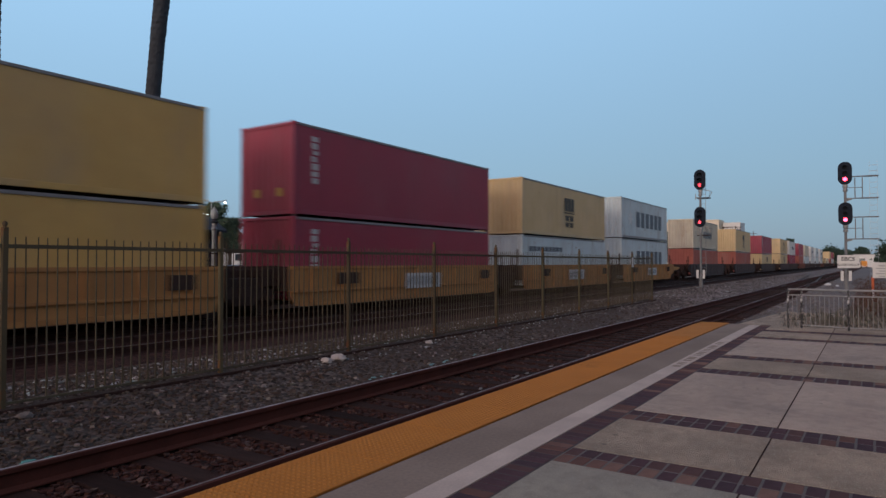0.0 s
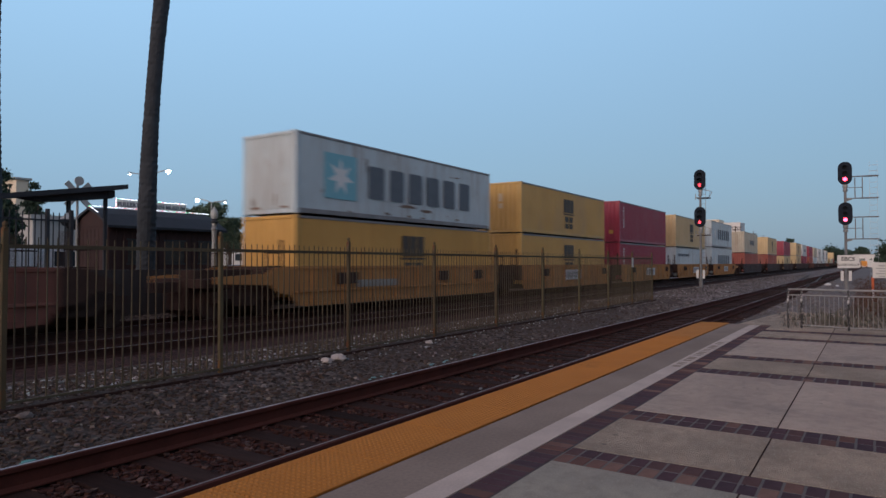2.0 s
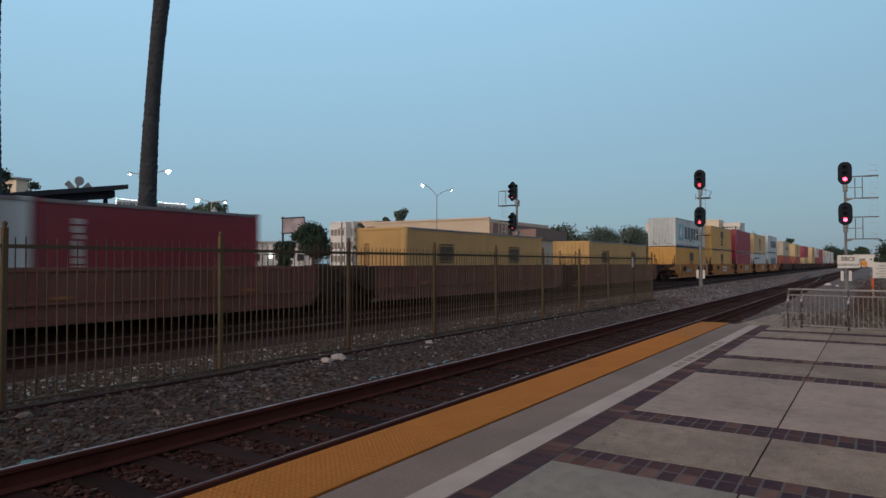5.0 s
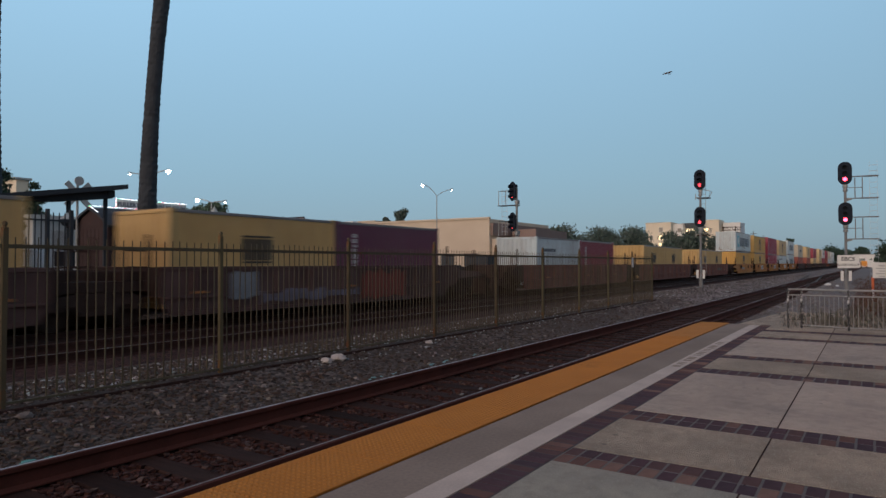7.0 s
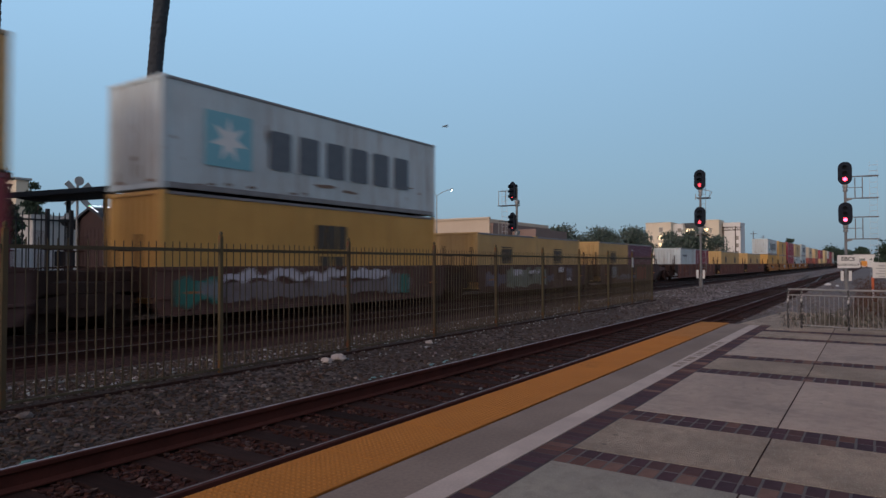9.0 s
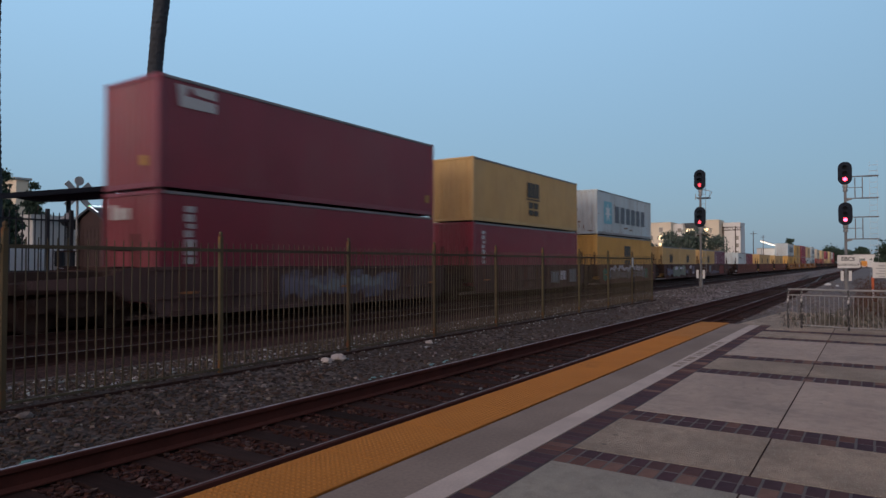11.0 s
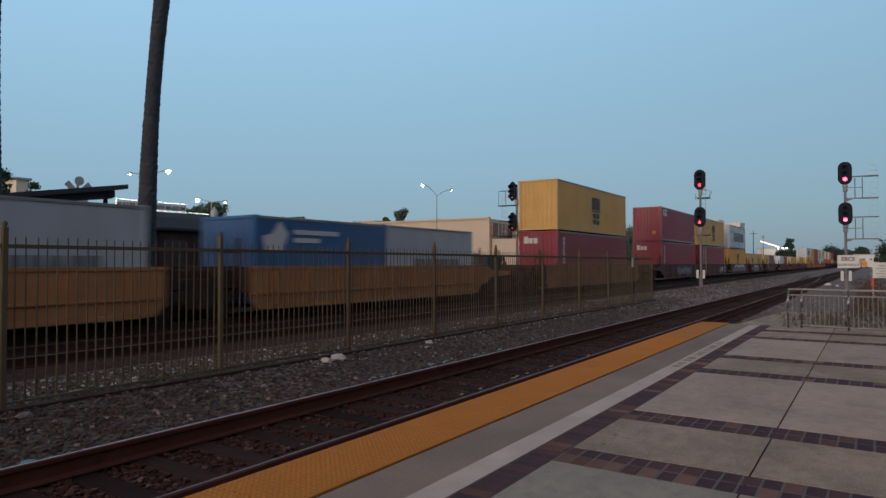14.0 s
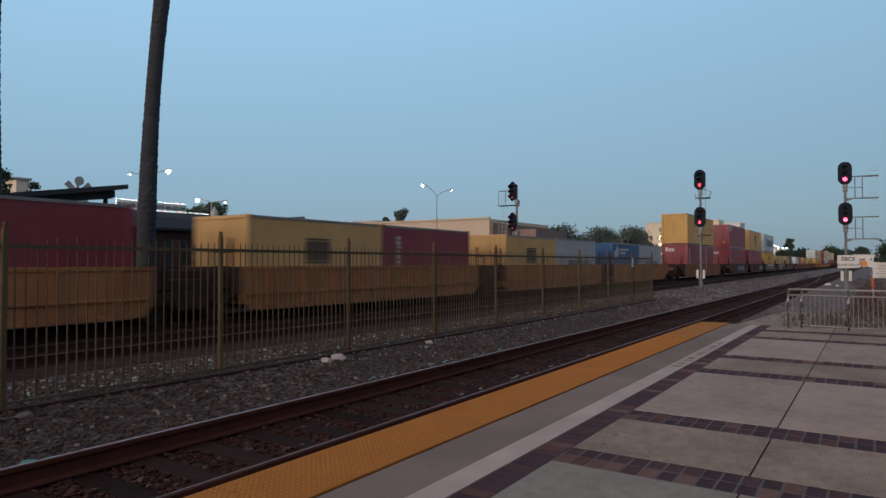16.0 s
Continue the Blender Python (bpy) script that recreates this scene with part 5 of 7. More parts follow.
def truck_meshes():
    """Four-wheel truck under the end of a car."""
    if "truck" in CACHE:
        return CACHE["truck"]
    wheel_bm = bmesh.new()
    lathe(wheel_bm, [(0.10, -0.09), (0.18, -0.07), (0.36, -0.05), (0.42, -0.06), (0.42, 0.05), (0.45, 0.06), (0.45, 0.085), (0.36, 0.08), (0.15, 0.06)], 20)
    bmesh.ops.rotate(wheel_bm, verts=wheel_bm.verts, cent=(0, 0, 0), matrix=Matrix.Rotation(radians(90), 3, "X"))
    wheel = mesh_of("wheel", wheel_bm)
    fr = bmesh.new()
    prism(fr, [(-1.15, 0.16), (-1.15, 0.32), (-0.5, 0.42), (0.5, 0.42), (1.15, 0.32), (1.15, 0.16), (0.62, 0.14), (0.36, -0.10), (-0.36, -0.10), (-0.62, 0.14)], -0.09, 0.09)
    for x in (-0.9, 0.9):
        box(fr, x - 0.15, x + 0.15, -0.12, 0.12, 0.02, 0.28)
    frame_me = mesh_of("side_frame", fr)
    ax = bmesh.new()
    tube(ax, (0, -0.75, 0), (0, 0.75, 0), 0.085, n=10)
    axle = mesh_of("axle", ax)
    CACHE["truck"] = (wheel, frame_me, axle)
    return CACHE["truck"]


def truck(car, x):
    wheel, frame_me, axle = truck_meshes()
    t = new("truck")
    t.parent = car
    t.matrix_basis = pose(x, 0, 0.18)
    for sy in (-1, 1):
        link("side_frame", frame_me, M["steel_dark"], t, pose(0, sy * 1.0, 0))
    for sx in (-0.9, 0.9):
        link("axle", axle, M["steel_dark"], t, pose(sx, 0, 0))
        for sy in (-1, 1):
            link("wheel", wheel, M["steel_dark"], t, pose(sx, sy * 0.72, 0, 0, 0, 0 if sy > 0 else 180))
    boxes("bolster", [(-0.22, 0.22, -1.15, 1.15, 0.1, 0.42)], M["steel_dark"], t)
    boxes("truck_frame", [(-1.25, 1.25, -0.35, 0.35, -0.36, 0.40)], M["steel_dark"], t)


WELL_LABEL = {
    "rusty": "rusty orange-brown steel well car carrying two containers",
    "yellow": "yellow steel well car with worn paint carrying containers",
    "brown": "brown-red steel well car stained with rust carrying containers",
    "orange": "faded orange steel well car carrying containers",
    "dark": "dark brown steel well car carrying containers",
    "tag": "rusty steel well car covered with pale graffiti patches",
    "teal": "steel well car with teal and white graffiti patches",
}


SPRAY = {
    "dust": mat("spray_dust", (0.17, 0.125, 0.108), (0.13, 0.09, 0.08), 0.85, scale=3, fine=20, bump=0.05),
    "white": mat("spray_white", (0.64, 0.61, 0.66), (0.42, 0.39, 0.44), 0.8, scale=2, fine=9, bump=0.05, rust=(0.22, 0.19, 0.20), rust_at=0.63),
    "teal": mat("spray_teal", (0.04, 0.22, 0.17), (0.05, 0.15, 0.12), 0.8, scale=3, fine=20, bump=0.05),
    "green": mat("spray_pale_green", (0.27, 0.28, 0.22), (0.15, 0.155, 0.125), 0.8, scale=1.6, fine=9, bump=0.05, rust=(0.07, 0.06, 0.05), rust_at=0.57),
    "mauve": mat("spray_mauve", (0.27, 0.225, 0.23), (0.16, 0.125, 0.125), 0.8, scale=1.6, fine=9, bump=0.05, rust=(0.14, 0.085, 0.07), rust_at=0.58),
    "grey": mat("spray_grey", (0.24, 0.25, 0.27), (0.17, 0.18, 0.20), 0.8, scale=3, fine=20, bump=0.05),
    "red": mat("spray_orange_red", (0.24, 0.055, 0.036), (0.17, 0.042, 0.03), 0.8, scale=3, fine=20, bump=0.05),
    "violet": mat("spray_violet", (0.20, 0.175, 0.235), (0.10, 0.083, 0.10), 0.8, scale=2, fine=9, bump=0.05, rust=(0.075, 0.045, 0.04), rust_at=0.55),
}


def sprayed(car, x0, x1, z0, z1, paint, seed, wavy=0.12, coat=0):
    """An irregular sprayed patch on the side of a car."""
    rnd = random.Random(seed)
    n = max(8, round((x1 - x0) * 4))
    top = [(x0 + (x1 - x0) * i / n, z1 - rnd.uniform(0, wavy) - (0.35 * wavy if i % 3 == 0 else 0)) for i in range(n + 1)]
    low = [(x1 - (x1 - x0) * i / n, z0 + rnd.uniform(0, wavy)) for i in range(n + 1)]
    bm = bmesh.new()
    prism(bm, top + low, -WELL_Y - 0.103 - 0.004 * coat, -WELL_Y - 0.095)
    part("sprayed_patch", bm, SPRAY[paint], car, "sprayed patch of " + paint + " paint")


def well_car(x_mid, colour, trucks, plates=(), patches=(), marks_at=()):
    c = thing("well_car", WELL_LABEL[colour], "railway wagon", "well cars of the train")
    for name, me, slot, lab in well_meshes(8.2 if trucks == SINGLE else 6.45, 2.9 if -END in trucks else 1.35, 2.9 if END in trucks else 1.35):
        link(name, me, WELL[colour] if slot == 0 else M["steel_dark"], c, None, lab)
    for t in trucks:
        truck(c, t)
    for x, w, z0, z1 in plates:
        boxes("white_plate", [(x, x + w, -WELL_Y - 0.10, -WELL_Y - 0.085, z0, z1)], M["logo_white"] if z1 - z0 > 0.3 else M["plate_grey"], c, "marking plate")
        for k in range(7):
            u = x + 0.15 + k * w / 8
            boxes("plate_bar", [(u, u + 0.12, -WELL_Y - 0.104, -WELL_Y - 0.099, z0 + 0.12, z1 - 0.12)], M["logo_dark"], c, "dark block mark")
    for x in marks_at if colour == "yellow" else ():
        boxes("grille_patch", [(x, x + (0.75 if x > -2 else 1.05), -WELL_Y - 0.10, -WELL_Y - 0.085, 0.62, 1.0)], M["steel_dark"], c, "dark stencilled patch")
    if colour in ("brown", "tag", "teal"):
        for x in (-5.6, 0.25, 5.3):
            boxes("reflector", [(x, x + 0.40, -WELL_Y - 0.112, -WELL_Y - 0.085, 0.52, 0.58)], M["reflector"], c, "small orange reflector")
    for k, (x0, x1, z0, z1, paint, wavy) in enumerate(patches):
        sprayed(c, x0, x1, z0, z1, paint, int(abs(x_mid) * 10) + k, wavy, k)
    MOVING.append((c, x_mid, 0.0))
    return c


L40, L20, HC, ST = 12.19, 6.06, 2.896, 2.591
JOINT = 7.82
END = 7.85
SINGLE = (-8.85, 8.85)
SMALL_PLATE = ((-3.55, 2.2, 0.50, 0.74),)


def unit(x_left, well, low, up=None, low_h=ST, up_h=HC, floor=0.17, ends=(-JOINT,), plates=(), low_marks=(), up_marks=(), low_ends=(), up_ends=(), patches=(), marks_at=(-4.44, 4.8)):
    """One well with what it carries. low: one colour, or two colours for a pair of short boxes, rear first."""
    xm = x_left + L40 / 2
    well_car(xm, well, ends, plates, patches, marks_at)
    if isinstance(low, tuple):
        for k, col in enumerate(low):
            marks = {"ochre": ("grille",), "pale_grey": ("low_word",), "maroon": ("column",), "plum": ("column",), "blue": ("blue_word",), "grey": ("stripe_word",)}.get(col, ())
            container(x_left + L20 / 2 + k * (L20 + 0.07), floor, L20, low_h, col, marks)
    elif low:
        container(xm, floor, L40, low_h, low, low_marks, low_ends)
    if up:
        container(xm, floor + low_h + 0.05, L40, up_h, up, up_marks, up_ends, True)


PLATE = ((-0.72, 2.3, 0.36, 0.93),)


def train():
    # leading cars, far down the line
    lead = [("dark", "brick", "tan", ST, HC), ("dark", "tan", "red", ST, HC), ("dark", "tan", "tan", HC, HC), ("dark", "red", "white", HC, HC), ("brown", "brick", "red", HC, HC), ("dark", "grey", "cream", HC, HC), ("dark", "white", "white", HC, HC), ("dark", "grey", "grey", HC, HC), ("brown", "white", "white", HC, HC), ("dark", "tan", None, HC, HC), ("dark", "cream", None, HC, HC), ("dark", "brick", "tan", HC, HC), ("brown", "grey", "red", HC, HC), ("dark", "tan", "tan", HC, HC), ("dark", "white", "grey", HC, HC), ("dark", "red", "cream", HC, HC), ("brown", "tan", "white", HC, HC), ("dark", "brick", None, HC, HC)]
    xs = LEAD_X
    for x, (w, lo, up, lh, uh) in zip(xs, lead):
        unit(x, w, lo, up, lh, uh, 0.2, SINGLE, up_marks=("arch",) if up == "tan" else ("column",) if up == "red" else ("small_word",) if up in ("white", "grey") else (), low_marks=("arch",) if lo == "tan" else ())
    unit(67.4, "dark", "brick", "cream", ST, HC, 0.17, SINGLE, up_marks=("small_word",))
    # five yellow wells
    unit(45.4, "yellow", "grey", "grey", HC, HC, 0.2, (-JOINT, END), PLATE, ("brandpale",), ("brandpale",))
    unit(29.75, "yellow", "grey", "tan", ST, HC, 0.17, (-JOINT,), PLATE, ("stripe_word",), ("arch",))
    unit(14.12, "yellow", "red", "red", ST, HC, 0.17, (-JOINT,), PLATE, ("column",), ("column",), ("plate",), ("plate",))
    unit(-1.2, "yellow", "pale", "pale", ST, ST, 0.24, (-JOINT,), ((-1.2, 2.3, 0.36, 0.93),), ("arch",), ("arch",), (), ("bars",))
    unit(-16.65, "yellow", "yellow", "grey", ST, ST, 0.22, (-END,), SMALL_PLATE, ("arch",), ("brandline",), marks_at=(-4.55, 1.35, 4.1))
    # brown wells with pairs of short boxes
    unit(-38.05, "brown", ("ochre", "ochre"), None, floor=0.12, ends=SINGLE, patches=((1.53, 4.0, 0.5, 0.8, "dust", 0.02),))
    unit(-57.25, "brown", ("ochre", "ochre"), None, floor=0.12, ends=SINGLE)
    unit(-76.55, "brown", ("grey", "maroon"), None, floor=0.12, ends=SINGLE)
    unit(-98.1, "tag", ("ochre", "plum"), None, floor=0.12, ends=(-JOINT, END), patches=((-4.45, -3.55, 0.28, 1.12, "grey", 0.12), (1.0, 3.4, 0.02, 1.12, "red", 0.2), (-3.4, 0.8, 0.1, 0.6, "violet", 0.2)))
    unit(-113.6, "tag", ("ochre", "ochre"), None, floor=0.12, ends=(-JOINT,), patches=((-3.9, 0.6, 0.06, 1.17, "green", 0.24), (-5.9, -4.0, 0.2, 0.95, "violet", 0.2), (3.3, 4.1, 0.35, 1.1, "violet", 0.12), (-3.2, -2.3, 0.66, 1.05, "white", 0.12), (0.5, 1.5, 0.2, 0.82, "violet", 0.25), (2.2, 2.9, 0.76, 1.12, "white", 0.1), (-1.5, -0.3, 0.7, 1.02, "white", 0.2), (3.4, 3.9, 0.3, 0.5, "white", 0.06)))
    unit(-129.2, "teal", "yellow", "grey", HC, HC, 0.26, (-JOINT,), (), ("arch",), ("brandline",), patches=((-4.4, 4.0, 0.22, 0.84, "mauve", 0.16), (-4.5, 2.7, 0.72, 1.2, "white", 0.24), (-5.9, -4.6, 0.08, 1.05, "teal", 0.3), (2.65, 3.3, 0.2, 1.0, "grey", 0.1), (3.35, 3.85, 0.15, 0.95, "teal", 0.1), (-5.2, -4.5, 0.3, 1.0, "grey", 0.25)))
    unit(-144.83, "tag", "maroon", "ochre", HC, HC, 0.26, (-JOINT,), (), ("column",), ("arch",), patches=((4.1, 5.1, 0.2, 1.0, "grey", 0.05), (2.85, 3.55, 0.36, 0.91, "white", 0.05), (1.6, 2.6, 0.2, 0.9, "grey", 0.1)))
    unit(-160.15, "tag", "maroon", "maroon", HC, HC, 0.26, (-END,), (), ("column",), ("hat", "plate_end"), ("tex",), ("one_plate",), ((-2.3, 3.3, 0.1, 1.15, "violet", 0.35), (-1.2, 2.4, 0.4, 0.95, "grey", 0.3)))
    unit(-181.85, "rusty", "maroon", "pale", HC, HC, 0.26, SINGLE, (), ("column", "plate_end"), ("arch",), ("tex",), marks_at=())
    # orange wells with pairs of short boxes
    unit(-203.4, "orange", ("blue", "pale_grey"), None, floor=0.12, ends=(-JOINT, END))
    unit(-218.9, "orange", ("ochre", "pale_grey"), None, floor=0.12, ends=(-JOINT,))
    unit(-234.5, "orange", ("ochre", "maroon"), None, floor=0.12, ends=(-JOINT,))
    unit(-250.1, "orange", ("ochre", "maroon"), None, floor=0.12, ends=(-JOINT,))
    unit(-265.7, "orange", ("grey", "ochre"), None, floor=0.12, ends=(-END,))


LEAD_X = [91.3, 115.0, 140.0, 156.5, 177.0, 194.0, 213.0, 233.0, 252.0, 272.0, 291.0, 310.0, 330.0, 349.0, 368.0, 388.0, 407.0, 426.0]
train()


# ---------------------------------------------------------------- beyond the tracks

def palm(base, top, r0, r1, bow, label):
    """A tall bare palm trunk with rings of old leaf bases; the crown stands far above."""
    t = thing("palm_tree", label, "palm tree", "palms behind the tracks")
    rnd = random.Random(int(base[0] * 10))
    bm = bmesh.new()
    n, rings = 18, 150
    a, b = Vector(base), Vector(top)
    prev = None
    for i in range(rings + 1):
        u = i / rings
        c = a.lerp(b, u) + Vector((-bow * math.sin(u * math.pi), bow * math.sin(u * math.pi), 0))
        r = r0 + (r1 - r0) * u + 0.025 * math.sin(u * 9)
        ring = []
        for k in range(n):
            w = r * (1 + 0.05 * (i % 2) + rnd.uniform(-0.035, 0.035) + (0.08 if rnd.random() < 0.05 else 0))
            ring.append(bm.verts.new(c + Vector((w * math.cos(2 * math.pi * k / n), w * math.sin(2 * math.pi * k / n), 0))))
        if prev:
            for k in range(n):
                bm.faces.new((prev[k], prev[(k + 1) % n], ring[(k + 1) % n], ring[k]))
        prev = ring
    bm.faces.new(prev)
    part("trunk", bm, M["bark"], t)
    bm = bmesh.new()
    for k in range(26):
        az, el = k * 2.4, radians(rnd.uniform(-50, 60))
        d = Vector((math.cos(az) * math.cos(el), math.sin(az) * math.cos(el), math.sin(el)))
        hub = b + d * 1.1
        tube(bm, b, hub, 0.02, 0.015, n=4)
        side = d.cross(Vector((0, 0, 1))).normalized()
        for j in range(-7, 8):
            tip = hub + (d * math.cos(j * 0.17) + side * math.sin(j * 0.17)) * 0.85 + Vector((0, 0, -0.12 * abs(j) / 7 - 0.1))
            s = side * 0.03
            bm.faces.new([bm.verts.new(hub - s), bm.verts.new(hub + s), bm.verts.new(tip)])
    part("crown", bm, M["leaf"], t)


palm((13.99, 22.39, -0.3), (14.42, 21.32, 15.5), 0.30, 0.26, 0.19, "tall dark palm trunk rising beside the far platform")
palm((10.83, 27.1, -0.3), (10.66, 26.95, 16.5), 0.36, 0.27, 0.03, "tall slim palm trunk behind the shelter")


def tree(base, height, radius, count, seed, label, trunk_r=0.16, flat=0.75, leaf=0.3, low=0.45, colour=None):
    """Tapered trunk, limbs and a ragged crown of many small leaf clumps."""
    rnd = random.Random(seed)
    t = thing("tree", label, "tree", "background trees")
    bx, by, bz = base
    bm = bmesh.new()
    fork = bz + height * 0.38
    tube(bm, (bx, by, bz - 0.2), (bx + 0.1, by, fork), trunk_r, trunk_r * 0.7, n=8)
    lobes = []
    for k in range(20):
        a = k * 2.4 + rnd.uniform(-0.4, 0.4)
        rr = radius * rnd.uniform(0.1, 0.72)
        c = Vector((bx + rr * math.cos(a), by + rr * math.sin(a), bz + height * rnd.uniform(low, 0.9)))
        lobes.append((c, radius * rnd.uniform(0.34, 0.56)))
        tube(bm, (bx + 0.1, by, fork - 0.1), c, trunk_r * 0.45, trunk_r * 0.15, n=6)
    lobes.append((Vector((bx, by, bz + height * 0.88)), radius * 0.4))
    part("trunk", bm, M["trunk"], t)
    v, f = [], []
    for _ in range(count):
        c, r = rnd.choice(lobes)
        d = Vector((rnd.gauss(0, 1), rnd.gauss(0, 1), rnd.gauss(0, 1))).normalized() * r * rnd.choice((rnd.uniform(0.3, 1.05), rnd.uniform(0.7, 1.45)))
        d.z *= flat
        p = c + d
        q = Euler((rnd.uniform(0, 6.3), rnd.uniform(0, 6.3), rnd.uniform(0, 6.3))).to_matrix()
        s = leaf * rnd.uniform(0.6, 1.4)
        b = len(v)
        for dx, dy, dz in ((-s, 0, 0), (0, -s * 0.5, 0.1 * s), (s, 0, 0), (0, s * 0.5, 0.1 * s)):
            v.append(tuple(p + q @ Vector((dx, dy, dz))))
        f.append((b, b + 1, b + 2, b + 3))
    ob = from_arrays("crown", v, f, colour or M["leaf"], t)
    return t


# base, height, radius, leaves, leaf size, lowest crown height as a share of the tree, leaf colour
TREES = [
    ((29.2, 64.4, -0.3), 9.9, 0.95, 5200, 0.13, 0.35, "leaf"), ((30.6, 65.6, -0.3), 6.6, 1.2, 4200, 0.13, 0.25, "leaf"),
    ((18.3, 44.5, -0.3), 7.9, 1.15, 8000, 0.12, 0.25, "leaf"),
    ((38.8, 53.5, -0.3), 7.4, 1.25, 10000, 0.12, 0.25, "leaf_mid"), ((39.5, 52.4, -0.3), 7.8, 1.3, 13000, 0.12, 0.35, "leaf_mid"), ((40.4, 51.0, -0.3), 6.1, 1.25, 11000, 0.12, 0.45, "leaf_mid"), ((43.4, 43.1, -0.3), 5.3, 1.75, 16000, 0.12, 0.48, "leaf"), ((42.0, 45.2, -0.3), 3.7, 0.85, 6000, 0.12, 0.25, "leaf"), ((54.9, 47.3, -0.3), 6.6, 0.55, 4500, 0.11, 0.45, "leaf_grey"), ((58.5, 49.1, -0.3), 6.1, 0.45, 3000, 0.11, 0.5, "leaf_grey"),
    ((95.8, 72.5, -0.3), 12.3, 1.3, 7000, 0.18, 0.5, "leaf_grey"), ((94.2, 74.9, -0.3), 11.0, 1.0, 4000, 0.18, 0.5, "leaf_grey"),
    ((130.8, 55.7, -0.3), 9.6, 3.8, 6000, 0.26, 0.3, "leaf_grey"), ((184.5, 65.5, -0.3), 11.4, 5.8, 9000, 0.32, 0.25, "leaf_grey"), ((189.3, 58.4, -0.3), 11.2, 5.8, 9000, 0.32, 0.25, "leaf_grey"), ((178.0, 69.0, -0.3), 9.5, 3.6, 3500, 0.32, 0.25, "leaf_grey"),
    ((190.0, 47.6, -0.3), 10.4, 4.0, 5000, 0.32, 0.2, "leaf_grey"), ((193.4, 42.6, -0.3), 11.4, 4.3, 6000, 0.32, 0.2, "leaf_grey"), ((196.5, 36.8, -0.3), 9.4, 3.8, 2600, 0.28, 0.25, "leaf_grey"),
    ((262.0, 27.0, -0.3), 6.0, 3.0, 2500, 0.4, 0.4, "leaf"), ((405.0, 38.6, -0.3), 16.0, 2.6, 2500, 0.5, 0.5, "leaf"), ((352.0, 13.0, -0.3), 7.5, 5.0, 2000, 0.5, 0.4, "leaf"), ((357.0, 4.4, -0.3), 8.6, 4.0, 3000, 0.5, 0.3, "leaf"), ((441.0, 21.0, -0.3), 10.5, 6.0, 3000, 0.6, 0.3, "leaf"), ((446.0, 12.0, -0.3), 8.5, 5.0, 2400, 0.6, 0.3, "leaf"),
    ((478.0, 38.0, -0.3), 10.0, 7.0, 1800, 0.7, 0.4, "leaf"),
]
for i, (b, h, r, n, lf, lo, col) in enumerate(TREES):
    tree(b, h, r, n, 100 + i, "dark green leafy tree behind the tracks" if i < 12 else "grey-green broad tree far down the line", trunk_r=0.05 * h ** 0.8, leaf=lf, low=lo, colour=M[col])


def museum():
    """Low dark-roofed wagon-like building with a lit roof board."""
    t = thing("museum_building", "low dark-roofed red building edged with string lights", "building")
    x0, x1, ya, yb = 13.72, 18.9, 24.45, 26.75
    boxes("wall", [(x0, x1, ya, yb, -0.4, 2.75)], M["museum"], t, "dark red boarded wall")
    prof = [(ya - 0.30, 2.76), (ya + 0.5, 3.24), (25.6, 3.50), (yb - 0.5, 3.24), (yb + 0.30, 2.76)]
    bm = bmesh.new()
    extrude_x(bm, prof + [(y, z - 0.10) for y, z in reversed(prof)], x0 - 0.15, x1 + 0.1)
    part("roof", bm, M["roofdark"], t, "dark curved roof")
    bm = bmesh.new()
    extrude_x(bm, [(ya, 2.73)] + [(y, z - 0.11) for y, z in prof[1:4]] + [(yb, 2.73)], x0 - 0.02, x1 - 0.02)
    part("gable", bm, M["museum"], t, "dark red boarded gable")
    for k in range(8):
        y = ya + 0.02 + k * 0.284
        boxes("board", [(x0 - 0.028, x0 - 0.003, y + 0.01, y + 0.27, 0.0, 2.62)], M["museum"], t)
    for k in range(17):
        x = x0 + 0.02 + k * 0.303
        boxes("board", [(x + 0.01, x + 0.29, ya - 0.025, ya, 0.2, 2.6)], M["museum"], t)
    for k in range(3):
        x = x0 + 0.8 + k * 1.6
        w = boxes("window", [(x, x + 0.9, ya - 0.04, ya - 0.02, 1.3, 2.2)], M["window"], t, "dark window")
        for z in (1.23, 2.2):
            boxes("window_frame", [(x - 0.06, x + 0.96, ya - 0.05, ya - 0.03, z, z + 0.07)], M["roofdark"], w)
    b = boxes("roof_board", [(14.88, 18.12, 25.9, 25.96, 3.53, 3.93)], M["sign"], t, "pale sign board with dark letters")
    letters("sign_text", "FULLERTON TRAIN MUSEUM", 0.245, M["logo_dark"], b, Matrix.Translation((16.50, 25.892, 3.73)) @ FACE_NEAR)
    cols = [glow("string_white", (0.9, 0.95, 1.0), 5.0), glow("string_red", (1.0, 0.12, 0.1), 4.0), glow("string_green", (0.2, 1.0, 0.5), 3.5)]
    bm = bmesh.new()
    tube(bm, (0, 0, -0.011), (0, 0, 0.011), 0.012, n=6)
    bulb = mesh_of("bulb", bm)
    rnd = random.Random(5)
    pts = [(14.86 + k * 0.068, 25.88, 3.95) for k in range(49)] + [(13.7 + k * 0.08, 25.7, 3.56) for k in range(69)] + [(14.85, 25.88, 3.53 + k * 0.05) for k in range(9)] + [(13.65, 25.7 - k * 0.08, 3.55 - k * 0.033) for k in range(9)]
    for p in pts:
        link("bulb", bulb, cols[0] if rnd.random() < 0.7 else rnd.choice(cols), t, Matrix.Translation(p))


museum()


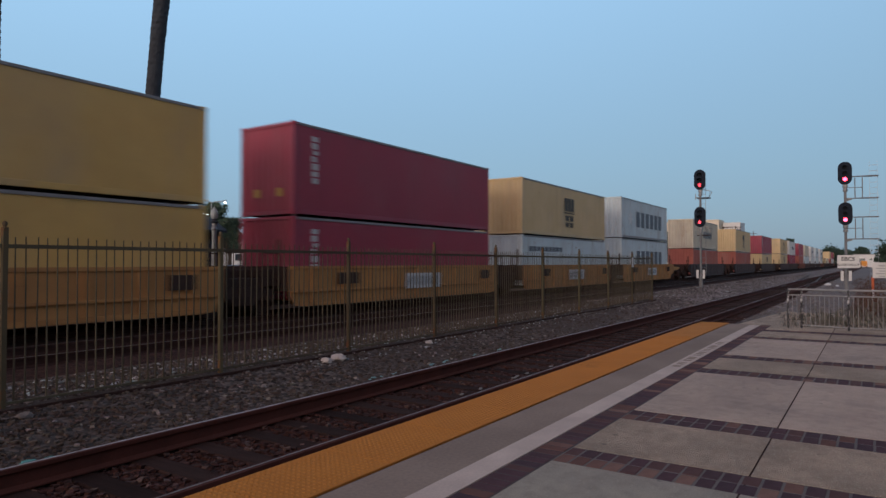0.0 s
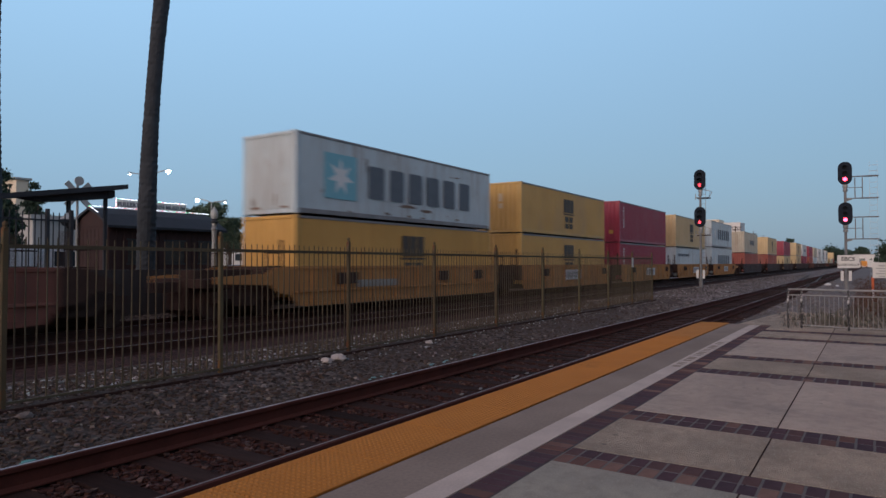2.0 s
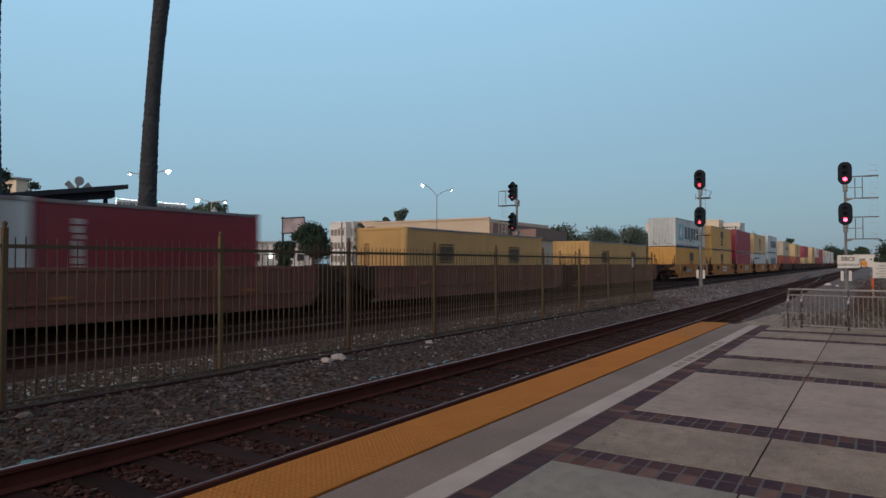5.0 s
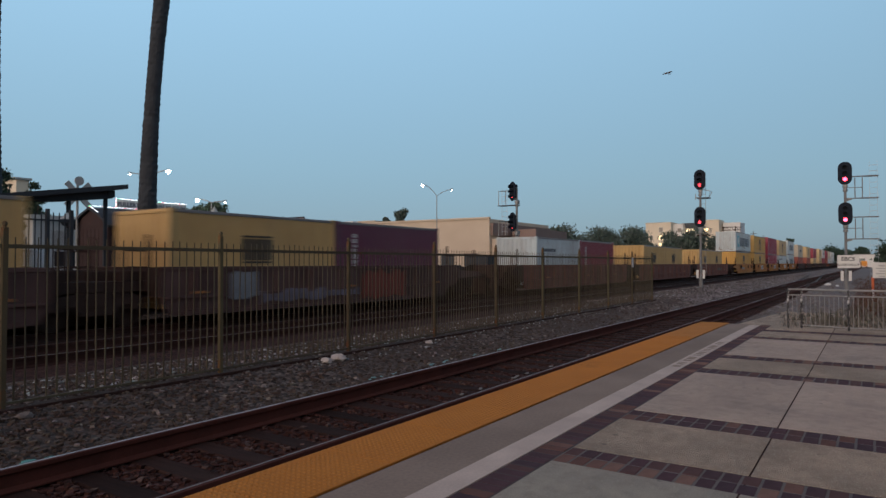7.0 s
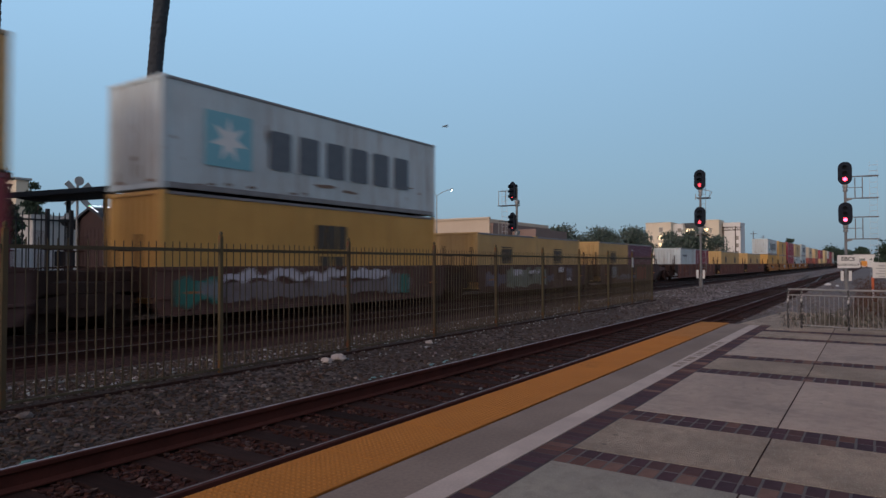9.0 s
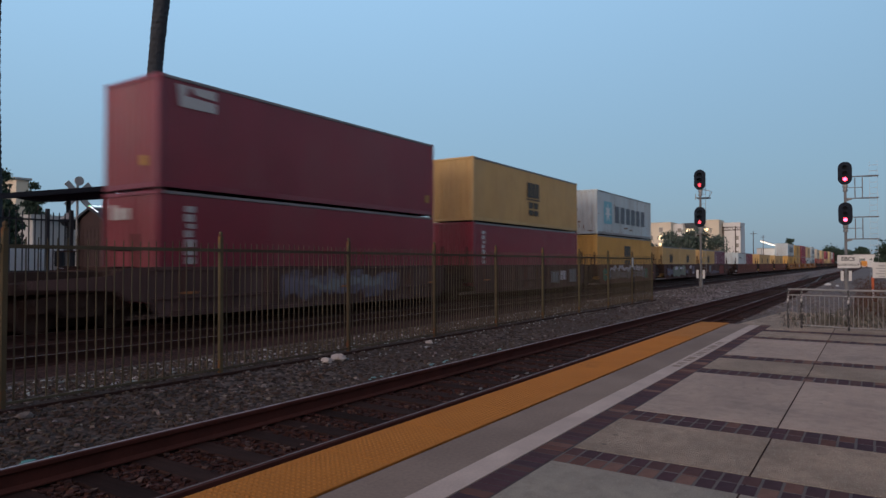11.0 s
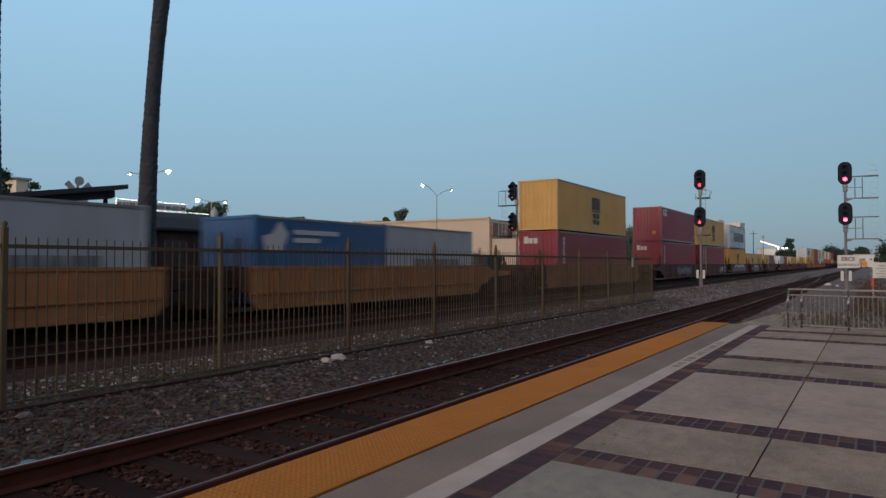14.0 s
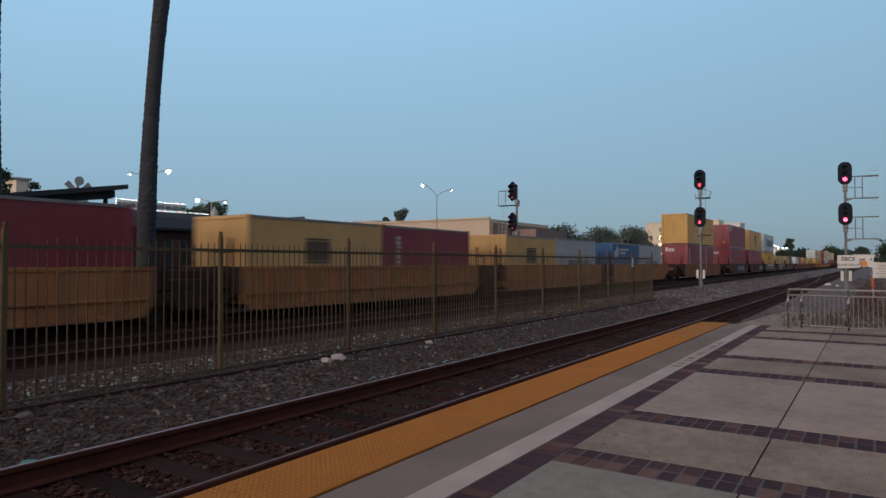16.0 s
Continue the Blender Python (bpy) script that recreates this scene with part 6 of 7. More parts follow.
def shelter():
    t = thing("platform_shelter", "dark steel platform shelter with a tilted flat roof", "shelter")
    bm = bmesh.new()
    prism(bm, [(5.5, 2.63), (12.12, 3.74), (12.12, 3.89), (5.5, 2.78)], 20.4, 21.6)
    part("roof", bm, M["roofdark"], t, "dark flat roof slab")
    bm = bmesh.new()
    prism(bm, [(9.2, 3.22), (9.75, 3.17), (10.2, 3.20), (11.80, 3.42), (11.80, 3.67), (9.2, 3.25)], 20.75, 21.3)
    part("roof_beam", bm, M["roofdark"], t)
    boxes("beam_end", [(11.62, 11.86, 20.72, 21.32, 3.46, 3.68)], M["roofdark"], t, "", 0.01)
    for x, z in ((10.52, 3.3), (11.69, 3.5), (6.0, 2.7)):
        boxes("post", [(x - 0.055, x + 0.055, 20.95, 21.05, -0.35, z)], M["roofdark"], t, "", 0.01)
        boxes("base_plate", [(x - 0.16, x + 0.16, 20.84, 21.16, -0.36, -0.33)], M["roofdark"], t)


def round_lamp():
    """A round lantern on the shelter's post: dark bowl below, cap above coloured white for reflected streetlight."""
    x, y, z = 10.36, 20.72, 2.62
    t = thing("round_lamp", "round lantern with dark bowl and whitened cap on a post", "lamp")
    bm = bmesh.new()
    lathe(bm, [(0.03, -0.20), (0.13, -0.17), (0.20, -0.08), (0.22, 0.0), (0.20, 0.03)], 16, (x, y, z))
    part("bowl", bm, M["roofdark"], t, "dark metal bowl")
    bm = bmesh.new()
    lathe(bm, [(0.19, 0.03), (0.16, 0.09), (0.09, 0.14), (0.05, 0.20), (0.02, 0.23)], 16, (x - 0.02, y, z))
    part("cap", bm, M["white"], t, "cap whitened for reflected light")
    bm = bmesh.new()
    tube(bm, (x, y, z + 0.16), (10.52, 20.96, z + 0.22), 0.022, n=6)
    tube(bm, (x, y, z - 0.05), (10.52, 20.96, z - 0.05), 0.022, n=6)
    part("arm", bm, M["roofdark"], t)


round_lamp()
shelter()


def crossing_sign():
    t = thing("crossing_sign", "old railway crossing sign with crossed grey blades", "sign")
    x, y, z = 13.60, 26.42, 4.02
    bm = bmesh.new()
    tube(bm, (x, y + 0.05, -0.3), (x, y + 0.05, 4.62), 0.05, n=8)
    part("post", bm, M["galv"], t)
    for a in (45, -45):
        ob = boxes("blade", [(-0.66, 0.66, -0.012, 0.012, -0.115, 0.115)], M["greywall"], t, "grey crossed blade")
        ob.matrix_basis = Matrix.Translation((x, y - 0.02 * (a > 0), z)) @ Matrix.Rotation(radians(a), 4, "Y")
    bm = bmesh.new()
    tube(bm, (x + 0.03, y - 0.03, z + 0.56), (x + 0.03, y + 0.0, z + 0.56), 0.185, n=20)
    part("disc", bm, M["greywall"], t, "round grey disc")


crossing_sign()


def globe_lamp(x, y):
    t = thing("globe_lamp", "grey ornamental lamp post with a pale unlit globe", "lamp post")
    bm = bmesh.new()
    lathe(bm, [(0.22, -0.3), (0.22, 0.1), (0.12, 0.25), (0.095, 1.0), (0.075, 2.0), (0.085, 2.4), (0.11, 2.46), (0.07, 2.52), (0.08, 2.64)], 14, (x, y, 0))
    part("post", bm, M["galv"], t)
    bm = bmesh.new()
    lathe(bm, [(0.08, 2.64), (0.115, 2.66), (0.12, 2.72), (0.085, 2.76), (0.075, 2.8)], 14, (x, y, 0))
    part("collar", bm, M["roofdark"], t, "dark collar under the globe")
    bm = bmesh.new()
    lathe(bm, [(0.078, 2.80), (0.112, 2.85), (0.128, 2.94), (0.11, 3.05), (0.062, 3.13), (0.026, 3.18), (0.007, 3.23)], 16, (x, y, 0))
    part("globe", bm, M["globe"], t, "pale glass globe with a pointed top")


globe_lamp(14.12, 18.62)


def street_light(x, y, z, arms, label):
    """Tall pole with curved arms that carry lit heads."""
    t = thing("street_light", label, "street light", "lit street lights")
    bm = bmesh.new()
    tube(bm, (x, y, -0.3), (x, y, z), 0.075, 0.045, n=8)
    part("pole", bm, M["galv"], t)
    for dx, dy, dz, lit in arms:
        bm = bmesh.new()
        last = Vector((x, y, z - 0.05))
        for k in range(1, 7):
            u = k / 6
            p = Vector((x + dx * u, y + dy * u, z + dz * math.sin(u * math.pi / 2)))
            tube(bm, last, p, 0.04, n=6)
            last = p
        a = part("arm", bm, M["galv"], t)
        big = lit is M["lamp"]
        bm = bmesh.new()
        lathe(bm, [(0.04, 0.12), (0.15, 0.09), (0.17, 0.03), (0.12, 0.0)], 12, last)
        part("head", bm, M["galv"], t)
        bm = bmesh.new()
        bmesh.ops.create_icosphere(bm, subdivisions=3, radius=0.165 if big else 0.075, matrix=Matrix.Translation(last + Vector((0, 0, -0.12))))
        part("light", bm, lit, t, "glowing white light")


street_light(32.1, 50.95, 8.6, [(0.9, -1.35, 0.55, M["lamp"]), (-0.9, 1.35, 0.3, M["lampdim"])], "street light with two lit heads behind the palm")
street_light(66.2, 44.63, 9.6, [(-1.0, 1.45, 1.35, M["lamp"]), (1.0, -1.55, 0.75, M["lampdim"])], "tall street light with two curved arms, both lit")
street_light(38.2, 50.8, 6.9, [(-0.7, 1.1, 0.3, M["lamp"]), (0.7, -1.05, 0.1, M["lampdim"])], "low street light with two lit heads behind trees")


def path_lamp(x, y):
    """Pale post with a short curved arm and an unlit head."""
    t = thing("path_lamp", "pale lamp post with a curved arm before the store", "lamp post")
    bm = bmesh.new()
    tube(bm, (x, y, -0.3), (x, y, 4.1), 0.07, 0.05, n=8)
    part("post", bm, M["galv"], t)
    bm = bmesh.new()
    last = Vector((x, y, 4.1))
    for k in range(1, 7):
        a = k * math.pi / 12
        p = Vector((x - 0.38 * (1 - math.cos(a)), y + 0.44 * (1 - math.cos(a)), 4.1 + 0.6 * math.sin(a)))
        tube(bm, last, p, 0.045, n=6)
        last = p
    part("arm", bm, M["galv"], t)
    bm = bmesh.new()
    lathe(bm, [(0.03, 0.06), (0.12, 0.03), (0.15, -0.05), (0.10, -0.08)], 12, last)
    part("head", bm, M["galv"], t)


path_lamp(46.0, 39.3)


def back_fence():
    """Tall black picket fence along the far platform."""
    t = thing("black_fence", "tall black steel picket fence beyond the train", "fence", kind="structure")
    bm = bmesh.new()
    box(bm, -0.013, 0.013, -0.013, 0.013, -0.4, 2.75)
    me = mesh_of("picket", bm)
    x = 6.0
    while x < 9.85:
        link("picket", me, M["roofdark"], t, pose(x, 19.6, 0))
        x += 0.162
    for z in (2.50, 0.3):
        boxes("rail", [(5.9, 9.85, 19.58, 19.62, z, z + 0.05)], M["roofdark"], t)
    for x in (6.0, 7.62, 9.24, 9.9):
        boxes("post", [(x - 0.05, x + 0.05, 19.55, 19.65, -0.4, 2.85)], M["roofdark"], t, "", 0.01)


back_fence()
low_wall = boxes("low_wall", [(-12, 14.2, 19.0, 19.2, -0.4, 1.1), (14.2, 64, 19.0, 19.2, -0.4, 1.1)], M["darkstone"], None, "", 0.01)
tagged(low_wall, "low dark wall along the far side of the tracks", "wall", kind="structure")


def vehicle(x, y, turn, paint, label, van=False):
    """A parked car or van: body, windows, wheels, lights."""
    t = thing("parked_vehicle", label, "car" if not van else "van", "parked vehicles", m=pose(x, y, -0.29, 0, 0, turn))
    if van:
        side = [(-2.6, 0.35), (-2.6, 2.2), (-2.4, 2.35), (1.1, 2.35), (1.75, 1.45), (2.6, 1.2), (2.65, 0.35)]
    else:
        side = [(-2.2, 0.3), (-2.25, 0.85), (-1.7, 0.95), (-1.1, 1.42), (0.5, 1.42), (1.1, 0.98), (2.1, 0.85), (2.2, 0.3)]
    bm = bmesh.new()
    prism(bm, side, -0.9, 0.9)
    bmesh.ops.bevel(bm, geom=bm.edges[:], offset=0.06, segments=2, affect="EDGES")
    part("body", bm, paint, t)
    top = 2.1 if van else 1.34
    low = 1.45 if van else 0.98
    for s in (-1, 1):
        boxes("side_window", [((0.2 if van else -1.0), (1.15 if van else 0.6), s * 0.905 - 0.008, s * 0.905 + 0.008, low, top)], M["window"], t, "dark glass")
        bm = bmesh.new()
        xs = (1.72, 1.2) if van else (1.05, 0.58)
        bm.faces.new([bm.verts.new(p) for p in ((xs[0] + 0.02, -0.75, low + 0.02), (xs[0] + 0.02, 0.75, low + 0.02), (xs[1] + 0.02, 0.7, top), (xs[1] + 0.02, -0.7, top))])
        bmesh.ops.solidify(bm, geom=bm.faces[:], thickness=0.01)
        if s > 0:
            part("windscreen", bm, M["window"], t, "dark glass")
        else:
            bm.free()
        for xw in (-1.5, 1.45):
            bm = bmesh.new()
            tube(bm, (xw, s * 0.72, 0.33), (xw, s * 0.93, 0.33), 0.33, n=16)
            w = part("wheel", bm, M["rubber"], t)
            bm = bmesh.new()
            tube(bm, (xw, s * 0.92, 0.33), (xw, s * 0.94, 0.33), 0.19, n=12)
            part("rim", bm, M["galv"], w)
        boxes("headlight", [((2.6 if van else 2.16), (2.66 if van else 2.23), s * 0.72 - 0.14, s * 0.72 + 0.14, 0.62, 0.78)], M["white"], t)
    return t


WHITE_CAR = mat("car_white", (0.82, 0.82, 0.82), (0.76, 0.76, 0.76), 0.35, scale=1, fine=10, bump=0)
BLUE_CAR = mat("car_blue_grey", (0.10, 0.16, 0.24), (0.08, 0.13, 0.2), 0.35, scale=1, fine=10, bump=0)
vehicle(41.0, 50.0, 15, BLUE_CAR, "blue-grey car parked behind the fence")
vehicle(33.8, 46.0, 10, WHITE_CAR, "white car parked near the white hall")
vehicle(41.5, 33.6, 15, BLUE_CAR, "blue-grey car parked in the lot")
vehicle(14.0, 30.6, 8, WHITE_CAR, "white van parked behind the shelter", True)
vehicle(21.0, 38.5, 8, WHITE_CAR, "white van parked behind the museum", True)
vehicle(48.0, 31.0, 5, M["roofdark"], "dark car parked in the lot")
vehicle(53.5, 30.0, 5, M["roofdark"], "dark van parked beside the tan building", True)


def facade(t, axis, at, u0, u1, rows, cols, wz, wh, ww, pane, frame_mat, sign=-1, lit=()):
    """Recessed-looking windows with frames on a wall; axis: the way along the wall."""
    k = 0
    for r in range(rows):
        for c in range(cols):
            u = u0 + (c + 0.5) * (u1 - u0) / cols
            z = wz + r * (wh * 2.0)
            a, b = (at - 0.06, at + 0.02) if sign < 0 else (at - 0.02, at + 0.06)
            fa, fb = (at - 0.12, at - 0.01) if sign < 0 else (at + 0.01, at + 0.12)
            m = M["litwindow"] if k in lit else pane
            if axis == "x":
                w = boxes("window", [(u - ww / 2, u + ww / 2, a, b, z, z + wh)], m, t)
                boxes("window_frame", [(u - ww / 2 - 0.1, u + ww / 2 + 0.1, fa, fb, z - 0.12, z), (u - ww / 2 - 0.1, u + ww / 2 + 0.1, fa, fb, z + wh, z + wh + 0.1)], frame_mat, w)
            else:
                w = boxes("window", [(a, b, u - ww / 2, u + ww / 2, z, z + wh)], m, t)
                boxes("window_frame", [(fa, fb, u - ww / 2 - 0.1, u + ww / 2 + 0.1, z - 0.12, z), (fa, fb, u - ww / 2 - 0.1, u + ww / 2 + 0.1, z + wh, z + wh + 0.1)], frame_mat, w)
            k += 1


M["boardblue"] = mat("board_faded_blue", (0.27, 0.33, 0.47), (0.22, 0.27, 0.40), 0.7, bump=0)


def tan_store():
    t = thing("tan_store_building", "tan stucco store building with a blue board", "building")
    boxes("wall", [(80, 100, 45, 65.8, -0.3, 7.55)], M["tan"], t)
    boxes("parapet", [(79.8, 80.2, 44.9, 65.9, 7.55, 7.8)], M["tan"], t, "tan coping")
    # Brown sheet over the tan side wall: its shade given as a colour.
    boxes("shaded_wall", [(80.3, 100, 44.6, 44.98, 5.2, 7.0)], M["brown_wall"], t, "upper wall coloured brown for shade")
    boxes("low_wing", [(80.6, 96, 40.5, 44.9, -0.3, 4.7)], M["tan"], t, "lower tan wing")
    boxes("wing_parapet", [(85, 96.2, 40.2, 44.0, 4.7, 6.2)], M["brown_wall"], t, "brown roof block")
    boxes("brown_pier", [(81.0, 84.0, 65.85, 68.3, -0.3, 7.2)], M["brown_wall"], t, "dark brown end wall")
    b = boxes("store_board", [(79.85, 79.97, 57.9, 64.6, 5.2, 6.5)], M["boardblue"], t, "faded blue sign board")
    for k in range(7):
        boxes("board_bar", [(79.8, 79.84, 64.0 - k * 0.8 - 0.55, 64.0 - k * 0.8, 5.55, 6.15)], M["cream"], b, "pale block mark")
    facade(t, "y", 80.0, 46, 58, 1, 3, 0.6, 2.0, 2.2, M["window"], M["brown_wall"])


tan_store()


def apartments(x, bays, label):
    """A block of apartments: bays of different walls and heights, each with its own windows (y, z, width, height, lit)."""
    t = thing("apartment_building", label, "building")
    for ya, yb, h, wall, dx, wins in bays:
        w = boxes("wall", [(x + dx, x + dx + 12, ya, yb, -0.3, h)], M[wall], t)
        boxes("parapet", [(x + dx - 0.2, x + dx + 12.2, ya - 0.05, yb + 0.05, h, h + 0.3)], M[wall], t)
        for y, z, ww, wh, lit in wins:
            p = boxes("window", [(x + dx - 0.06, x + dx + 0.05, y - ww / 2, y + ww / 2, z, z + wh)], M["litwindow"] if lit else M["greyglass"], t)
            boxes("window_frame", [(x + dx - 0.12, x + dx - 0.01, y - ww / 2 - 0.1, y + ww / 2 + 0.1, z - 0.12, z), (x + dx - 0.12, x + dx - 0.01, y - ww / 2 - 0.1, y + ww / 2 + 0.1, z + wh, z + wh + 0.1)], M["white"], p)
    return t


M["greyglass"] = mat("curtained_window", (0.26, 0.23, 0.19), (0.18, 0.165, 0.145), 0.3, bump=0)
apartments(300, [
    (75.47, 86.8, 19.4, "cream", 0, [(79.95, z, 1.6, 2.0, z < 12) for z in (5, 8.4, 11.8, 15.4)] + [(84.24, z, 1.3, 1.8, False) for z in (5, 8.4, 11.8)]),
    (71.28, 76.48, 18.8, "white", 4, [(72.76, z, 1.7, 1.8, False) for z in (5, 8.4, 11.8, 15.2)]),
    (63.91, 72.47, 19.2, "darkwall", 8, [(wy, z, 1.8, 1.9, z > 14) for wy in (69.87, 67.54) for z in (8.4, 11.8, 15.0)]),
    (57.53, 64.86, 20.6, "cream", 12, [(63.28, z, 2.2, 2.0, True) for z in (8.4, 11.8, 15.2)] + [(59.43, z, 1.4, 1.8, False) for z in (8.4, 11.8)]),
    (49.6, 56.95, 19.4, "white", 18, [(51.0, z, 1.2, 1.8, False) for z in (5, 8.4, 11.8)]),
], "cream and charcoal apartment block with lit windows far away")
apartments(118, [
    (105.99, 111.15, 11.0, "white", 0, [(wy, z, 0.9, 1.5, False) for wy in (110.41, 109.29, 108.18, 106.99) for z in (1.6, 4.8, 8.0)]),
    (105.42, 107.79, 11.2, "white", 2, [(wy, z, 0.9, 1.7, False) for wy in (107.24, 106.05) for z in (1.6, 4.8, 8.0)]),
    (100.17, 107.17, 11.3, "tan", 4, [(wy, z, 1.2, 1.6, False) for wy in (106.07, 104.44, 102.64, 101.05) for z in (1.6, 4.8, 8.0)]),
], "pale apartment block with many windows behind the trees")


def far_building(x0, x1, y0, y1, z, m, label, board=None):
    t = thing("far_building", label, "building")
    boxes("wall", [(x0, x1, y0, y1, -0.3, z)], M[m], t)
    boxes("roof", [(x0 - 0.3, x1 + 0.3, y0 - 0.3, y1 + 0.3, z, z + 0.3)], M["greywall"], t)
    facade(t, "y", x0, y0, y1, 1, max(1, int((y1 - y0) / 5)), 1.5, 1.6, 2.0, M["window"], M["white"])
    return t


far_building(23.5, 29.0, 52.0, 60.0, 4.6, "greywall", "low grey building behind the black fence")
far_building(43.9, 45.6, 102.2, 108, 13.3, "cream", "cream building with a flat roof behind the trees")


def white_hall():
    """Long white hall beyond the parking lot, with windows and a lamp over its door."""
    t = thing("white_hall", "long white hall with small windows and a lit door lamp", "building", m=pose(68.3, 78.1, 0, 0, 0, -41.2))
    boxes("wall", [(-6.2, 7.2, 0, 8, -0.3, 4.3)], M["white"], t)
    boxes("roof", [(-6.5, 7.5, -0.3, 8.3, 4.3, 4.65)], M["greywall"], t, "flat grey roof edge")
    for x in (-4.2, -1.6, 2.4, 5.0):
        w = boxes("window", [(x, x + 1.0, -0.05, 0.02, 1.7, 2.7)], M["window"], t)
        boxes("window_frame", [(x - 0.08, x + 1.08, -0.09, -0.01, 1.6, 1.7)], M["greywall"], w)
    boxes("door", [(0.55, 1.45, -0.05, 0.02, -0.28, 2.0)], M["greywall"], t, "grey door")
    boxes("door_lamp", [(0.85, 1.15, -0.25, -0.05, 2.28, 2.46)], M["lampdim"], t, "lit lamp above the door")
    for x in (-5.2, -3.0, 3.9, 6.3):
        boxes("pilaster", [(x - 0.1, x + 0.1, -0.12, 0.0, -0.3, 4.3)], M["greywall"], t)


white_hall()
far_building(295, 310, -9, 6.0, 4.4, "white", "low white building at the end of the line")
far_building(384, 400, 38, 52, 9.0, "white", "low white depot far down the line")


def depot_canopy():
    """Sloping white canopy with a lit strip along its edge, beside a low hall."""
    t = thing("depot_canopy", "white depot canopy with a bright strip light along its edge", "canopy")
    ya, yb = 49.64, 41.35
    for name, z0, th, dx, mt, lab in (("roof", 0.45, 0.5, 0.0, M["white"], "white sloping roof"), ("strip_light", 0.0, 0.42, -0.1, M["strip"], "bright strip light")):
        bm = bmesh.new()
        a = [(380 + dx, ya, 12.6 + z0), (386, ya, 12.6 + z0), (386, yb, 9.6 + z0), (380 + dx, yb, 9.6 + z0)]
        lo = [bm.verts.new(p) for p in a]
        hi = [bm.verts.new((p[0], p[1], p[2] + th)) for p in a]
        bm.faces.new(lo), bm.faces.new(list(reversed(hi)))
        for k in range(4):
            bm.faces.new((lo[k], lo[(k + 1) % 4], hi[(k + 1) % 4], hi[k]))
        part(name, bm, mt, t, lab)
    for y in (41.54, 39.42, 37.45):
        boxes("light", [(382.6, 382.9, y - 0.28, y + 0.28, 9.1, 9.6)], M["lampdim"], t, "bright white light")
    for y in (49.1, 42.14):
        boxes("post", [(381, 381.4, y, y + 0.4, -0.3, 9.8)], M["greywall"], t)


M["strip"] = glow("canopy_strip_light", (1.0, 0.92, 0.74), 1.8)
depot_canopy()


M["poster"] = mat("poster_print", (0.46, 0.40, 0.42), (0.20, 0.165, 0.18), 0.7, scale=0.6, fine=3, bump=0)


def billboard():
    t = thing("billboard", "dark billboard on a single steel post", "billboard")
    boxes("panel", [(84.0, 84.4, 85.6, 90.9, 6.7, 9.6)], M["poster"], t, "dull pink and grey poster panel")
    for z in (6.7, 9.5):
        boxes("panel_frame", [(83.9, 84.0, 85.4, 91.4, z, z + 0.2)], M["roofdark"], t)
    bm = bmesh.new()
    tube(bm, (84.25, 91.2, -0.3), (84.25, 91.2, 9.9), 0.2, n=8)
    part("post", bm, M["roofdark"], t)


billboard()


def utility_pole(x, y, h, r=0.16):
    t = thing("utility_pole", "dark wooden utility pole with a crossarm", "utility pole", "utility poles")
    bm = bmesh.new()
    tube(bm, (x, y, -0.3), (x, y, h), r, r * 0.7, n=8)
    part("pole", bm, M["trunk"], t)
    boxes("crossarm", [(x - 0.08, x + 0.08, y - 6.5 * r, y + 6.5 * r, h - 0.9, h - 0.9 + r)], M["trunk"], t)


utility_pole(240, 33.5, 12.0)
utility_pole(300, 38.12, 13.0)
utility_pole(66, 60.0, 6.9, 0.09)


def gantry():
    """Two wooden posts joined by a trussed crossbar."""
    t = thing("pole_gantry", "dark wooden two-post gantry with a trussed crossbar", "gantry")
    X = 215
    ya, yb = 38.34, 34.96
    for y in (ya, yb):
        bm = bmesh.new()
        tube(bm, (X, y, -0.3), (X, y, 12.6), 0.2, 0.15, n=8)
        part("post", bm, M["trunk"], t)
    bm = bmesh.new()
    y0, y1 = 38.66, 33.37
    for z in (11.4, 12.3):
        tube(bm, (X - 0.2, y0, z), (X - 0.2, y1, z), 0.11, n=6)
    for k in range(8):
        u, v = y0 + (y1 - y0) * k / 8, y0 + (y1 - y0) * (k + 1) / 8
        tube(bm, (X - 0.2, u, 11.4 if k % 2 else 12.3), (X - 0.2, v, 12.3 if k % 2 else 11.4), 0.07, n=5)
    part("crossbar", bm, M["trunk"], t)


gantry()


# ---------------------------------------------------------------- beyond the platform end
def apron():
    """A pale path that slopes from the end of the platform down to the gravel."""
    bm = bmesh.new()
    a = [(15.16, -6.0, -0.10), (15.16, 3.1, -0.10), (19.5, 3.15, -0.385), (26.0, 2.6, -0.405), (22.0, -6.0, -0.40)]
    top = [bm.verts.new(p) for p in a]
    low = [bm.verts.new((p[0], p[1], -0.6)) for p in a]
    bm.faces.new(top), bm.faces.new(list(reversed(low)))
    for k in range(5):
        bm.faces.new((top[k], low[k], low[(k + 1) % 5], top[(k + 1) % 5]))
    ob = link("path", mesh_of("path", bm), M["aggregate"])
    tagged(ob, "pale dusty path sloping down from the platform end", "path", kind="structure")


apron()


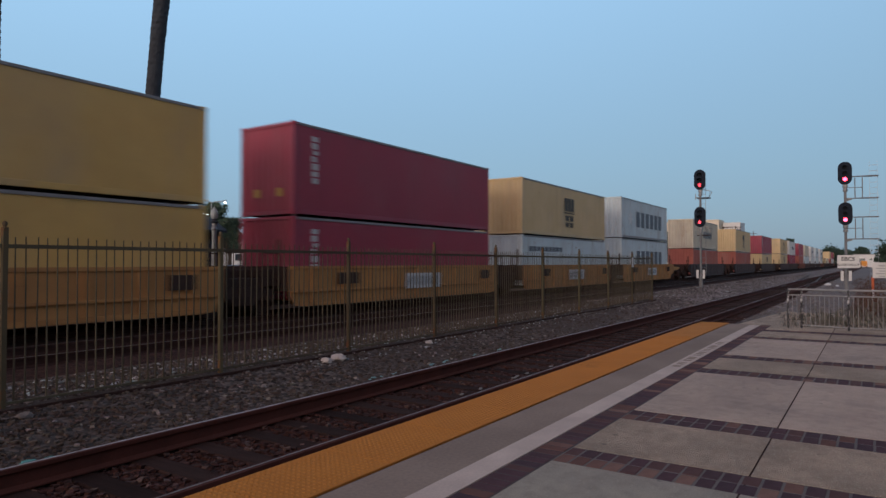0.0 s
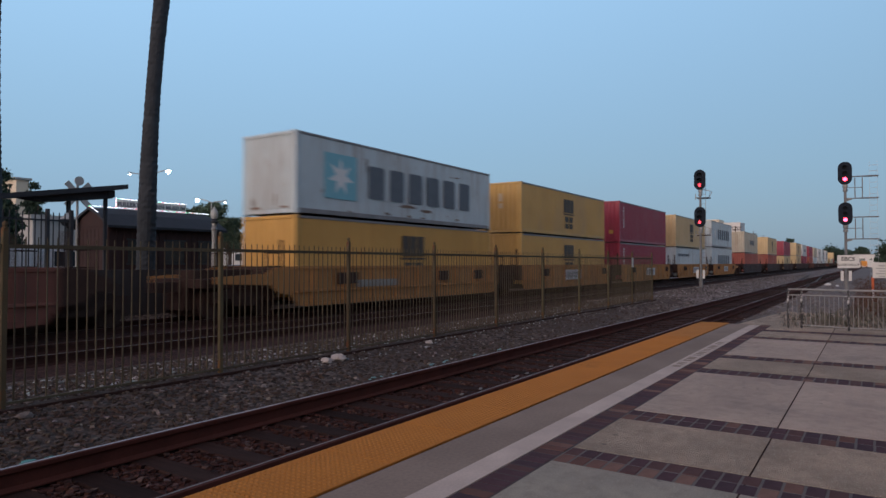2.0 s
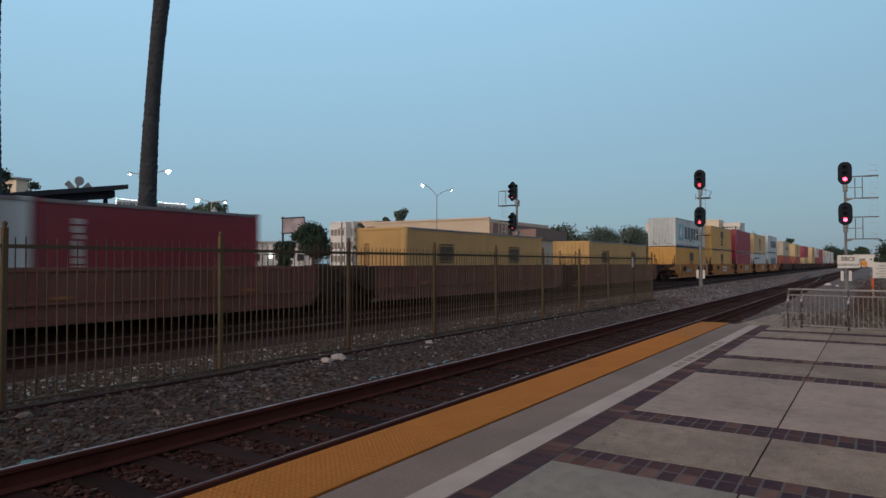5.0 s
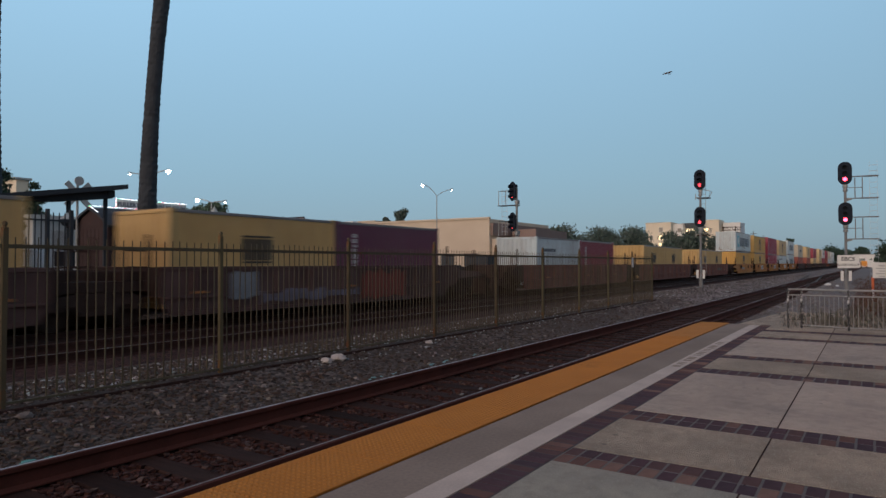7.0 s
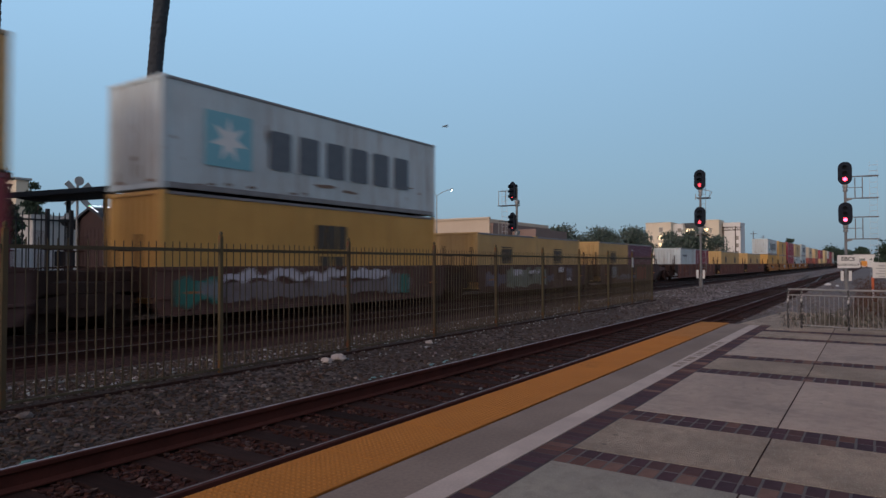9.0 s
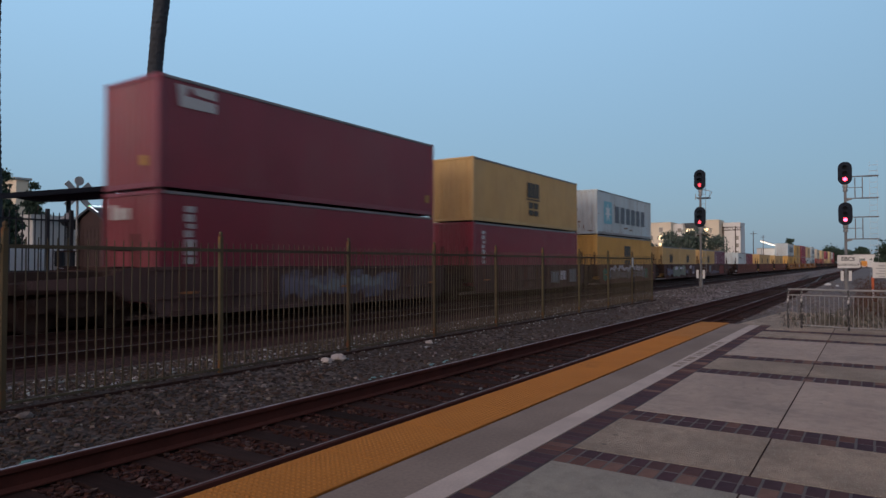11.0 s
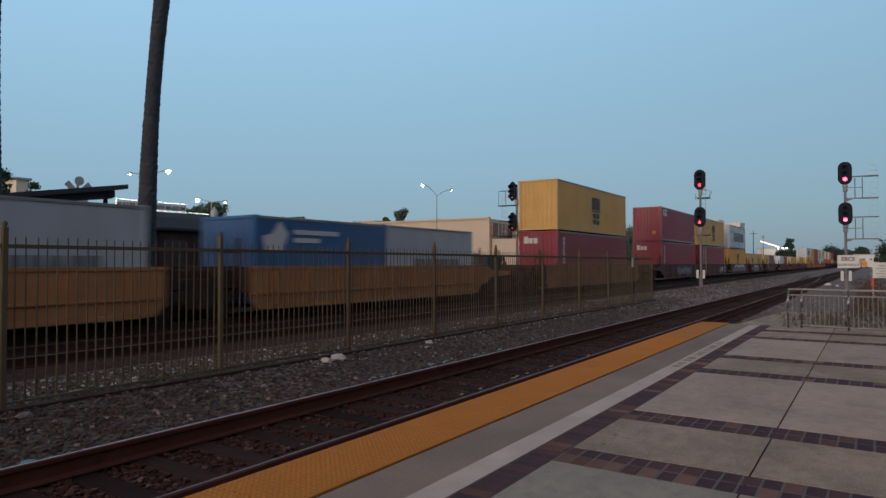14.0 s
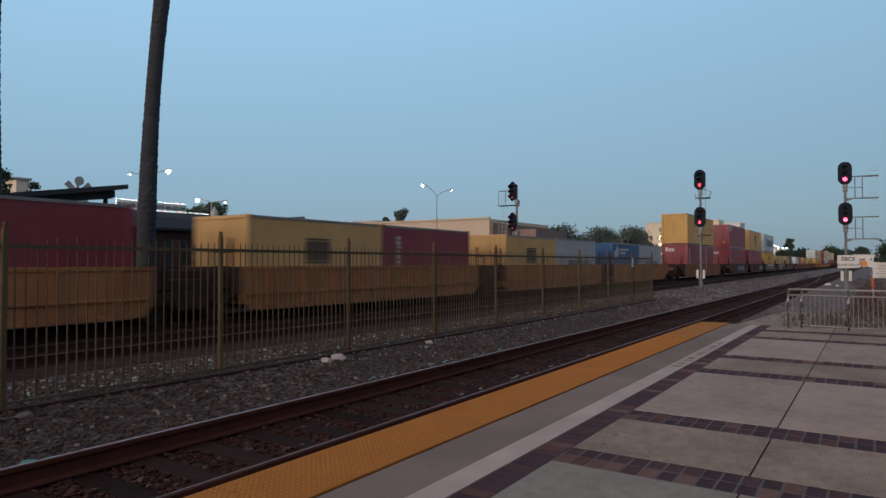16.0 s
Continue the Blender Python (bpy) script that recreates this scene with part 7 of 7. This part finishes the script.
def warning_sign():
    t = thing("warning_sign", "white notice board on an orange and white post", "sign")
    x = 36.0
    b = boxes("board", [(x - 0.03, x, -1.0, 0.02, 0.62, 1.33)], M["sign"], t, "white board with rows of grey writing")
    for k in range(5):
        boxes("text_bar", [(x - 0.036, x - 0.031, -0.9 + 0.1 * (k % 2), -0.1 - 0.12 * ((k + 1) % 2), 1.2 - k * 0.12 - 0.05, 1.2 - k * 0.12)], M["greywall"], b)
    for k in range(2):
        bm = bmesh.new()
        tube(bm, (x + 0.06, 0.02, -0.42 + 0.5 * k), (x + 0.06, 0.02, 0.08 + 0.58 * k), 0.055, n=10)
        part("post", bm, M["orange"] if k else M["white"], t, "orange reflective post" if k else "white lower post")


warning_sign()


def shrub(x, y, r, h, seed, m, label):
    rnd = random.Random(seed)
    v, f = [], []
    for _ in range(int(420 * r)):
        a, rr = rnd.uniform(0, 6.28), r * math.sqrt(rnd.random())
        p = Vector((x + rr * math.cos(a), y + rr * math.sin(a), -0.42 + h * rnd.random() * (1.1 - rr / r * 0.6)))
        d = Vector((rnd.gauss(0, 0.5), rnd.gauss(0, 0.5), rnd.uniform(0.3, 1.2))).normalized() * rnd.uniform(0.08, 0.22)
        s = Vector((-d.y, d.x, 0)).normalized() * 0.014 if d.xy.length > 1e-4 else Vector((0.014, 0, 0))
        b = len(v)
        v += [tuple(p - s), tuple(p + s), tuple(p + d)]
        f.append((b, b + 1, b + 2))
    ob = from_arrays("dry_shrub", v, f, m)
    tagged(ob, label, "shrub", "dry shrubs behind the railing")


DRY = islands("dry_grass", [(0.20, 0.175, 0.14), (0.30, 0.27, 0.22), (0.13, 0.115, 0.09), (0.08, 0.08, 0.06)], 0.9)
for i, (x, y, r, h) in enumerate([(19.5, 1.3, 0.8, 0.55), (20.6, 0.6, 0.7, 0.5), (18.4, 0.2, 0.8, 0.5), (19.2, -0.7, 0.9, 0.65), (22.5, 0.0, 1.0, 0.6), (24.0, -1.0, 1.1, 0.8), (27.0, -0.4, 1.0, 0.6), (17.4, 1.0, 0.6, 0.35), (17.0, -0.6, 0.7, 0.45), (21.0, 1.2, 0.6, 0.35)]):
    shrub(x, y, r, h, i, DRY, "dry yellow-grey shrub behind the railing")


RUSSET = islands("russet_leaves", [(0.17, 0.065, 0.04), (0.10, 0.045, 0.03), (0.22, 0.11, 0.07), (0.07, 0.05, 0.03)], 0.9)
for i, (x, y, r, h) in enumerate([(23.0, 0.1, 0.45, 0.7), (25.0, 0.15, 0.5, 0.75), (28.0, 0.1, 0.55, 0.8), (32.0, 0.15, 0.6, 0.8), (38.0, 0.0, 0.8, 0.8), (48.0, 0.1, 0.9, 0.8), (60.0, 0.2, 1.2, 0.8)]):
    shrub(x, y, r, h, 50 + i, RUSSET, "low russet shrub beside the gravel path")
palm((135.1, -1.6, -0.4), (135.1, -1.6, 4.2), 0.24, 0.2, 0.02, "short palm with a full crown beyond the warning sign")
palm((136.1, -4.1, -0.4), (136.1, -4.1, 15.4), 0.24, 0.2, 0.05, "tall palm beyond the warning sign")
vehicle(288.0, 2.85, 185, M["machine"], "orange utility van parked at the end of the line", True)
tree((75.1, -1.2, -0.42), 3.4, 1.1, 2600, 300, "small bushy tree beyond the warning sign", trunk_r=0.1, leaf=0.16, low=0.2)


def litter():
    """Small rubbish on the stones."""
    rnd = random.Random(11)
    paper = mat("crumpled_paper", (0.62, 0.55, 0.50), (0.50, 0.43, 0.39), 0.9, scale=10, fine=60, bump=0.4)
    brown = mat("dirty_paper", (0.22, 0.18, 0.16), (0.15, 0.12, 0.105), 0.9, scale=10, fine=60, bump=0.4)
    teal = mat("teal_plastic", (0.12, 0.36, 0.33), (0.09, 0.28, 0.26), 0.6, scale=10, fine=60, bump=0.2)
    pale_teal = mat("pale_teal_plastic", (0.30, 0.52, 0.52), (0.16, 0.36, 0.37), 0.6, scale=10, fine=60, bump=0.2)
    for x, y, s in ((7.25, 6.05, 0.05), (7.39, 6.10, 0.08), (7.52, 6.04, 0.05), (7.80, 6.05, 0.06), (7.92, 6.09, 0.05), (8.80, 6.05, 0.09), (8.93, 6.10, 0.06), (9.22, 6.06, 0.09), (9.35, 6.11, 0.07), (10.15, 6.04, 0.07), (10.28, 6.09, 0.06), (11.05, 6.02, 0.08), (11.2, 6.06, 0.06)):
        bm = bmesh.new()
        bmesh.ops.create_icosphere(bm, subdivisions=1, radius=1)
        for v in bm.verts:
            v.co *= rnd.uniform(0.6, 1.2)
            v.co = Vector((v.co.x * s * 0.75, v.co.y * s * 0.38, max(v.co.z, -0.4) * s * 0.2))
        ob = link("plastic_scrap", mesh_of("plastic_scrap", bm), pale_teal, None, pose(x, y, -0.372 + s * 0.08, rnd.uniform(-20, 20), rnd.uniform(-20, 20), rnd.uniform(0, 180)))
        tagged(ob, "pale teal plastic scrap lying beside the rail", "litter", "plastic scraps beside the rail")
    chip = mat("pale_stone_chip", (0.30, 0.28, 0.265), (0.20, 0.185, 0.175), 0.9, scale=8, fine=60, bump=0.4)
    for x, y in ((7.12, 4.41), (7.57, 4.40), (8.55, 4.40), (8.70, 4.43), (9.01, 4.42), (9.82, 4.39), (10.1, 4.29), (11.4, 4.35)):
        bm = bmesh.new()
        bmesh.ops.create_icosphere(bm, subdivisions=1, radius=1)
        for v in bm.verts:
            v.co *= rnd.uniform(0.75, 1.15)
            v.co = Vector((v.co.x * 0.065, v.co.y * 0.03, max(v.co.z, -0.4) * 0.014))
        ob = link("stone_chip", mesh_of("stone_chip", bm), chip, None, pose(x, y, -0.376, 0, 0, rnd.uniform(-20, 20)))
        tagged(ob, "pale flat stone chip lying between the rails", "stone", "stone chips between the rails")
    for name, lab, x, y, z, s, m in [("paper_bag", "crumpled pale paper bag beside the fence kerb", 7.74, 7.10, -0.235, 0.15, paper), ("paper_bag", "crumpled pale paper beside the fence kerb", 7.47, 7.10, -0.235, 0.12, paper), ("paper_scrap", "pale paper scrap beside the fence kerb", 10.27, 7.1, -0.235, 0.10, paper),
                                     ("plastic_scrap", "torn teal plastic scrap beside the rail", 2.68, 5.95, -0.385, 0.07, teal), ("plastic_scrap", "torn teal plastic scrap on the stones", 2.84, 5.93, -0.385, 0.05, teal), ("paper_scrap", "brown paper scrap by the fence kerb", 3.15, 7.08, -0.24, 0.09, brown),
                                     ("white_sack", "white sack lying beside the track", 58.3, 2.93, -0.4, 0.24, M["white"]), ("white_sack", "small white sack beside the track", 55.9, 2.2, -0.4, 0.13, M["white"])]:
        bm = bmesh.new()
        bmesh.ops.create_icosphere(bm, subdivisions=2, radius=1)
        for v in bm.verts:
            v.co *= rnd.uniform(0.72, 1.15)
            v.co = Vector((v.co.x * s, v.co.y * s * 0.8, max(v.co.z, -0.5) * s * (0.22 if m is teal else 0.5)))
        ob = link(name, mesh_of(name, bm), m, None, pose(x, y, z + s * 0.2, 0, 0, rnd.uniform(0, 180)))
        tagged(ob, lab, "litter")


litter()

# worn writing on the white line, too far gone to read
for k in range(16):
    x = 8.45 + k * 0.19 + 0.03 * math.sin(k * 2.3)
    boxes("worn_mark", [(x, x + 0.09 + 0.035 * math.cos(k * 1.7), 2.035, 2.135, 0.0015, 0.0035)], M["edge"], platform)

# unseen wall added behind the eye: closes the platform and blocks low sky light
boxes_wall = boxes("station_wall", [(-40, 34, -9.4, -9.0, -0.4, 7.0)], M["brown_wall"], None)
tagged(boxes_wall, "unseen plain brown wall added to block low sky light", "wall", kind="structure")


# ---------------------------------------------------------------- a bird
M["feather"] = mat("grey_feathers", (0.46, 0.49, 0.53), (0.38, 0.41, 0.44), 0.9, bump=0)


def bird():
    t = thing("bird", "small dark bird flying with raised wings", "bird")
    bm = bmesh.new()
    lathe(bm, [(0.004, -0.18), (0.026, -0.13), (0.044, -0.03), (0.04, 0.08), (0.026, 0.13), (0.027, 0.16), (0.008, 0.2)], 10)
    bmesh.ops.rotate(bm, verts=bm.verts, cent=(0, 0, 0), matrix=Matrix.Rotation(radians(90), 3, "Y"))
    part("body", bm, M["feather"], t)
    bm = bmesh.new()
    prism(bm, [(-0.28, 0.0), (-0.17, 0.02), (-0.17, -0.02)], -0.06, 0.06)
    part("tail", bm, M["feather"], t)
    wings = []
    for s in (-1, 1):
        bm = bmesh.new()
        outline = [(0.09, 0), (0.08, 0.22), (0.0, 0.44), (-0.05, 0.43), (-0.08, 0.2), (-0.08, 0)]
        top = [bm.verts.new((x, s * y, 0.012 - 0.015 * y)) for x, y in outline]
        low = [bm.verts.new((x, s * y, -0.008 + 0.01 * y)) for x, y in outline]
        bm.faces.new(top), bm.faces.new(list(reversed(low)))
        for i in range(6):
            bm.faces.new((top[i], low[i], low[(i + 1) % 6], top[(i + 1) % 6]))
        wings.append((part("wing", bm, M["feather"], t), s))
    return t, wings


BIRD = bird()
BIRD_ROWS = [(0.0, 65.18, -48.97, 34.30), (6.3, 46.46, 5.30, 16.03), (6.5, 45.70, 7.27, 15.41), (7.0, 44.38, 11.33, 14.00), (7.5, 43.25, 15.05, 13.46), (8.0, 42.15, 18.75, 12.73), (8.5, 41.05, 22.43, 12.07), (9.0, 39.90, 26.20, 11.37), (9.2, 39.37, 27.82, 10.83), (11.3, 32.42, 46.83, 8.43), (11.5, 31.64, 48.80, 8.40), (12.4, 27.40, 58.78, 8.56), (12.5, 26.88, 59.92, 8.68), (16.0, 8.0, 101.88, 10.38)]


def motions():
    """The whole train rolls along its straight track at one speed; the bird crosses the sky."""
    for ob, x, z in MOVING:
        walk(ob, [(t, pose(x + SPEED * t, TRAIN_Y, z)) for t in (0.0, 4.0, 8.0, 12.0, 16.0)])
    body, wings = BIRD
    way = BIRD_ROWS
    walk(body, [(t, pose(x, y, z, 0, -8, 150)) for t, x, y, z in way])
    for wing, s in wings:
        walk(wing, [(k * 0.2, pose(0, 0, 0, s * (28 + 24 * (-1) ** k), 0, 0)) for k in range(81)])


bricks()
motions()
